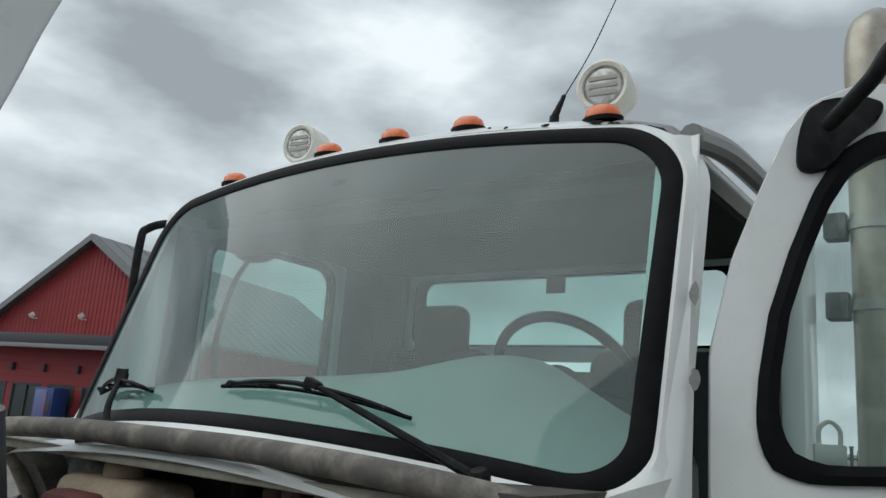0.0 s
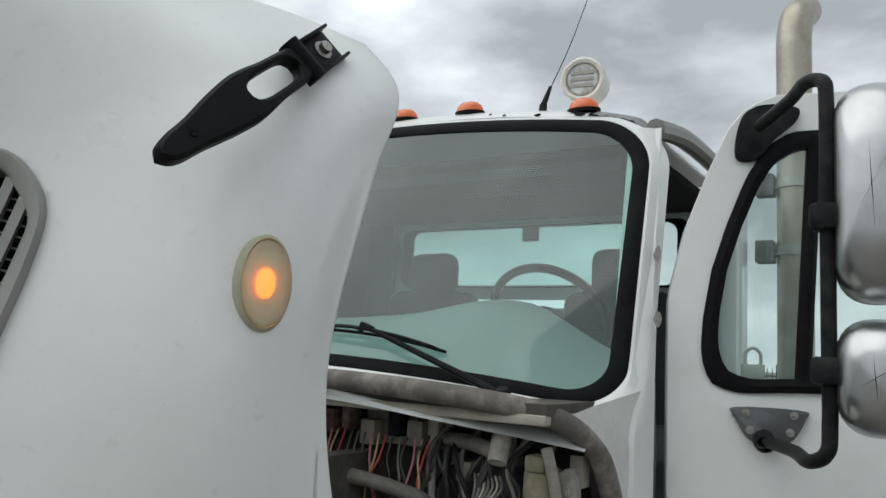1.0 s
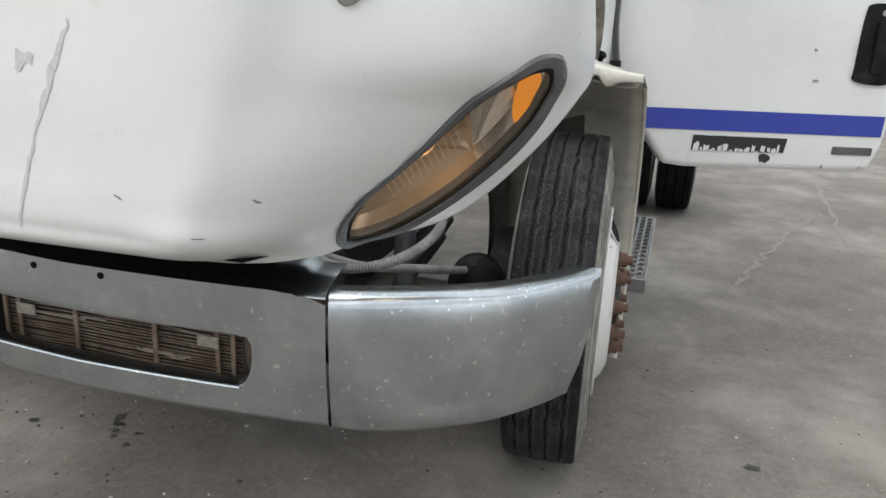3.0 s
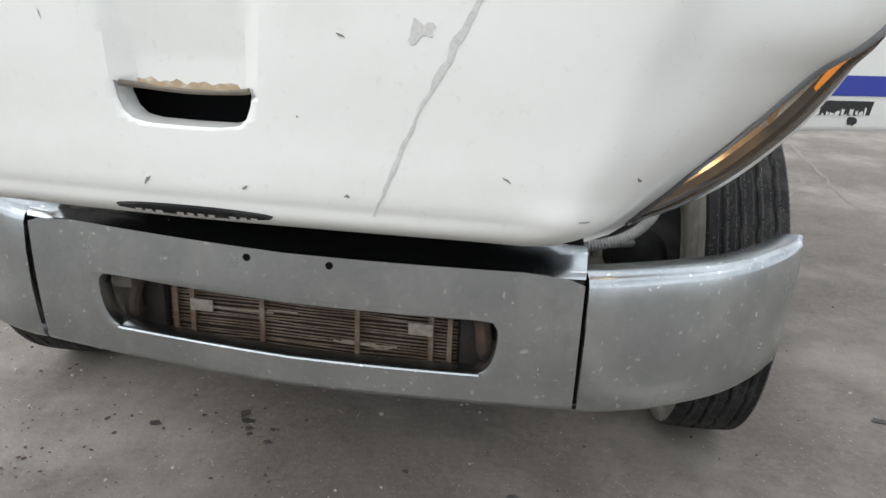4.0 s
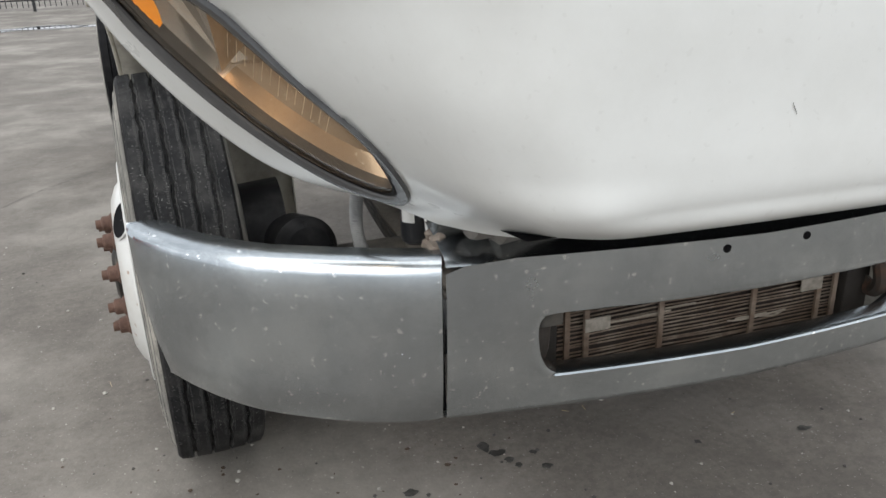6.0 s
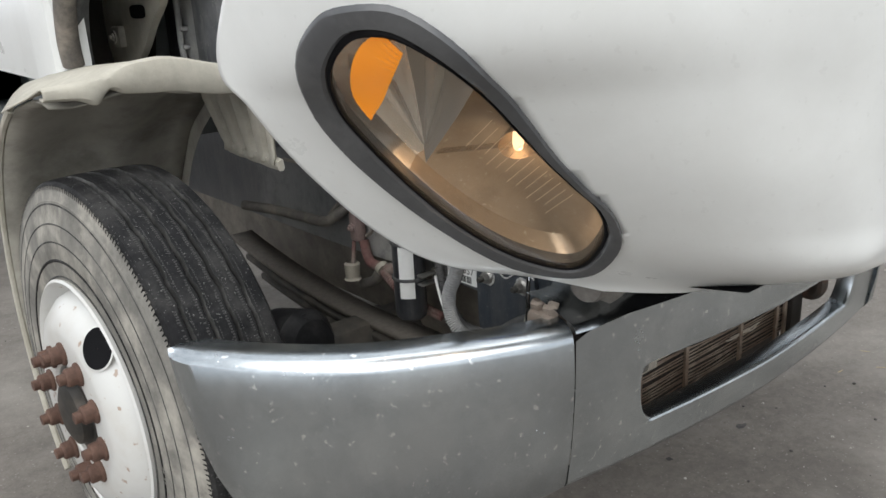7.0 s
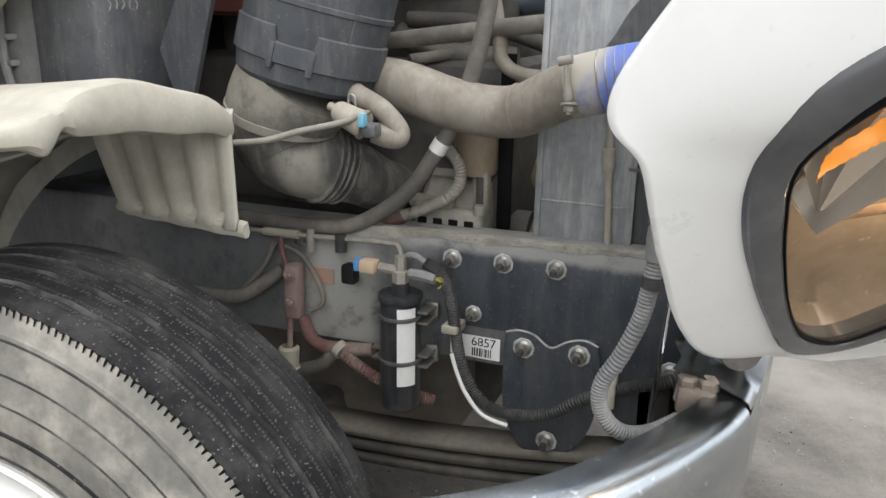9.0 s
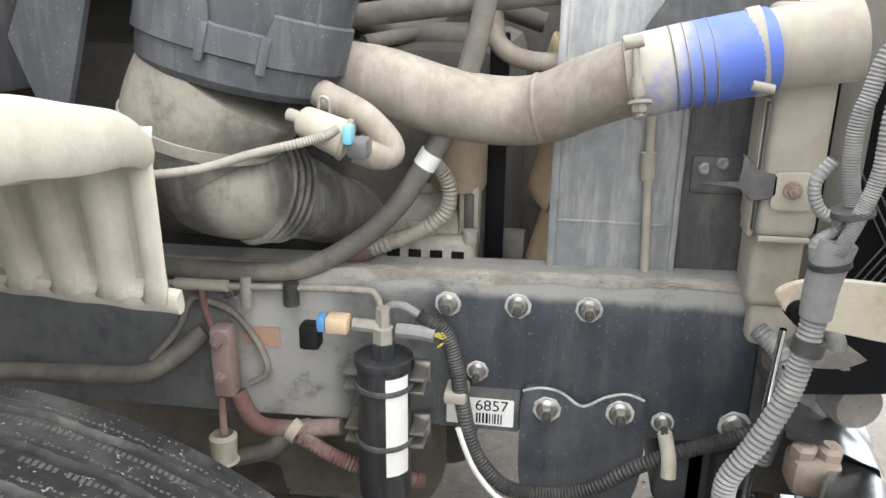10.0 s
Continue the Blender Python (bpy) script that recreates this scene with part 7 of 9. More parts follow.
    for y, z in ((0.208, 1.122), (0.184, 1.130)):
        part("baffle_screw", lathe([(0.009, 0.0), (0.009, 0.003), (0.006, 0.005), (0.001, 0.004)], axis((-0.380, y, z), (-1, 0, 0)), 14), SHROUD, baffle)
    part("baffle_edge", box((-0.384, 0.138, 0.94), (-0.366, 0.144, 1.42), bevel=0.002), SHROUD, baffle)
    hose("baffle_rod", [(-0.394, 0.292, 1.26), (-0.394, 0.286, 1.10), (-0.394, 0.278, 0.95)], 0.0065, DUST, "pale rod down the shroud")
    hose("rod_sleeve", [(-0.395, 0.289, 1.145), (-0.395, 0.287, 1.105)], 0.011, DUST)
    part("top_bracket", plate(outline_of([(0.15, 1.30), (0.30, 1.30), (0.29, 1.345), (0.24, 1.41), (0.14, 1.41), (0.12, 1.36)], 30), 0.01, Matrix.Translation((-0.40, 0, 0)) @ Matrix(((0, 0, -1, 0), (1, 0, 0, 0), (0, 1, 0, 0), (0, 0, 0, 1)))), SHROUD_DARK, truck, "dark steel bracket")
    for k in range(3):
        bm = bmesh.new()
        z0 = 0.90 + 0.13 * k
        rows = [[bm.verts.new((-0.33 + 0.10 * i / 6, 0.43 + 0.035 * math.sin(i * 0.5) - 0.03 * j / 6, z0 + 0.11 * j / 6 + 0.03 * math.sin(i * 0.4))) for i in range(7)] for j in range(7)]
        ring_faces(bm, rows, close_u=False)
        ob = part("fan_blade", bm, material("brown_fan", (0.33, 0.25, 0.16), 0.7, grain=0.3), truck, "brown plastic fan blade")
        ob.modifiers.new("thickness", "SOLIDIFY").thickness = 0.004
    # air cleaner can: tilted cylinder with stepped rim
    ax = Vector((0.06, -0.24, 0.97)).normalized()
    can = axis(Vector((-0.525, 0.842, 1.245)), ax)
    bm = lathe([(0.001, 0.0), (0.118, 0.0), (0.128, 0.01), (0.131, 0.03), (0.131, 0.086), (0.132, 0.09), (0.134, 0.14), (0.137, 0.142), (0.137, 0.150), (0.134, 0.152), (0.1345, 0.20), (0.136, 0.43), (0.001, 0.43)], can, 64)
    cleaner = part("air_cleaner", bm, BOX_GREY, truck, "dusty dark grey air cleaner canister")
    bm = bmesh.new()
    steps = [(0, 0.102), (CAN_STEP[0], 0.102), (CAN_STEP[0] + 0.04, 0.076), (CAN_STEP[1], 0.076), (CAN_STEP[1] + 0.04, 0.102), (2 * math.pi, 0.102)]
    rings = [[], [], [], []]
    for i in range(144):
        a = 2 * math.pi * i / 144
        (a0, z0), (a1, z1) = next(p for p in zip(steps, steps[1:]) if p[0][0] <= a <= p[1][0])
        z = z0 + (z1 - z0) * (a - a0) / (a1 - a0)
        for row, (r, h) in zip(rings, ((0.1325, 0.040), (0.1375, 0.042), (0.1375, z - 0.003), (0.1335, z))):
            row.append(bm.verts.new(can @ Vector((r * math.cos(a), r * math.sin(a), h))))
    ring_faces(bm, rings, True, False)
    part("stepped_band", bm, BOX_GREY, cleaner)
    for a in CAN_STEP:
        part("band_clip", box((-0.006, -0.004, 0.03), (0.006, 0.006, 0.075), can @ Matrix.Rotation(a + math.pi / 2, 4, "Z") @ Matrix.Translation((0, -0.137, 0)), 0.002), BOX_GREY, cleaner)
    bm = bmesh.new()
    add_tube(bm, [can @ Vector((0.134 * math.cos(a), 0.134 * math.sin(a), z)) for a, z in ((3.9, 0.09), (3.9, 0.2), (3.9, 0.4))], 0.003, 5)
    part("mould_line", bm, BOX_GREY, cleaner)
    # elbow with bellows
    def el(pts, radii, seg=32):
        bm = bmesh.new()
        line, rad = spline(pts, 60), spline([(r, 0, 0) for r in radii], 60)
        rings, side = [], Vector((1, 0, 0))
        for k, c in enumerate(line):
            t = (line[min(k + 1, 59)] - line[max(k - 1, 0)]).normalized()
            side = (side - t * side.dot(t)).normalized()
            up = t.cross(side)
            rings.append([bm.verts.new(c + rad[k].x * (math.cos(a) * side + math.sin(a) * up)) for a in (2 * math.pi * i / seg for i in range(seg))])
        ring_faces(bm, rings, True, True)
        return bm, line, rad
    bm, line, rad = el([(-0.525, 0.85, 1.25), (-0.525, 0.893, 1.187), (-0.515, 0.893, 1.132), (-0.50, 0.861, 1.099), (-0.45, 0.827, 1.075), (-0.4, 0.795, 1.05), (-0.35, 0.778, 1.024), (-0.28, 0.74, 0.998)],
                       [0.116, 0.108, 0.097, 0.083, 0.069, 0.062, 0.057, 0.050])
    part("intake_elbow", bm, ELBOW, truck, "dusty black rubber intake elbow")
    for k in range(4):
        i = 30 + k * 2
        t = (line[i + 1] - line[i - 1]).normalized()
        bm = lathe([(rad[i].x - 0.001 + 0.010 * math.cos(a), 0.0045 * math.sin(a)) for a in (2 * math.pi * q / 8 for q in range(8))], axis(line[i], t), 40, close=True)
        part("bellows_ring", bm, ELBOW, truck)
    i = 9
    t = (line[i + 1] - line[i - 1]).normalized()
    part("elbow_band", lathe([(rad[i].x, -0.009), (rad[i].x + 0.003, -0.008), (rad[i].x + 0.003, 0.008), (rad[i].x, 0.009)], axis(line[i], t), 48), CAST, truck, "steel elbow band")
    # sensor and its lead
    hose("sensor_lead", [(-0.74, 0.93, 1.152), (-0.70, 0.90, 1.151), (-0.675, 0.83, 1.158), (-0.665, 0.77, 1.176), (-0.655, 0.72, 1.188), (-0.645, 0.69, 1.196), (-0.635, 0.672, 1.204)], 0.006, CAST, "dusty corrugated sensor lead", ribs=0.005)
    sens = part("air_sensor", tube([(-0.606, 0.722, 1.207), (-0.610, 0.712, 1.204), (-0.615, 0.690, 1.196), (-0.618, 0.667, 1.188)], 0.0185, 18, 16, taper=0.0245), DUST, truck, "dusty beige air filter sensor")
    part("sensor_nose", tube([(-0.598, 0.745, 1.214), (-0.606, 0.720, 1.207)], 0.008, 12), DUST, sens)
    part("sensor_clip", tube([(-0.606, 0.704, 1.220), (-0.606, 0.702, 1.236), (-0.606, 0.692, 1.234), (-0.606, 0.690, 1.216)], 0.0022, 8, 14), STEEL, sens)
    part("plug_ring", lathe([(0.0225, -0.004), (0.0262, -0.003), (0.0262, 0.003), (0.0225, 0.004)], axis((-0.6175, 0.669, 1.189), (0.1, -1, -0.36)), 24), PIPE, sens)
    part("blue_clip", box((-0.650, 0.652, 1.188), (-0.632, 0.664, 1.212), Matrix.Identity(4), 0.004), material("cyan_clip", (0.15, 0.42, 0.55), 0.5, stain=(0.3, 0.42, 0.45), stain_amount=0.6, stain_scale=60), sens, "light blue connector clip")
    part("sensor_plug", box((-0.640, 0.636, 1.170), (-0.612, 0.662, 1.194), bevel=0.005), material("smoky_plug", (0.09, 0.095, 0.10), 0.3, stain=(0.22, 0.21, 0.2), stain_amount=0.6, stain_scale=50), sens)
    hose("breather_hose", [(-0.55, 0.725, 1.238), (-0.562, 0.706, 1.231), (-0.565, 0.661, 1.210), (-0.565, 0.630, 1.180), (-0.570, 0.625, 1.164), (-0.578, 0.642, 1.163), (-0.585, 0.665, 1.172)], 0.0185, PIPE, "dusty breather hose", seg=22)
    # long hoses over the engine
    hose("heater_hose", [(-0.45, 1.25, 0.945), (-0.462, 0.98, 0.948), (-0.458, 0.90, 0.946), (-0.455, 0.82, 0.950), (-0.455, 0.765, 0.966), (-0.455, 0.694, 1.010), (-0.455, 0.643, 1.060), (-0.453, 0.610, 1.110), (-0.45, 0.575, 1.168), (-0.44, 0.545, 1.25), (-0.43, 0.524, 1.34), (-0.415, 0.51, 1.447)], 0.0155, HOSE, "dusty heater hose")
    hose("hose_tape", [(-0.453, 0.602, 1.123), (-0.452, 0.590, 1.143)], 0.0168, WHITE_TAPE, "white tape round the hose")
    hose("grey_hose", [(-0.40, 0.70, 0.974), (-0.40, 0.664, 0.988), (-0.40, 0.605, 1.018), (-0.40, 0.577, 1.047), (-0.40, 0.573, 1.082), (-0.405, 0.588, 1.110), (-0.42, 0.60, 1.125)], 0.0125, CAST, "grey corrugated hose", ribs=0.007)
    hose("hose_end", [(-0.402, 0.732, 0.958), (-0.40, 0.695, 0.976)], 0.0145, RED_RUB)
    hose("coolant_hose", [(-0.34, 0.54, 1.42), (-0.345, 0.52, 1.33), (-0.35, 0.513, 1.29), (-0.35, 0.479, 1.266), (-0.36, 0.414, 1.262), (-0.37, 0.33, 1.275)], 0.014, PIPE, "bent coolant hose")
    hose("black_pipe", [(-0.32, 0.85, 1.30), (-0.35, 0.744, 1.318), (-0.35, 0.5, 1.35), (-0.36, 0.30, 1.372), (-0.37, 0.15, 1.385)], 0.017, HOSE, "dark stay pipe")
    hose("blue_grey_pipe", [(-0.1, 0.70, 1.38), (-0.1, 0.55, 1.405), (-0.12, 0.35, 1.425), (-0.15, 0.2, 1.43)], 0.035, material("blue_grey_pipe", (0.17, 0.2, 0.26), 0.6, stain=(0.3, 0.28, 0.25), stain_amount=0.6), "dusty blue grey pipe")
    for k, (y0, z0, y1, z1, r) in enumerate(((0.8, 1.40, 0.35, 1.46, 0.02), (0.78, 1.33, 0.52, 1.29, 0.024), (0.75, 1.36, 0.45, 1.31, 0.016), (0.82, 1.45, 0.5, 1.44, 0.018), (0.7, 1.48, 0.2, 1.49, 0.016), (0.72, 1.28, 0.55, 1.36, 0.012))):
        hose("engine_pipe", [(-0.22 - 0.02 * k, y0, z0), (-0.24, (y0 + y1) / 2, (z0 + z1) / 2 + 0.02 * (-1) ** k), (-0.22, y1, z1)], r, HOSE if k % 2 else ENGINE, "dusty engine pipe")
    # alternator, belt, engine
    ym = axis((-0.26, 0.61, 0.975), (0, -1, 0))
    bm = lathe([(0.001, -0.08), (0.06, -0.08), (0.085, -0.06), (0.088, 0.04), (0.075, 0.07), (0.03, 0.075), (0.03, 0.09), (0.001, 0.09)], ym, 36)
    alt = part("alternator", bm, CAST, truck, "pale dusty alternator")
    for k in range(9):
        part("cooling_fin", box((0.070, -0.010, -0.055), (0.094, 0.010, 0.035), ym @ Matrix.Rotation(k * 0.7, 4, "Z"), 0.004), CAST, alt)
    bm = box((-0.375, 0.535, 0.915), (-0.33, 0.685, 0.992), bevel=0.012, seg=3)
    add_box(bm, (-0.37, 0.60, 0.985), (-0.33, 0.70, 1.012), bevel=0.010)
    grid = part("alternator_frame", bm, CAST, truck, "pale slotted alternator frame")
    for k in range(4):
        for z in (0.930, 0.958):
            part("frame_slot", box((-0.3775, 0.552 + 0.034 * k, z), (-0.3745, 0.572 + 0.034 * k, z + 0.014), bevel=0.001), DARK, grid)
    for y in (0.544, 0.676):
        part("frame_lug", lathe([(0.001, 0), (0.012, 0), (0.012, 0.02), (0.001, 0.022)], axis((-0.365, y, 0.985), (0, 0, 1)), 16), CAST, grid)
    arm = part("bracket_arm", box((-0.352, 0.532, 0.985), (-0.325, 0.566, 1.075), bevel=0.008), CAST, truck, "pale cast belt tensioner arm")
    part("arm_web", box((-0.356, 0.541, 0.995), (-0.35, 0.556, 1.06), bevel=0.002), ENGINE_STUD, arm)
    part("drive_belt", box((-0.31, 0.497, 0.88), (-0.30, 0.527, 1.30), bevel=0.003), RUBBER, truck, "black ribbed drive belt")
    part("idler_pulley", lathe([(0.001, -0.02), (0.045, -0.02), (0.045, 0.02), (0.001, 0.02)], axis((-0.25, 0.485, 0.93), (0, 1, 0)), 28), ENGINE, truck)
    for nm, lo, hi, bv in (("engine_block", (-0.30, 0.50, 0.62), (0.30, 1.30, 1.28), 0.04), ("valve_cover", (-0.24, 0.55, 1.26), (0.24, 1.25, 1.42), 0.03), ("manifold", (-0.32, 0.95, 0.95), (-0.22, 1.2, 1.12), 0.02), ("sump", (-0.2, 0.55, 0.45), (0.2, 1.2, 0.65), 0.04)):
        part(nm, box(lo, hi, bevel=bv), ENGINE, truck, "grimy dark diesel " + nm.replace("_", " "))
    part("filter_can", lathe([(0.001, 0.0), (0.04, 0.0), (0.045, 0.01), (0.045, 0.10), (0.03, 0.12), (0.001, 0.12)], axis((-0.32, 0.57, 1.06), (0, 0, 1)), 28), material("tan_can", (0.30, 0.24, 0.17), 0.6, grain=0.3), truck, "tan filter can")
    part("radiator", box((-0.36, 0.12, 0.62), (0.36, 0.22, 1.45)), ENGINE, truck, "dark radiator core")
    part("radiator_crossbeam", box((-0.44, 0.14, 0.60), (0.44, 0.24, 0.72), bevel=0.01), RAIL, truck)
    # plain dark panel added to shut out daylight across the bay
    part("engine_back_panel", box((0.30, 0.30, 0.75), (0.36, 1.2, 1.45)), ENGINE, truck)


build_intake()


def build_liner(side):
    """Fixed rear half of the wheel arch: shell, rolled lip, ribbed front flap."""
    cy, cz, R = 0.955, 0.55, 0.665

    def P(x, y, z):
        return Vector((side * x, y, z))
    bm = bmesh.new()
    rows = []
    for k in range(31):
        a = radians(97 - (97 + 42) * k / 30)
        row = []
        for j in range(13):
            x = 0.70 + 0.50 * j / 12
            rib = 0.012 * math.sin(k * 1.3) * (1 if 4 < j < 10 else 0.3)
            r = R + rib + 0.01 * math.sin(j)
            row.append(bm.verts.new(P(x, cy + r * math.cos(a), cz + r * math.sin(a))))
        rows.append(row)
    ring_faces(bm, rows, close_u=False)
    shell = part("arch_liner", bm, LINER_DARK, truck, "grimy grey wheel arch liner")
    shell.modifiers.new("thickness", "SOLIDIFY").thickness = 0.006
    bm = bmesh.new()
    rows = []
    for k in range(31):
        a = radians(97 - (97 + 42) * k / 30)
        rows.append([bm.verts.new(P(0.70, cy + r * math.cos(a), cz + r * math.sin(a))) for r in ((R, R * 0.96, R * 0.925) if side < 0 else (R, R * 0.8, R * 0.55))])
    ring_faces(bm, rows, close_u=False)
    # driver's wall is added in dark engine colour for the shaded bay behind
    part("arch_inner_wall", bm, LINER_DARK if side < 0 else ENGINE, truck)
    # outer edge flange
    bm = bmesh.new()
    add_tube(bm, [P(1.205, cy + R * math.cos(radians(a)), cz + R * math.sin(radians(a))) for a in range(70, -45, -8)], 0.010, 8, 50)
    part("arch_edge", bm, LINER, shell)
    # shelf and rolled lip: x, y, z along the lip's crown, and how far the roll hangs
    lip = [(0.716, 0.872, 1.195, 0.030), (0.735, 0.862, 1.216, 0.046), (0.778, 0.858, 1.237, 0.058), (0.87, 0.856, 1.263, 0.070), (0.97, 0.856, 1.279, 0.073), (1.045, 0.854, 1.272, 0.060), (1.085, 0.850, 1.256, 0.032),
           (1.115, 0.842, 1.250, 0.052), (1.15, 0.840, 1.247, 0.036), (1.215, 0.846, 1.240, 0.026)]
    back = [(0.716, 1.40, 1.18), (0.735, 1.40, 1.195), (0.778, 1.40, 1.21), (0.87, 1.40, 1.23), (0.97, 1.40, 1.24), (1.045, 1.40, 1.23), (1.085, 1.38, 1.222), (1.125, 1.36, 1.215), (1.165, 1.32, 1.195), (1.215, 1.24, 1.165)]
    l0, l1, hang = spline([q[:3] for q in lip], 55), spline(back, 55), spline([(q[3], 0, 0) for q in lip], 55)
    bm = bmesh.new()
    rows = []
    for t, f, dy in ((0.0, 0.86, 0.022), (0.0, 1.0, 0.010), (0.0, 0.97, 0.0), (0.0, 0.80, -0.007), (0.0, 0.5, -0.009), (0.0, 0.2, -0.007), (0.0, 0.05, -0.002), (0.012, -0.02, 0), (0.05, -0.05, 0), (0.3, 0, 0), (0.6, 0, 0), (1.0, 0, 0)):
        rows.append([bm.verts.new(P(*(p.lerp(q, t) + Vector((0, dy, -f * d.x + 0.004 * noise.noise((i * 0.2, t * 5, side))))))) for i, (p, q, d) in enumerate(zip(l0, l1, hang))])
    ring_faces(bm, rows, close_u=False)
    shelf = part("fender_shelf", bm, LINER if side < 0 else material("dirty_white_shelf", (0.62, 0.60, 0.54), 0.6, grain=0.2, stain=(0.40, 0.36, 0.3), stain_amount=0.6, stain_scale=5), truck, "dusty pale fender shelf with a rolled lip")
    shelf.modifiers.new("thickness", "SOLIDIFY").thickness = 0.004
    # ribbed apron hanging from the shelf's inner edge, along the frame
    bm = bmesh.new()
    rows = []
    for k in range(11):
        t = k / 10
        row = []
        for j in range(61):
            u = j / 60
            y = 0.858 + 0.27 * u
            wave = 0.011 * math.tanh(3.0 * math.sin(u * 2 * math.pi * 4.6 + 0.4)) * min(1, 6 * t) * (1 - 0.75 * max(0, t - 0.88) / 0.12)
            low = 1.006 + 0.010 * u
            top = 1.215 - 0.03 * u
            flare = -0.014 * max(0, t - 0.9) / 0.1
            row.append(bm.verts.new(P(0.722 + wave - 0.006 * t - flare + 0.055 * (1 - t) * u, y, top + (low - top) * t)))
        rows.append(row)
    ring_faces(bm, rows, close_u=False)
    # driver's apron takes the darker liner colour for the shade it hangs in
    f = part("ribbed_apron", bm, LINER if side < 0 else LINER_DARK, truck, "pale ribbed rubber splash apron" if side < 0 else "ribbed splash apron in a darker, shaded tone")
    f.modifiers.new("thickness", "SOLIDIFY").thickness = 0.006
    bm = bmesh.new()
    rows = []
    for dx, dz in ((0.0, 0.024), (0.012, 0.020), (0.014, 0.016), (0.014, 0.002), (0.010, -0.004), (0.0, -0.004), (-0.004, 0.004)):
        rows.append([bm.verts.new(P(0.716 + dx, 0.846 + 0.265 * j / 24, 0.996 + 0.014 * j / 24 + dz + 0.001 * math.sin(j * 0.9))) for j in range(25)])
    ring_faces(bm, [list(r) for r in zip(*rows)], True, True)
    part("apron_hem", bm, LINER if side < 0 else LINER_DARK, f, "flat turned-out hem along the apron")


for s in (1, -1):
    build_liner(s)


def build_boxes():
    # plastic cases behind the air cleaner, pale bracket beyond
    bm = box((-0.68, 1.18, 1.215), (-0.45, 1.34, 1.62), bevel=0.012)
    case = part("coolant_case", bm, material("dusty_slate_case", (0.12, 0.127, 0.14), 0.65, grain=0.35, grain_scale=18, stain=(0.24, 0.24, 0.245), stain_amount=0.75, stain_scale=6, streak=(0.27, 0.268, 0.26), streak_amount=0.5, streak_scale=24, specks=(0.4, 0.39, 0.37), speck_amount=0.4, speck_scale=120), truck, "dusty dark plastic case with chalk marks")
    chalk = material("chalk", (0.42, 0.42, 0.41), 0.9, grain=0.5, grain_scale=90)
    hand = random.Random(2)
    for z, x0, n in ((1.402, -0.655, 8), (1.368, -0.65, 5)):
        for k in range(n):
            x = x0 + 0.018 * k
            pts = [(x + hand.uniform(-0.005, 0.005), 1.1785, z + 0.020), (x + hand.uniform(0.0, 0.008), 1.1785, z + 0.011), (x + hand.uniform(-0.004, 0.006), 1.1785, z + hand.uniform(-0.002, 0.003))]
            part("chalk_mark", tube(pts, 0.0016, 6, 9), chalk, case)
    bm = box((-0.67, 1.345, 1.205), (-0.44, 1.50, 1.60), bevel=0.02)
    for z in (1.26, 1.31):
        add_box(bm, (-0.690, 1.395, z), (-0.665, 1.435, z + 0.012), bevel=0.003)
    add_tube(bm, [(-0.684, 1.415, 1.40), (-0.688, 1.415, 1.27), (-0.684, 1.40, 1.20)], 0.009, 8)
    part("heater_case", bm, material("dusty_pale_case", (0.34, 0.34, 0.335), 0.75, stain=(0.56, 0.54, 0.50), stain_amount=0.7, stain_scale=8, grain=0.2), truck, "dusty grey heater case")
    bm = box((-0.60, 1.505, 1.2), (-0.42, 1.75, 1.45), bevel=0.02)
    part("dark_case", bm, BOX_GREY, truck)
    # pale slotted bracket
    o = outline_of([(1.72, 1.45), (1.30, 1.45), (1.28, 1.40), (1.38, 1.33), (1.47, 1.26), (1.56, 1.22), (1.72, 1.20)], 40)
    hole = outline_of([(1.50, 1.385), (1.42, 1.385), (1.405, 1.37), (1.42, 1.352), (1.50, 1.352), (1.515, 1.37)], 40)
    bm = plate(o, 0.02, Matrix.Translation((-0.76, 0, 0)) @ Matrix(((0, 0, -1, 0), (1, 0, 0, 0), (0, 1, 0, 0), (0, 0, 0, 1))), 0.006)
    br = part("hinge_bracket", bm, LINER, truck, "pale cast hinge bracket")
    bm = plate(hole, 0.003, Matrix.Translation((-0.7805, 0, 0)) @ Matrix(((0, 0, -1, 0), (1, 0, 0, 0), (0, 1, 0, 0), (0, 0, 0, 1))))
    part("bracket_slot", bm, DARK, br, smooth=False)
    bm = box((-0.80, 1.59, 1.27), (-0.775, 1.66, 1.33), bevel=0.008)
    hex_bolt(bm, (-0.80, 1.625, 1.30), (-1, 0, 0), 0.012, 0.008)
    part("bracket_boss", bm, LINER, br)
    bm = bmesh.new()
    add_plate(bm, [(0.965, 1.42), (1.02, 1.46), (1.10, 1.30), (1.065, 1.20), (1.03, 1.215)], 0.012, Matrix.Translation((-0.60, 0, 0)) @ Matrix(((0, 0, -1, 0), (1, 0, 0, 0), (0, 1, 0, 0), (0, 0, 0, 1))))
    part("stay_plate", bm, BOX_GREY, truck, "dark steel stay plate")
    part("red_engine_cover", box((-0.40, 0.95, 1.36), (-0.2, 1.30, 1.5), bevel=0.03), material("dull_red_paint", (0.14, 0.04, 0.035), 0.7, grain=0.4), truck, "dull red brown engine cover")
    # rusted mount and buffer by the bumper
    bm = plate(outline_of([(0.145, 1.015), (0.12, 1.035), (0.06, 1.04), (-0.03, 1.03), (-0.10, 1.0), (-0.03, 0.965), (0.07, 0.975), (0.115, 0.985)], 36), 0.012, Matrix.Translation((-0.585, 0, 0)) @ Matrix(((0, 0, -1, 0), (1, 0, 0, 0), (0, 1, 0, 0), (0, 0, 0, 1))), 0.003)
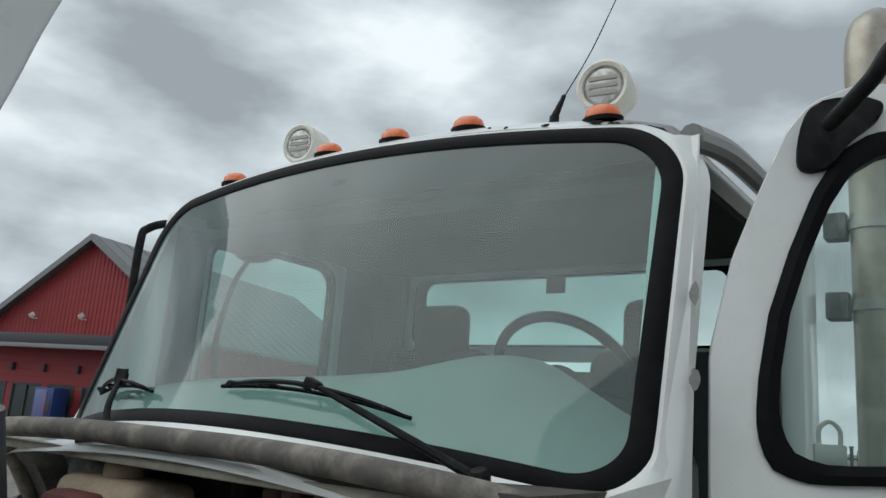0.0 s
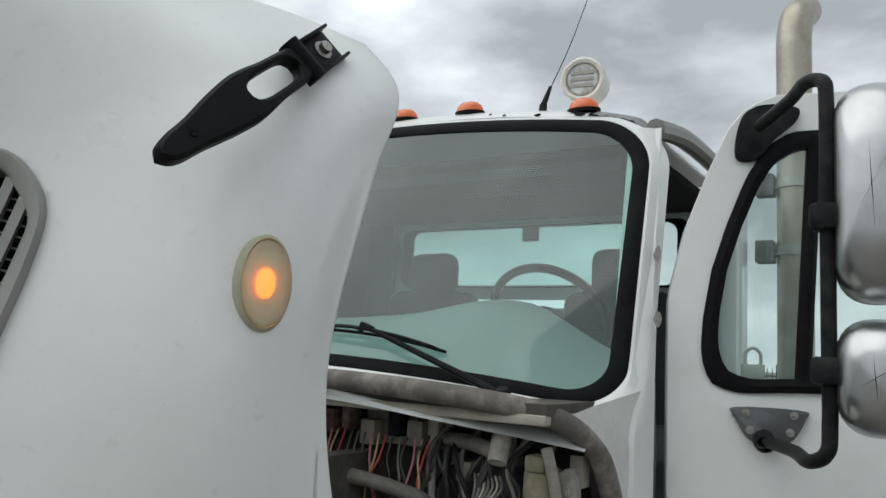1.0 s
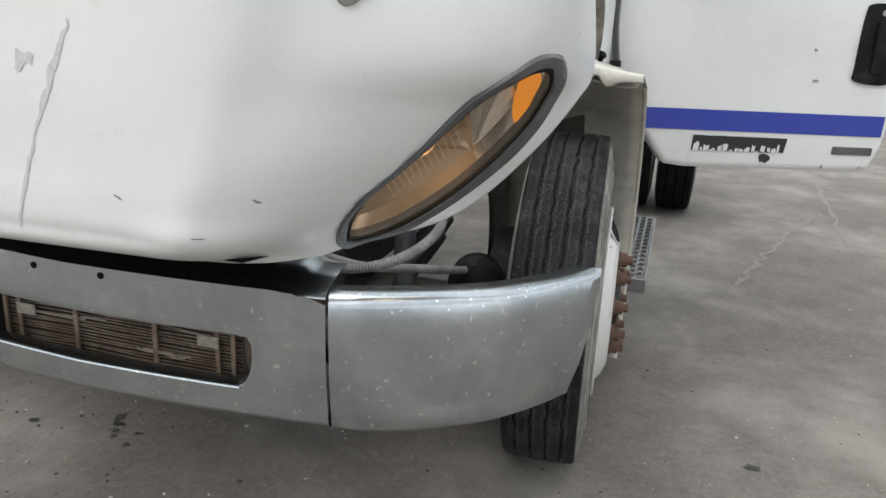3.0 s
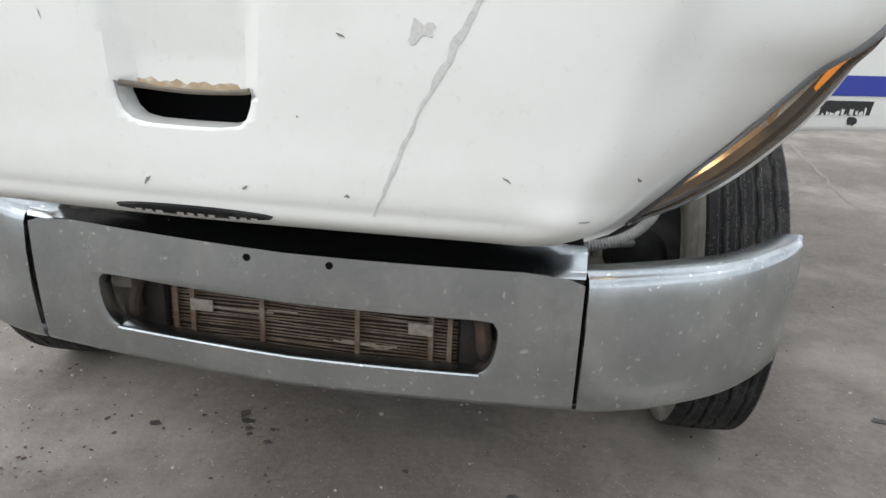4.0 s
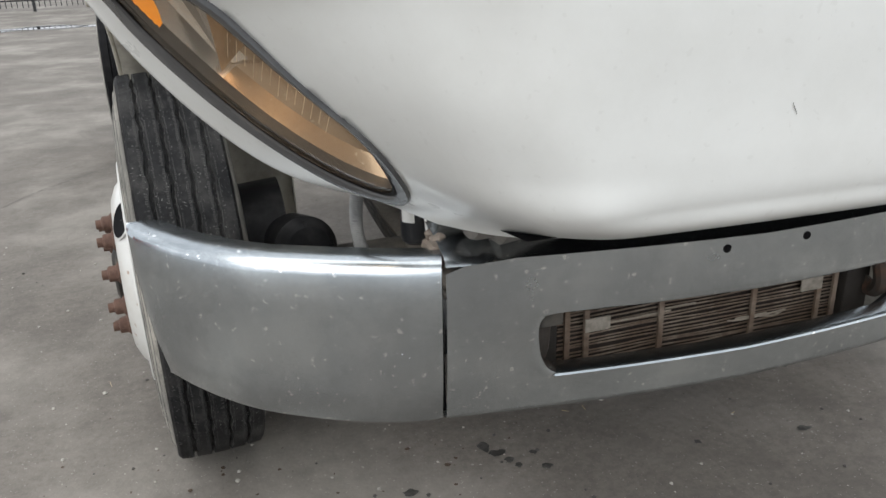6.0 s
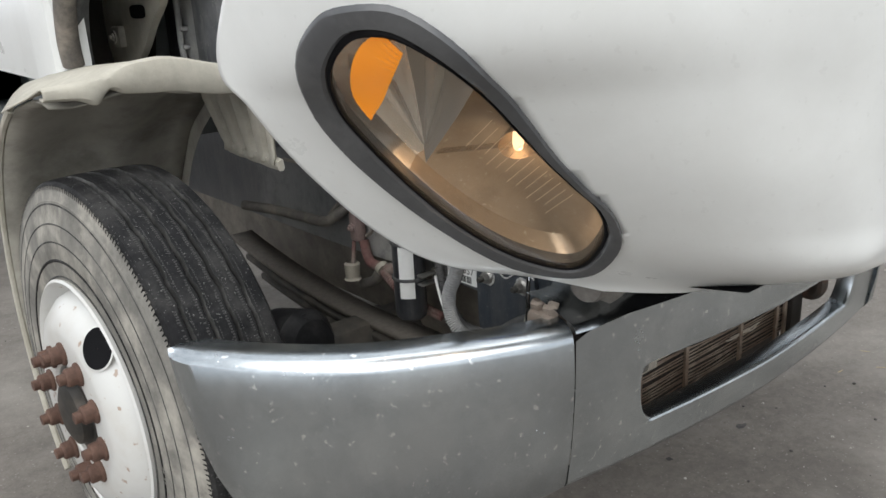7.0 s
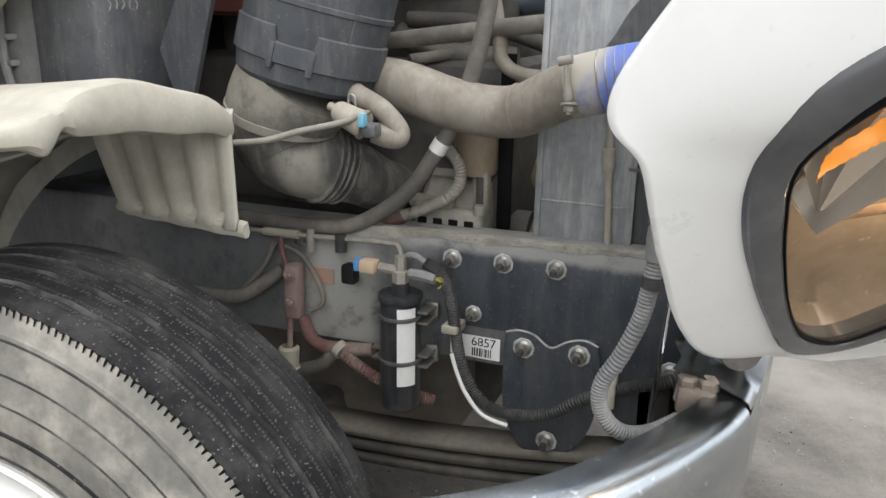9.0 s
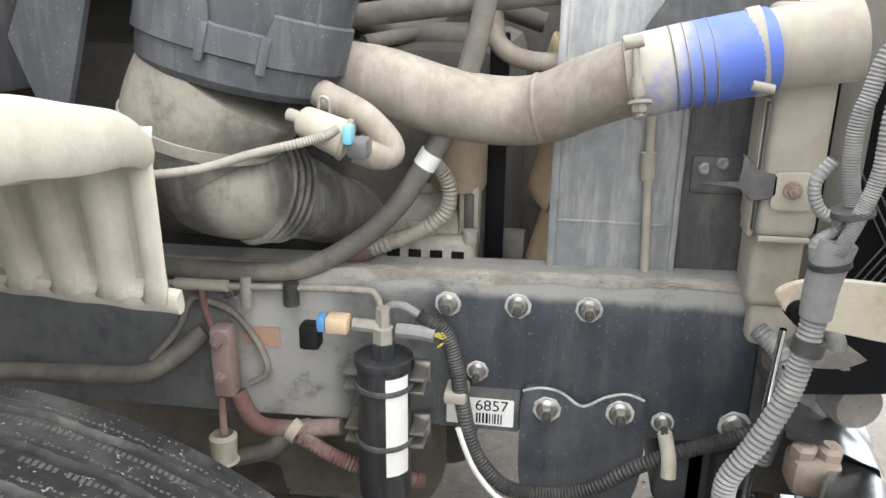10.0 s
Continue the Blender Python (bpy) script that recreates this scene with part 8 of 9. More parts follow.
    part("hinge_plate", bm, material("rust_stained_cream", (0.55, 0.50, 0.40), 0.7, stain=(0.36, 0.16, 0.06), stain_amount=0.9, stain_scale=14, grain=0.2), truck, "cream hinge plate stained with rust")
    part("hinge_sleeve", lathe([(0.001, -0.02), (0.014, -0.02), (0.014, 0.02), (0.001, 0.02)], axis((-0.60, 0.118, 1.0), (-1, 0, 0.1)), 16), DARK, truck)
    part("hood_pivot", lathe([(0.001, -0.09), (0.03, -0.09), (0.034, -0.08), (0.036, -0.05), (0.052, -0.04), (0.054, 0.08), (0.03, 0.10), (0.001, 0.10)], axis((-0.50, 0.045, 0.872), (1, 0.25, 0)), 24), material("dusty_pivot", (0.16, 0.145, 0.13), 0.8, grain=0.4, stain=(0.27, 0.25, 0.22), stain_amount=0.6, stain_scale=14), truck, "dusty hood pivot casting")
    bm = box((-0.655, 0.05, 0.775), (-0.60, 0.11, 0.825), bevel=0.012)
    for y, z in ((0.095, 0.83), (0.065, 0.83)):
        add_lathe(bm, [(0.001, 0), (0.016, 0), (0.016, 0.018), (0.010, 0.022), (0.001, 0.022)], axis((-0.63, y, z - 0.01), (-0.2, 0, 1)), 6)
    part("bumper_mount", bm, BROWN, truck, "brown bumper mount with bolts")
    for sgn in (1, -1):
        part("bumper_stay", box((sgn * 0.62 - 0.05, 0.05, 0.60), (sgn * 0.62 + 0.05, 0.20, 0.65), bevel=0.01), SHROUD_DARK, truck, "dark bumper stay")
    # axle, springs, steering
    bm = box((-0.95, 0.90, 0.40), (0.95, 1.0, 0.50), bevel=0.02)
    part("front_axle", bm, ENGINE, truck, "grimy front axle beam")
    for sgn in (1, -1):
        for k in range(3):
            bm = bmesh.new()
            rows = [[bm.verts.new((sgn * 0.43 + dx, y, 0.60 - 0.03 * k - 0.10 * (1 - ((y - 0.95) / 0.85) ** 2))) for y in [0.15 + 0.1 * k + (1.6 - 0.2 * k) * i / 20 for i in range(21)]] for dx in (-0.04, 0.04)]
            ring_faces(bm, rows, close_u=False)
            ob = part("leaf_spring", bm, material("dusty_leaf", (0.20, 0.18, 0.155), 0.8, 0.2, grain=0.4) if k == 0 else ENGINE, truck, "dusty leaf spring")
            ob.modifiers.new("thickness", "SOLIDIFY").thickness = 0.018
        if sgn > 0:
            hose("shock_absorber", [(sgn * 0.55, 0.80, 0.45), (sgn * 0.52, 0.86, 0.95)], 0.035, BOX_GREY, "dark shock absorber")
        bm = lathe([(0.001, -0.07), (0.07, -0.07), (0.085, -0.05), (0.085, 0.05), (0.06, 0.08), (0.001, 0.09)], axis((sgn * 0.80, 0.74, 0.60), (0.2, -1, 0.2)), 28)
        for k in range(4):
            hex_bolt(bm, axis((sgn * 0.80, 0.74, 0.60), (0.2, -1, 0.2)) @ Vector((0.06 * math.cos(k * 1.57), 0.06 * math.sin(k * 1.57), 0.06)), (0.2, -1, 0.2), 0.010, 0.01)
        part("brake_chamber", bm, BLACK_PLASTIC, truck, "dark brake chamber behind the wheel")
        if sgn > 0:
            hose("brake_pipe", [(sgn * 0.78, 0.66, 0.66), (sgn * 0.70, 0.45, 0.72), (sgn * 0.6, 0.30, 0.76), (sgn * 0.48, 0.25, 0.80)], 0.012, LOOM, "grey brake pipe")
        part("brake_drum", lathe([(0.001, -0.06), (0.20, -0.06), (0.21, 0.06), (0.001, 0.06)], axis((sgn * 0.88, 0.945, 0.521), (1, 0, 0)), 36), BLACK_PLASTIC, truck)
    hose("tie_rod", [(-0.85, 1.12, 0.42), (0.85, 1.12, 0.42)], 0.02, ENGINE)
    # stands for oil pan and gearbox, sized to block daylight under the engine
    part("oil_pan", box((-0.3, 0.6, 0.42), (0.3, 2.6, 0.80), bevel=0.05), material("dusty_oil_pan", (0.15, 0.135, 0.115), 0.85, grain=0.45, grain_scale=16, stain=(0.26, 0.235, 0.20), stain_amount=0.7, stain_scale=7), truck)
    hose("bumper_loom", [(0.5, 0.22, 0.80), (0.62, 0.16, 0.80), (0.74, 0.20, 0.83), (0.80, 0.30, 0.88), (0.78, 0.42, 0.95)], 0.013, LOOM, "grey loom behind the bumper", ribs=0.007)
    part("yellow_cap", lathe([(0.001, 0), (0.04, 0), (0.04, 0.05), (0.001, 0.05)], axis((0.62, 0.70, 0.86), (0, 0, 1)), 20), material("yellow_plastic", (0.5, 0.42, 0.04), 0.5), truck, "yellow filler cap")


build_boxes()


def build_firewall():
    """Bulkhead under the windscreen with its modules and wiring."""
    WALL = material("grimy_bulkhead", (0.06, 0.053, 0.046), 0.85, grain=0.4, grain_scale=12, stain=(0.13, 0.112, 0.093), stain_amount=0.5, stain_scale=5)
    part("bulkhead", box((-0.40, 1.30, 0.95), (0.69, 1.36, 1.64)), WALL, truck, "grimy bulkhead under the windscreen")
    part("bulkhead_side", box((0.69, 1.42, 0.95), (1.0, 1.48, 1.64)), WALL, truck, "grimy bulkhead corner")
    part("bulkhead_side", box((-1.0, 1.80, 0.95), (-0.40, 1.86, 1.64)), WALL, truck, "grimy bulkhead corner")
    part("bulkhead_lip", box((-0.95, 1.02, 1.575), (0.95, 1.06, 1.60), bevel=0.006), DUST, truck, "dusty bulkhead lip")
    part("bulkhead_roof", box((-0.40, 1.03, 1.60), (0.95, 1.34, 1.625)), WALL, truck)
    half = [(0.0, 1.0, 1.648), (0.4, 1.0, 1.645), (0.78, 1.01, 1.625), (0.94, 1.10, 1.59), (1.005, 1.19, 1.52), (1.02, 1.26, 1.42), (1.018, 1.31, 1.32), (1.01, 1.33, 1.25)]
    path = [(-x, y, z) for x, y, z in reversed(half[1:])] + half
    hose("cowl_seal", path, 0.027, RUBBER_DUSTY, "dusty thick rubber cowl seal", seg=14)
    for sgn in (1, -1):
        bm = bmesh.new()
        a = spline([(sgn * x * 0.985, y + 0.02, z - 0.02) for x, y, z in half[3:]], 16)
        rows = [[bm.verts.new(p + Vector((-sgn * dx, dy, 0))) for p in a] for dx, dy in ((0, 0), (0.05, 0.02), (0.07, 0.12))]
        ring_faces(bm, rows, close_u=False)
        part("seal_flange", bm, SHROUD_DARK, truck, "grey flange inside the seal")
        bm = bmesh.new()
        b = spline([(sgn * x, y, z) for x, y, z in [(0.97, 1.12, 1.60)] + half[4:] + [(1.01, 1.335, 1.15)]], 16)
        rows = [[bm.verts.new(Vector((sgn * (abs(p.x) + (1.062 - abs(p.x)) * t), p.y + (1.475 - p.y) * t ** 1.3, p.z + (0.07 if k == 0 else 0) * t))) for k, p in enumerate(b)] for t in (0.0, 0.3, 0.6, 0.85, 1.0)]
        ring_faces(bm, rows, close_u=False)
        part("cowl_side", bm, PAINT_WORN if sgn > 0 else PAINT, truck, "white cowl side, dirty at the seal")
    # driver's side modules
    bm = box((0.63, 1.18, 1.22), (0.80, 1.27, 1.46), bevel=0.012)
    mod = part("control_module", bm, SHROUD_DARK, truck, "grey control module with plugs")
    for k, (x, z) in enumerate(((0.665, 1.43), (0.72, 1.44), (0.665, 1.35), (0.66, 1.27))):
        bm = box((x - 0.022, 1.15, z - 0.025), (x + 0.022, 1.19, z + 0.025), bevel=0.005)
        part("module_plug", bm, DUST if k in (0, 3) else BLACK_PLASTIC, mod)
    for k in range(7):
        x = 0.70 + 0.012 * k
        hose("module_wire", [(x, 1.15, 1.43), (x + 0.02, 1.12, 1.40), (0.71 + 0.004 * k, 1.11, 1.33), (0.70 + 0.008 * k, 1.10, 1.24), (0.66, 1.05, 1.18)], 0.0035, (HOSE, LOOM, DUST)[k % 3])
    bm = box((0.855, 1.10, 1.345), (0.93, 1.20, 1.47), Matrix.Identity(4), 0.02, 3)
    add_box(bm, (0.865, 1.09, 1.46), (0.92, 1.15, 1.50), bevel=0.01)
    part("brake_valve", bm, material("olive_valve", (0.17, 0.155, 0.10), 0.7, grain=0.3, stain=(0.36, 0.33, 0.25), stain_amount=0.5, stain_scale=14), truck, "olive plastic valve")
    bm = plate(outline_of([(0.86, 1.33), (0.90, 1.42), (0.97, 1.47), (0.985, 1.30), (0.95, 1.24), (0.91, 1.255)], 36), 0.03, Matrix.Translation((0, 1.17, 0)) @ Matrix.Rotation(radians(90), 4, "X") , 0.008)
    hex_bolt(bm, (0.96, 1.14, 1.42), (0, -1, 0), 0.011, 0.008)
    hex_bolt(bm, (0.955, 1.14, 1.36), (0, -1, 0), 0.011, 0.008)
    part("hinge_casting", bm, material("dirty_casting", (0.30, 0.285, 0.25), 0.75, grain=0.4, grain_scale=30, stain=(0.13, 0.12, 0.10), stain_amount=0.8, stain_scale=22, bump=0.4), truck, "pale dirty hinge casting")
    hose("strut_tube", [(0.93, 1.08, 1.52), (0.94, 1.10, 1.45), (0.945, 1.12, 1.38)], 0.014, CAST)
    hose("cross_pipe", [(0.55, 1.20, 1.50), (0.68, 1.14, 1.508), (0.80, 1.09, 1.495)], 0.02, HOSE, "dark pipe along the bulkhead")
    hose("pipe_knuckle", [(0.80, 1.10, 1.535), (0.805, 1.07, 1.475)], 0.024, CAST)
    # connectors and looms crowding the driver's corner
    crowd = random.Random(23)
    for k in range(34):
        x, z = 0.56 + 0.40 * crowd.random(), 1.19 + 0.36 * crowd.random()
        w, h, y = 0.010 + 0.022 * crowd.random(), 0.010 + 0.03 * crowd.random(), 1.17 + 0.08 * crowd.random()
        bm = box((x - w, y, z - h), (x + w, y + 0.05, z + h), bevel=0.004)
        part("connector", bm, (BLACK_PLASTIC, SHROUD_DARK, BLACK_PLASTIC, DUST, HOSE, CAST)[k % 6], truck, "dusty connector on the bulkhead")
    for k in range(20):
        x, z = 0.56 + 0.36 * crowd.random(), 1.50 + 0.06 * crowd.random()
        pts = [(x, 1.19, z)]
        for q in range(4):
            x, z = x + crowd.uniform(-0.05, 0.05), z - crowd.uniform(0.04, 0.09)
            pts.append((x, 1.11 + 0.06 * crowd.random(), z))
        hose("bulkhead_wire", pts, 0.003 + 0.005 * crowd.random(), (HOSE, LOOM_BLACK, LOOM_BLACK, BLACK_PLASTIC, LOOM_BLACK, HOSE)[k % 6], ribs=0.0)
    hose("rubber_stop", [(1.03, 1.36, 1.20), (1.035, 1.35, 1.245), (1.05, 1.34, 1.262)], 0.016, RUBBER, "black rubber stop")
    # relay row and wires
    for k, (x, z, w, mat) in enumerate(((0.10, 1.53, 0.05, BLACK_PLASTIC), (0.20, 1.52, 0.035, RED_RUB), (0.26, 1.535, 0.03, RED_RUB), (0.34, 1.50, 0.05, DUST), (0.43, 1.53, 0.04, BLACK_PLASTIC), (0.50, 1.51, 0.05, CAST), (0.56, 1.52, 0.035, DUST))):
        bm = box((x - w / 2, 1.16, z - 0.035), (x + w / 2, 1.22, z + 0.035), bevel=0.006)
        part("relay", bm, mat, truck, "dusty relay on the bulkhead")
    part("relay_bracket", box((0.30, 1.21, 1.47), (0.60, 1.225, 1.58), bevel=0.004), CAST, truck, "pale relay bracket")
    cols = [material("pink_wire", (0.45, 0.16, 0.2), 0.5), material("tan_wire", (0.4, 0.3, 0.15), 0.5), material("red_wire", (0.4, 0.05, 0.04), 0.5), LOOM_BLACK, HOSE, LOOM_BLACK]
    rnd = random.Random(11)
    for k in range(22):
        x = 0.08 + 0.024 * k
        hose("bulkhead_wire", [(x, 1.15, 1.50), (x + 0.01 * rnd.uniform(-1, 1), 1.13, 1.44), (x + 0.03 * rnd.uniform(-1, 1), 1.12, 1.37), (x + 0.06 * rnd.uniform(-1, 1), 1.14, 1.28)], 0.003, cols[k % 6])
    hose("bulkhead_loom", [(0.0, 1.10, 1.42), (0.2, 1.08, 1.40), (0.42, 1.08, 1.385), (0.55, 1.10, 1.36), (0.60, 1.13, 1.33)], 0.02, HOSE, "thick taped loom")
    hose("bulkhead_loom", [(0.575, 1.15, 1.47), (0.585, 1.13, 1.40), (0.60, 1.12, 1.30), (0.62, 1.12, 1.20)], 0.010, LOOM, ribs=0.006)
    hose("bulkhead_loom", [(0.42, 1.06, 1.22), (0.55, 1.05, 1.21), (0.70, 1.03, 1.215)], 0.014, HOSE)
    hose("bulkhead_loom", [(0.5, 1.0, 1.12), (0.6, 1.02, 1.17), (0.68, 1.05, 1.25), (0.70, 1.10, 1.31)], 0.016, HOSE)
    hose("bulkhead_loom", [(0.74, 1.05, 1.25), (0.80, 1.02, 1.245), (0.85, 1.0, 1.23), (0.87, 0.98, 1.19)], 0.014, HOSE)
    part("fuse_box", box((0.70, 0.98, 1.17), (0.86, 1.10, 1.235), bevel=0.01), SHROUD_DARK, truck, "dark grey fuse box")
    for k in range(4):
        hose("red_cable", [(0.60 + 0.02 * k, 0.95, 1.155 + 0.006 * k), (0.68, 0.93, 1.175 + 0.008 * k), (0.76 + 0.01 * k, 0.94, 1.185), (0.80, 0.97, 1.18)], 0.008, RED_RUB if k else BROWN, "dusty red battery cable")
    for k in range(5):
        hose("loose_cable", [(0.52 + 0.015 * k, 0.98, 1.15), (0.58, 0.95, 1.18 + 0.012 * k), (0.64 + 0.01 * k, 0.97, 1.20), (0.68, 1.02, 1.19 + 0.01 * k)], 0.0055, (LOOM, HOSE, material("teal_wire", (0.05, 0.14, 0.14), 0.5), HOSE, DUST)[k])
    rnd = random.Random(5)
    for k in range(9):
        x, y = 0.86 + 0.13 * rnd.random(), 0.93 + 0.3 * rnd.random()
        bm = bmesh.new()
        bmesh.ops.create_icosphere(bm, subdivisions=2, radius=0.022 + 0.012 * rnd.random())
        for v in bm.verts:
            v.co = Vector((v.co.x, v.co.y, v.co.z * 0.5)) * (1 + 0.3 * noise.noise(v.co * 30)) + Vector((x, y, 1.235))
        part("mud_lump", bm, LINER, truck, "pale lump of dried mud")
    hose("reservoir_hose", [(-0.5, 1.15, 1.55), (-0.3, 1.12, 1.52), (-0.1, 1.12, 1.50), (0.1, 1.14, 1.47)], 0.02, HOSE)
    bm = box((-0.46, 1.02, 1.41), (-0.10, 1.22, 1.535), bevel=0.04, seg=3)
    add_lathe(bm, [(0.05, 0), (0.05, 0.03), (0.045, 0.04), (0.001, 0.04)], axis((-0.30, 1.12, 1.53), (0, 0, 1)), 24)
    part("surge_tank", bm, material("tan_dusty_tank", (0.50, 0.40, 0.29), 0.75, grain=0.3, stain=(0.22, 0.16, 0.11), stain_amount=0.6, stain_scale=5), truck, "dusty tan coolant surge tank")


build_firewall()


# ---- steps, rear wheels and chassis behind the cab ----
TREAD = material("step_aluminium", (0.27, 0.275, 0.275), 0.42, 0.8, grain=0.35, grain_scale=30, stain=(0.18, 0.175, 0.165), stain_amount=0.6, stain_scale=14)
CHALK = material("flaked_white_paint", (0.78, 0.78, 0.75), 0.7, grain=0.1)


def perforated(bm, x0, x1, y0, y1, z, pitch=0.034, hole=0.0115):
    """A tread plate with staggered diamond holes and a turned-down rim."""
    nx, ny = max(2, round((x1 - x0) / pitch)), round((y1 - y0) / pitch)
    px, py = (x1 - x0) / nx, (y1 - y0) / ny
    cache = {}

    def vert(x, y, zz):
        key = (round(x, 4), round(y, 4), zz)
        if key not in cache:
            cache[key] = bm.verts.new((x, y, zz))
        return cache[key]
    for i in range(nx):
        for j in range(ny):
            xa, ya = x0 + i * px, y0 + j * py
            cx, cy = xa + px / 2, ya + py / 2
            out = [vert(xa, ya, z), vert(xa + px, ya, z), vert(xa + px, ya + py, z), vert(xa, ya + py, z)]
            hs = hole if (i + j) % 2 else hole * 0.75
            up = z + (0.004 if (i + j) % 2 else 0.0)
            ring = [vert(cx - hs, cy - hs * 1.25, up), vert(cx + hs, cy - hs * 1.25, up), vert(cx + hs, cy + hs * 1.25, up), vert(cx - hs, cy + hs * 1.25, up)]
            low = [vert(v.co.x, v.co.y, z - 0.004) for v in ring]
            for k in range(4):
                bm.faces.new((out[k], out[(k + 1) % 4], ring[(k + 1) % 4], ring[k]))
                bm.faces.new((ring[k], ring[(k + 1) % 4], low[(k + 1) % 4], low[k]))
    for lo, hi in (((x1, y0, z - 0.055), (x1 + 0.012, y1, z + 0.004)), ((x0 - 0.012, y0, z - 0.055), (x0, y1, z + 0.004)), ((x0 - 0.012, y1, z - 0.055), (x1 + 0.012, y1 + 0.012, z + 0.004)),
                   ((x0 - 0.012, y0 - 0.012, z - 0.055), (x1 + 0.012, y0, z + 0.004))):
        add_box(bm, lo, hi, bevel=0.003, seg=1)
    return bm


def build_steps():
    low = part("step", perforated(bmesh.new(), 0.97, 1.27, 1.70, 2.74, 0.36), TREAD, truck, "perforated aluminium step with flaked white paint", smooth=False)
    part("step", perforated(bmesh.new(), 0.93, 1.125, 1.70, 2.80, 0.68), TREAD, truck, "perforated aluminium upper step", smooth=False)
    for y in (1.72, 2.2, 2.7):
        bm = box((0.945, y - 0.02, 0.31), (0.965, y + 0.02, 0.64), bevel=0.004)
        add_box(bm, (0.46, y - 0.025, 0.70), (0.95, y + 0.025, 0.76), bevel=0.006)
        add_box(bm, (0.93, y - 0.025, 0.62), (0.965, y + 0.025, 0.76), bevel=0.006)
        part("step_bracket", bm, STEEL, truck)
    part("step_back_panel", box((0.905, 1.72, 0.30), (0.925, 2.72, 0.66), bevel=0.004), material("dull_panel", (0.30, 0.30, 0.285), 0.6, 0.4, grain=0.3, stain=(0.2, 0.18, 0.15), stain_amount=0.5, stain_scale=6), truck, "dull grey panel behind the steps")
    rnd = random.Random(5)
    for k in range(16):
        x, y = 1.02 + rnd.random() * 0.14, 2.05 + rnd.random() * 0.6
        w, h = 0.006 + 0.014 * rnd.random(), 0.012 + 0.03 * rnd.random()
        out = [(x + w * math.cos(a) * rnd.uniform(0.5, 1), y + h * math.sin(a) * rnd.uniform(0.5, 1)) for a in (i * math.pi / 4 for i in range(8))]
        part("paint_flake", plate(out, 0.002, Matrix.Translation((0, 0, 0.3645))), CHALK, low, smooth=False)


build_steps()


def build_rear_wheel(side, x, outer):
    c = Vector((side * x, 4.64, 0.533))
    turn = Matrix.Translation(c) @ Matrix(((0, 0, side), (1, 0, 0), (0, side, 0))).to_4x4()
    prof = [(0.27, 0.12), (0.292, 0.125), (0.302, 0.112), (0.296, 0.10), (0.284, 0.06), (0.275, 0.0), (0.20, -0.03), (0.11, -0.03), (0.105, 0.02), (0.001, 0.03)]
    wheel = part("rear_wheel", lathe(prof, turn, 48), RIM, truck, "dirty white dual rear wheel" if outer else "inner dual rear wheel")
    R = 0.533
    half = [(R - 0.235, 0.118), (R - 0.225, 0.128), (R - 0.16, 0.135), (R - 0.10, 0.133), (R - 0.05, 0.122), (R - 0.015, 0.115), (R - 0.003, 0.105)]
    tread = []
    for gx in (0.065, 0.0, -0.065):
        tread += [(R, gx + 0.006), (R - 0.013, gx + 0.004), (R - 0.013, gx - 0.004), (R, gx - 0.006)]
    n0 = len(half)
    bm = lathe(half + tread + [(r, -h) for r, h in reversed(half)], turn, 120, wobble=lambda i, j: (-0.01 if j in (n0 - 2, n0 - 1) and i % 3 == 0 else 0, 0))
    for f in bm.faces:
        q = turn.inverted() @ f.calc_center_median()
        if math.hypot(q.x, q.y) < R - 0.06:
            f.material_index = 1
    part("tyre", bm, [RUBBER, TYRE_SIDE], wheel, "black dual rear tyre")


for s in (1, -1):
    build_rear_wheel(s, 1.065, False)
    build_rear_wheel(s, 1.365, True)
part("rear_axle", tube([(-1.2, 4.64, 0.533), (-0.4, 4.64, 0.533), (0.0, 4.64, 0.54), (0.4, 4.64, 0.533), (1.2, 4.64, 0.533)], 0.07, 16), ENGINE, truck)
part("differential", lathe([(0.001, -0.2), (0.1, -0.19), (0.2, -0.08), (0.22, 0.0), (0.2, 0.08), (0.1, 0.16), (0.001, 0.18)], axis((0, 4.64, 0.54), (0, 1, 0)), 28), ENGINE, truck)
for s in (1, -1):
    for k in range(4):
        y = 0.75 - 0.12 * k
        part("rear_leaf_spring", tube([(s * 0.5, 4.64 - y, 0.66 + 0.012 * k), (s * 0.5, 4.64, 0.60 + 0.016 * k), (s * 0.5, 4.64 + y, 0.66 + 0.012 * k)], 0.014, 6, 14), ENGINE, truck)


# ---- scratches and scuffs on hood, bumper and cowl ----
SCUFF = material("grey_scuff", (0.56, 0.56, 0.55), 0.55, grain=0.4, grain_scale=120, stain=(0.62, 0.62, 0.6), stain_amount=0.8, stain_scale=70)
SCRATCH = material("dark_scratch", (0.20, 0.195, 0.18), 0.6, grain=0.3)


def skin_mark(name, a, b, width, mat, normal, seed=1, n=12, label=""):
    """A thin ragged mark lying on the hood between two places."""
    rnd = random.Random(seed)
    a, b, nv = Vector(a), Vector(b), Vector(normal)
    across = (b - a).normalized().cross(nv).normalized()
    bm = bmesh.new()
    rows = []
    for k in range(n):
        t = k / (n - 1)
        p = a.lerp(b, t) + across * rnd.uniform(-0.25, 0.25) * width
        w = width * (0.25 + 0.75 * math.sin(math.pi * min(0.97, max(0.03, t)))) * rnd.uniform(0.6, 1)
        rows.append([bm.verts.new(on_skin(p + across * w * o, nv, 0.0012)) for o in (-0.5, 0.5)])
    for r0, r1 in zip(rows, rows[1:]):
        bm.faces.new((r0[0], r0[1], r1[1], r1[0]))
    return part(name, bm, mat, hood, label)


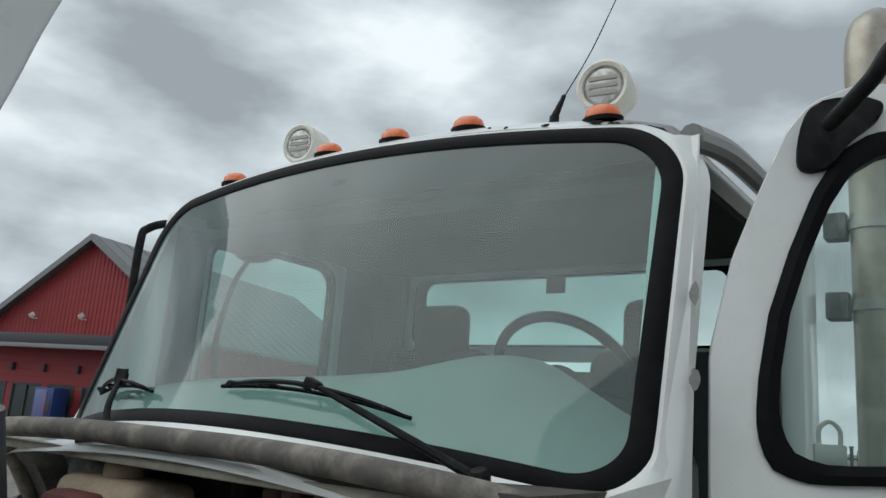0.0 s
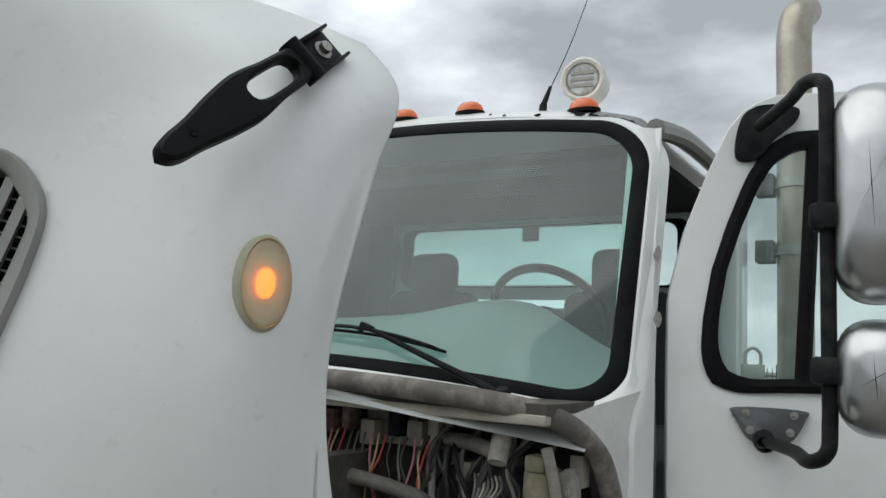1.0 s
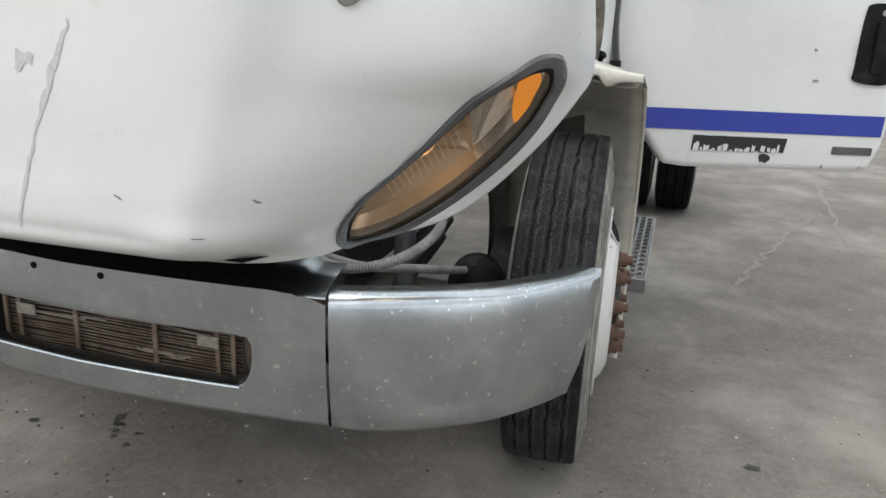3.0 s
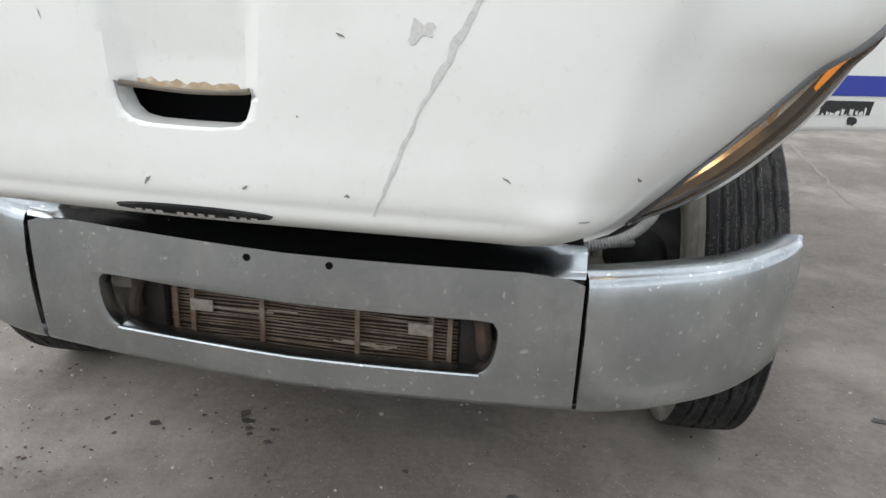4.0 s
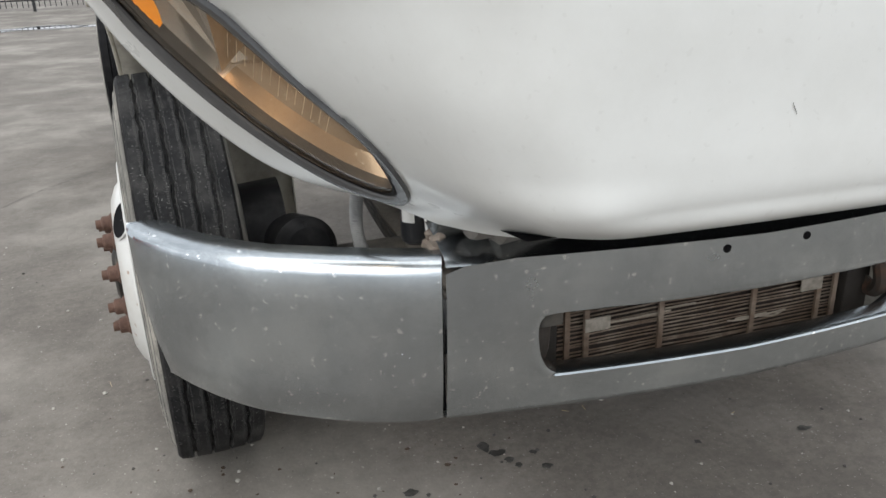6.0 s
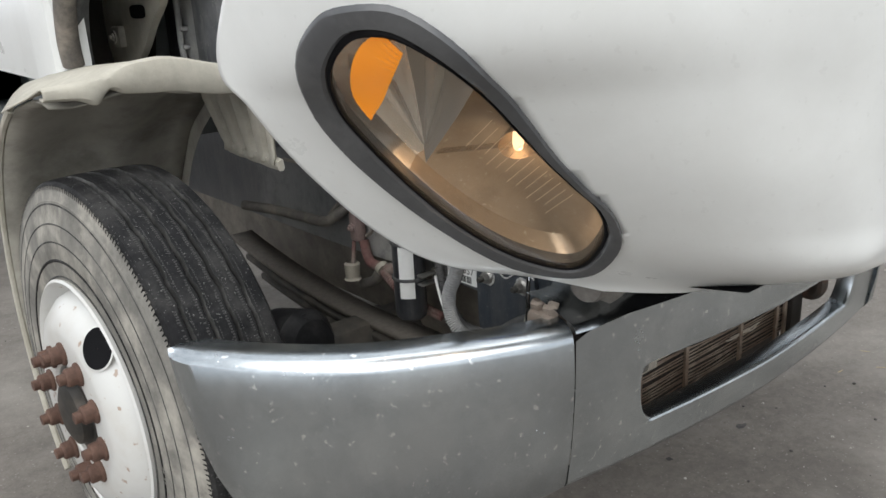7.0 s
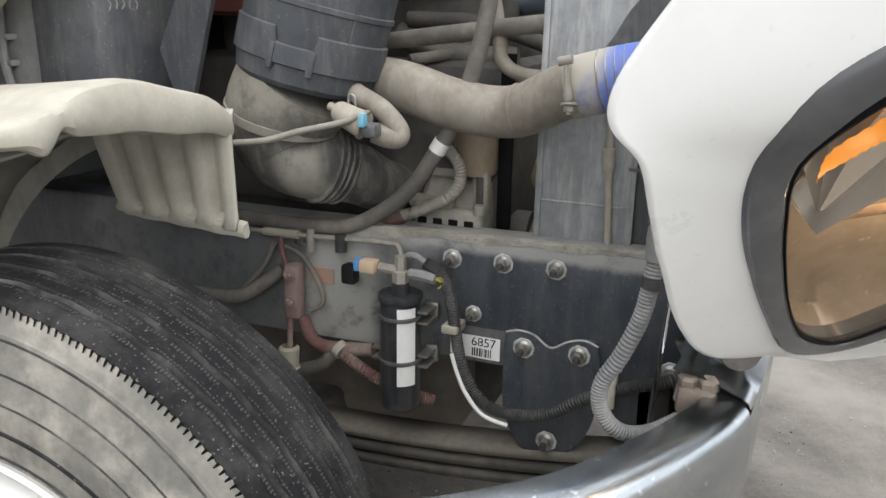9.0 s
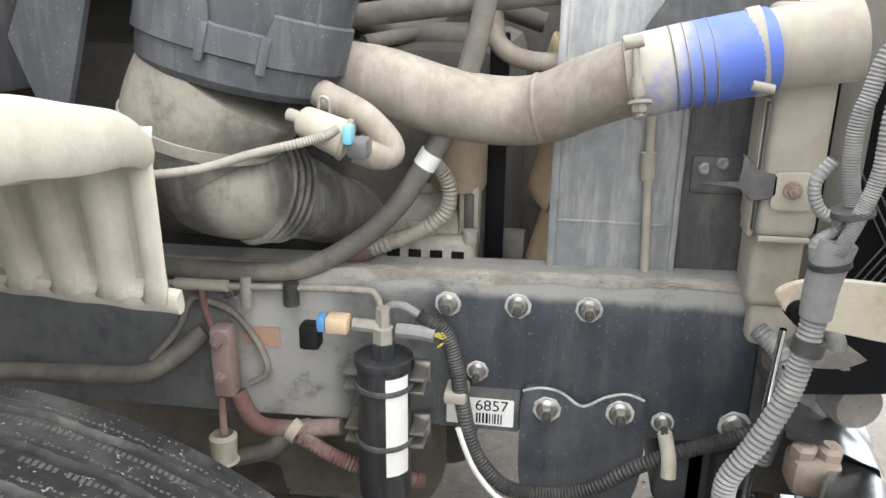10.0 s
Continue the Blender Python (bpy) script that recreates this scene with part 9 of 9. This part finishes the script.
FRONT = (0, -1, 0)
skin_mark("scuff", (0.458, -0.46, 1.36), (0.368, -0.46, 1.19), 0.014, SCUFF, FRONT, 2, 18, "long grey diagonal scuff on the white paint")
skin_mark("scuff", (0.372, -0.46, 1.20), (0.30, -0.46, 1.02), 0.008, SCUFF, FRONT, 3, 16)
skin_mark("scuff", (0.385, -0.46, 1.31), (0.35, -0.46, 1.285), 0.03, SCUFF, FRONT, 4, 8)
for k, (p, q, w) in enumerate((((-0.052, -0.47, 1.058), (-0.064, -0.47, 1.045), 0.006), ((0.106, -0.47, 1.055), (0.096, -0.47, 1.050), 0.005), ((0.256, -0.459, 1.052), (0.265, -0.459, 1.051), 0.006),
                             ((0.490, -0.45, 1.098), (0.503, -0.45, 1.09), 0.004), ((0.605, -0.40, 1.032), (0.622, -0.40, 1.03), 0.003), ((0.687, -0.357, 1.095), (0.694, -0.357, 1.086), 0.006),
                             ((0.25, -0.464, 1.289), (0.262, -0.464, 1.283), 0.004), ((-0.362, -0.46, 1.15), (-0.354, -0.46, 1.135), 0.002), ((-0.30, -0.46, 0.99), (-0.27, -0.46, 0.992), 0.002),
                             ((-0.20, -0.46, 1.30), (-0.196, -0.46, 1.285), 0.002), ((0.188, -0.47, 1.17), (0.19, -0.47, 1.166), 0.003))):
    skin_mark("scratch", p, q, w, SCRATCH, FRONT, 10 + k, 6)
skin_mark("scratch", (1.12, 0.02, 1.62), (1.125, 0.02, 1.50), 0.005, SCUFF, (1, -0.3, 0), 31, 10)


# ---- the yard: fence, puddle, building, litter on the ground ----
FENCE = material("black_fence_paint", (0.015, 0.016, 0.017), 0.5, grain=0.3, stain=(0.06, 0.055, 0.05), stain_amount=0.3)


def build_fence():
    fence = thing("picket_fence", "black steel picket fence at the yard's edge", "fence", (-4.0, 20.4, 0))
    y, z0, z1 = 0.0, 0.10, 1.75

    def shared(name, bm, x):
        if name not in made:
            made[name] = part(name, bm, FENCE, fence, smooth=False)
            made[name].location = (x, 0, 0)
            return
        bm.free()
        ob = new(name, made[name].data)
        ob.parent, ob.location = fence, (x, 0, 0)
    made = {}
    for k in range(-5, 2):
        x = k * 2.4 - 0.1
        bm = box((-0.035, -0.035, 0.0), (0.035, 0.035, 1.85), bevel=0.004, seg=1)
        add_box(bm, (-0.045, -0.045, 1.85), (0.045, 0.045, 1.88), bevel=0.006, seg=1)
        shared("post", bm, x)
    for k in range(-100, 26):
        if k % 20:
            bm = box((-0.009, -0.009, z0), (0.009, 0.009, z1), seg=1)
            top = add_lathe(bm, [(0.012, z1), (0.001, z1 + 0.06)], seg=4)
            shared("picket", top, k * 0.12 - 0.1)
    for z in (0.26, 0.36, 1.60):
        part("rail", box((-12.1, 0.010, z - 0.018), (2.9, 0.036, z + 0.018)), FENCE, fence, smooth=False)


build_fence()

WATER = material("puddle_water", (0.03, 0.03, 0.03), 0.04, rough_var=0.02)
WET = material("wet_concrete", (0.11, 0.105, 0.098), 0.4, grain=0.3, grain_scale=20)


def blob(cx, cy, rx, ry, seed, n=40, z=0.004):
    rnd = random.Random(seed)
    ph = [rnd.uniform(0, 6.28) for _ in range(5)]
    bm = bmesh.new()
    bm.faces.new([bm.verts.new((cx + rx * math.cos(a) * (1 + sum(0.13 * math.sin(m * a + ph[m - 2]) for m in (2, 3, 5))), cy + ry * math.sin(a) * (1 + sum(0.13 * math.sin(m * a + ph[m - 1]) for m in (2, 3, 5 - 1))), z))
                  for a in (2 * math.pi * k / n for k in range(n))])
    return bm


for cx, cy, rx, ry, sd in ((-3.3, 15.6, 0.62, 0.34, 3), (-2.45, 15.45, 0.30, 0.2, 4), (-4.1, 15.2, 0.3, 0.1, 6)):
    tagged(part("puddle", blob(cx, cy, rx, ry, sd, z=0.006), WATER, smooth=False), "shallow puddle on the concrete, mirroring the sky", "puddle", kind="structure")
    tagged(part("damp_patch", blob(cx, cy, rx * 1.25, ry * 1.3, sd + 9, z=0.003), WET, smooth=False), "damp dark rim round the puddle", "puddle", kind="structure")
OIL = material("oil_stain", (0.035, 0.033, 0.03), 0.6, grain=0.5, grain_scale=14, stain=(0.12, 0.115, 0.105), stain_amount=0.8, stain_scale=25)
for k, (cx, cy, rx, ry) in enumerate(((-0.37, 0.54, 0.016, 0.022), (-0.345, 0.50, 0.022, 0.016), (-0.325, 0.46, 0.014, 0.012), (-0.31, 0.43, 0.010, 0.010), (-0.25, 0.47, 0.010, 0.009), (-0.24, 0.40, 0.014, 0.012), (0.2, 0.35, 0.010, 0.010), (0.52, 0.3, 0.02, 0.012), (-0.62, 0.42, 0.02, 0.015), (1.7, 1.0, 0.025, 0.018))):
    tagged(part("oil_drip", blob(cx, cy, rx, ry, 40 + k, 24, 0.003), OIL, smooth=False), "small dark oil drip on the concrete", "stain", kind="structure")


def ground_line(name, pts, width, mat, seed, label):
    rnd = random.Random(seed)
    line = spline([(x, y, 0) for x, y in pts], 16 * (len(pts) - 1))
    bm = bmesh.new()
    rows = []
    for k, p in enumerate(line):
        t = (line[min(k + 1, len(line) - 1)] - line[max(k - 1, 0)]).normalized()
        s = Vector((-t.y, t.x, 0))
        p = p + s * rnd.uniform(-1, 1) * width * 0.6
        w = width * rnd.uniform(0.35, 1)
        rows.append([bm.verts.new((q.x, q.y, 0.003)) for q in (p - s * w / 2, p + s * w / 2)])
    ring_faces(bm, rows, False)
    tagged(part(name, bm, mat, smooth=False), label, "crack", kind="structure")


PALE = material("pale_seam", (0.225, 0.212, 0.195), 0.9, grain=0.3)
ground_line("seam", [(1.75, 2.9), (2.05, 3.9), (2.45, 4.9)], 0.045, PALE, 1, "pale worn seam across the concrete")
ground_line("seam", [(2.5, 4.0), (2.55, 5.3), (2.65, 6.75)], 0.04, PALE, 2, "pale worn seam across the concrete")
ground_line("ground_crack", [(-3.6, 2.1), (-2.6, 2.7), (-1.9, 3.9), (-1.2, 4.6)], 0.006, OIL, 3, "fine dark crack in the concrete")


def build_grit():
    """Loose grit, too fine to count."""
    rnd = random.Random(12)
    mats = [material("pale_grit", (0.42, 0.40, 0.36), 0.85, grain=0.2), material("dark_grit", (0.07, 0.065, 0.06), 0.8), material("straw", (0.42, 0.34, 0.2), 0.8)]
    bm = bmesh.new()

    def pebble(x, y, r, mi):
        vs = []
        for zz, k in ((0.0, 0.8), (0.45, 1.0), (0.9, 0.55)):
            vs.append([bm.verts.new((x + r * k * math.cos(a) * rnd.uniform(0.7, 1.1), y + r * k * math.sin(a) * rnd.uniform(0.7, 1.1), max(0.0005, zz * r))) for a in (i * 1.2566 for i in range(5))])
        before = len(bm.faces)
        ring_faces(bm, vs)
        bm.faces.new(vs[-1])
        bm.faces.ensure_lookup_table()
        for f in bm.faces[before:]:
            f.material_index = mi
    for k in range(2600):
        a, d = rnd.uniform(0, 6.28), 0.2 + 3.0 * rnd.random() ** 0.8
        pebble(0.1 + d * math.cos(a), 0.5 + d * math.sin(a), 0.0014 + 0.006 * rnd.random() ** 5, 0 if rnd.random() < 0.55 else 1)
    for x, y, r in ((0.056, 0.64, 0.009), (-1.04, 0.63, 0.008), (-1.41, 1.24, 0.009), (1.66, 1.18, 0.008), (-1.25, 0.62, 0.007), (-0.1, 0.15, 0.007), (-1.5, 0.9, 0.007)):
        pebble(x, y, r, 0)
    for k in range(26):
        x, y, a, l = rnd.uniform(-1.8, 1.9), rnd.uniform(-0.6, 1.6), rnd.uniform(0, 3.14), rnd.uniform(0.01, 0.035)
        before = len(bm.faces)
        add_tube(bm, [(x, y, 0.002), (x + l * math.cos(a), y + l * math.sin(a), 0.003)], 0.0011, 4)
        bm.faces.ensure_lookup_table()
        for f in bm.faces[before:]:
            f.material_index = 2
    ob = part("grit", bm, mats, smooth=False)
    tagged(ob, "loose pale grit, dark crumbs and straw on the concrete", "grit", kind="stuff")


build_grit()

RED_METAL = material("red_ribbed_metal", (0.30, 0.028, 0.032), 0.5, grain=0.12, grain_scale=3, stain=(0.22, 0.025, 0.03), stain_amount=0.4, stain_scale=0.8)
RED_BOARD = material("red_board", (0.27, 0.025, 0.03), 0.55, grain=0.15, grain_scale=4)
ROOF_GREY = material("grey_roof_metal", (0.20, 0.205, 0.21), 0.5, 0.3, grain=0.2, grain_scale=4)
FASCIA = material("charcoal_fascia", (0.045, 0.045, 0.05), 0.55, grain=0.15)
FASCIA_EDGE = material("grey_gutter", (0.22, 0.22, 0.23), 0.5)


def build_shop():
    """Red gabled building across the yard; local x along its front, y into it."""
    place = Matrix.Translation((-33.68, 18.56, 0)) @ Matrix.Rotation(math.atan2(0.24, 0.97), 4, "Z")
    shop = thing("red_building", "red metal gabled building with a grey roof and charcoal awning", "building")
    shop.matrix_world = place
    xl, xr, xm, eave, apex, deep = -5.0, 8.2, 1.6, 4.35, 8.75, 16.0

    def under(x):
        return apex - (apex - eave) * abs(x - xm) / (xr - xm)
    # ribbed gable
    bm = bmesh.new()
    rows, x, k = [], xl, 0
    while x <= xr:
        d = (0.0, 0.0, -0.035, -0.035)[k % 4]
        rows.append([bm.verts.new((x, d, 4.1)), bm.verts.new((x, d, max(4.12, under(x) - 0.05)))])
        x += (0.12, 0.03, 0.05, 0.03)[k % 4]
        k += 1
    ring_faces(bm, rows, False)
    part("gable_cladding", bm, RED_METAL, shop, "red ribbed metal cladding", smooth=False)
    bm = bmesh.new()
    add_box(bm, (xl, 0.02, 0), (xl + 0.2, deep, eave))
    add_box(bm, (xr - 0.2, 0.02, 0), (xr, deep, eave))
    add_box(bm, (xl, deep - 0.2, 0), (xr, deep, eave))
    part("side_wall", bm, RED_METAL, shop, smooth=False)
    for side in (-1, 1):
        bm = bmesh.new()
        far = xl - 0.45 if side < 0 else xr + 0.45
        zf = apex - (apex - eave) * abs(far - xm) / (xr - xm)
        a = [bm.verts.new(v) for v in ((xm, -0.5, apex + 0.12), (far, -0.5, zf + 0.12), (far, -0.5, zf), (xm, -0.5, apex))]
        b = [bm.verts.new((v.co.x, deep + 0.5, v.co.z)) for v in a]
        ring_faces(bm, [a, b], True, True)
        roof = part("roof", bm, ROOF_GREY, shop, "grey metal roof", smooth=False)
        bm = bmesh.new()
        c = [bm.verts.new(v) for v in ((xm, -0.53, apex + 0.15), (far, -0.53, zf + 0.15), (far, -0.53, zf - 0.17), (xm, -0.53, apex - 0.17))]
        d = [bm.verts.new((v.co.x, -0.505, v.co.z)) for v in c]
        ring_faces(bm, [c, d], True, True)
        part("barge_board", bm, FASCIA_EDGE, roof, "grey barge board", smooth=False)
        for j in range(18):
            y = -0.3 + j * 0.95
            bm = bmesh.new()
            add_tube(bm, [(xm, y, apex + 0.13), (far, y, zf + 0.13)], 0.025, 4)
            part("roof_seam", bm, ROOF_GREY, roof, smooth=False)
    # awning over the front
    bm = box((xl - 0.3, -1.2, 3.75), (xr + 0.3, 0.0, 4.25), bevel=0.02)
    part("awning", bm, FASCIA, shop, "charcoal awning")
    part("awning_edge", box((xl - 0.32, -1.24, 3.62), (xr + 0.32, -1.1, 3.80), bevel=0.01), FASCIA_EDGE, shop)
    # lapped boards below, split round the windows
    cells = [(-4.35, -2.6), (-2.23, -0.42), (-0.05, 1.55), (2.0, 3.8), (4.2, 6.0)]
    z = 0.0
    while z < 3.75:
        z1 = min(z + 0.3, 3.75)
        spans = [(xl, xr)] if z >= 2.1 or z1 <= 0.3 else [(a, b) for a, b in zip([xl] + [c[1] for c in cells], [c[0] for c in cells] + [xr])]
        for a, b in spans:
            bm = bmesh.new()
            add_box(bm, (a, 0.0, z + 0.005), (b, 0.06, z1))
            part("board", bm, RED_BOARD, shop, smooth=False)
        z += 0.3
    glassy = material("dark_shop_glass", (0.05, 0.06, 0.065), 0.08)
    for a, b in cells:
        win = part("window", box((a + 0.02, 0.05, 0.32), (b - 0.02, 0.10, 2.08)), glassy, shop, "dark shop window", smooth=False)
        for lo, hi in (((a, -0.02, 0.3), (a + 0.09, 0.05, 2.1)), ((b - 0.09, -0.02, 0.3), (b, 0.05, 2.1)), ((a + 0.09, -0.02, 2.01), (b - 0.09, 0.05, 2.1)), ((a + 0.09, -0.02, 0.3), (b - 0.09, 0.05, 0.4)), (((a + b) / 2 - 0.04, -0.02, 0.4), ((a + b) / 2 + 0.04, 0.05, 2.01))):
            part("window_frame", box(lo, hi), FASCIA, win, smooth=False)
    for x in (-4.3, -2.3, -0.34, 1.7, 3.7):
        bm = box((x - 0.07, -0.16, 2.62), (x + 0.07, 0.0, 2.98), bevel=0.02)
        part("wall_lamp", bm, FASCIA, shop, "small black wall lamp")
    for x in (-1.39, 1.6, 4.4):
        bm = box((-0.16, -0.05, -0.1), (0.16, 0.05, 0.1), Matrix.Translation((x, -0.35, 5.15)) @ Matrix.Rotation(radians(35), 4, "X") @ Matrix.Rotation(radians(-25), 4, "Y"), bevel=0.02)
        add_box(bm, (x - 0.04, -0.3, 5.0), (x + 0.04, -0.03, 5.06))
        part("floodlight", bm, CHALK, shop, "white floodlight")
    vend = thing("vending_machine", "blue drinks vending machine in front of the red building", "vending machine")
    vend.matrix_world = place @ Matrix.Translation((1.1, -0.75, 0))
    body = part("cabinet", box((-0.55, -0.4, 0.06), (0.55, 0.4, 1.95), bevel=0.03), material("blue_cabinet", (0.02, 0.05, 0.19), 0.4), vend)
    part("front_panel", box((-0.45, -0.425, 0.5), (0.2, -0.402, 1.85), bevel=0.01), material("vending_panel", (0.10, 0.16, 0.34), 0.3, stain=(0.4, 0.06, 0.07), stain_amount=0.9, stain_scale=3), vend, "blue front panel with red shapes")
    part("coin_panel", box((0.26, -0.425, 0.8), (0.46, -0.402, 1.5), bevel=0.01), FASCIA, vend)
    part("plinth", box((-0.5, -0.36, 0.0), (0.5, 0.36, 0.06)), FASCIA, vend, smooth=False)


build_shop()


# brown leaf crumbs drifted beside the front wheel
def build_crumbs():
    rnd = random.Random(31)
    bm = bmesh.new()
    for k in range(260):
        x, y = -1.05 + rnd.gauss(0, 0.35), 0.15 + rnd.gauss(0, 0.28)
        r = 0.003 + 0.009 * rnd.random() ** 3
        z = 0.0008 + 0.003 * rnd.random()
        bm.faces.new([bm.verts.new((x + r * math.cos(a) * rnd.uniform(0.5, 1.2), y + r * math.sin(a) * rnd.uniform(0.5, 1.2), z + 0.002 * rnd.random())) for a in (i * 1.2566 for i in range(5))])
    tagged(part("leaf_crumb", bm, material("brown_leaf_crumbs", (0.075, 0.05, 0.032), 0.85, grain=0.4), smooth=False), "dark brown leaf crumbs scattered on the concrete", "debris", kind="stuff")


build_crumbs()
for z in (2.55, 2.25):
    part("stack_clamp", lathe([(0.078, -0.02), (0.084, -0.02), (0.084, 0.02), (0.078, 0.02)], axis((1.19, 3.05, z), (0, 0, 1)), 24), STEEL, truck, "steel exhaust clamp")
    part("stack_bracket", box((1.03, 3.0, z - 0.05), (1.11, 3.08, z + 0.05), bevel=0.008), SHROUD_DARK, truck, "dark exhaust bracket")
# dark nick on the cowl's side
NICK = material("dark_nick", (0.05, 0.045, 0.04), 0.7)
part("paint_nick", tube([(1.057, 1.40, 1.392), (1.056, 1.395, 1.375), (1.053, 1.385, 1.335)], 0.0025, 6, 10), NICK, truck, "dark nick in the cowl paint")
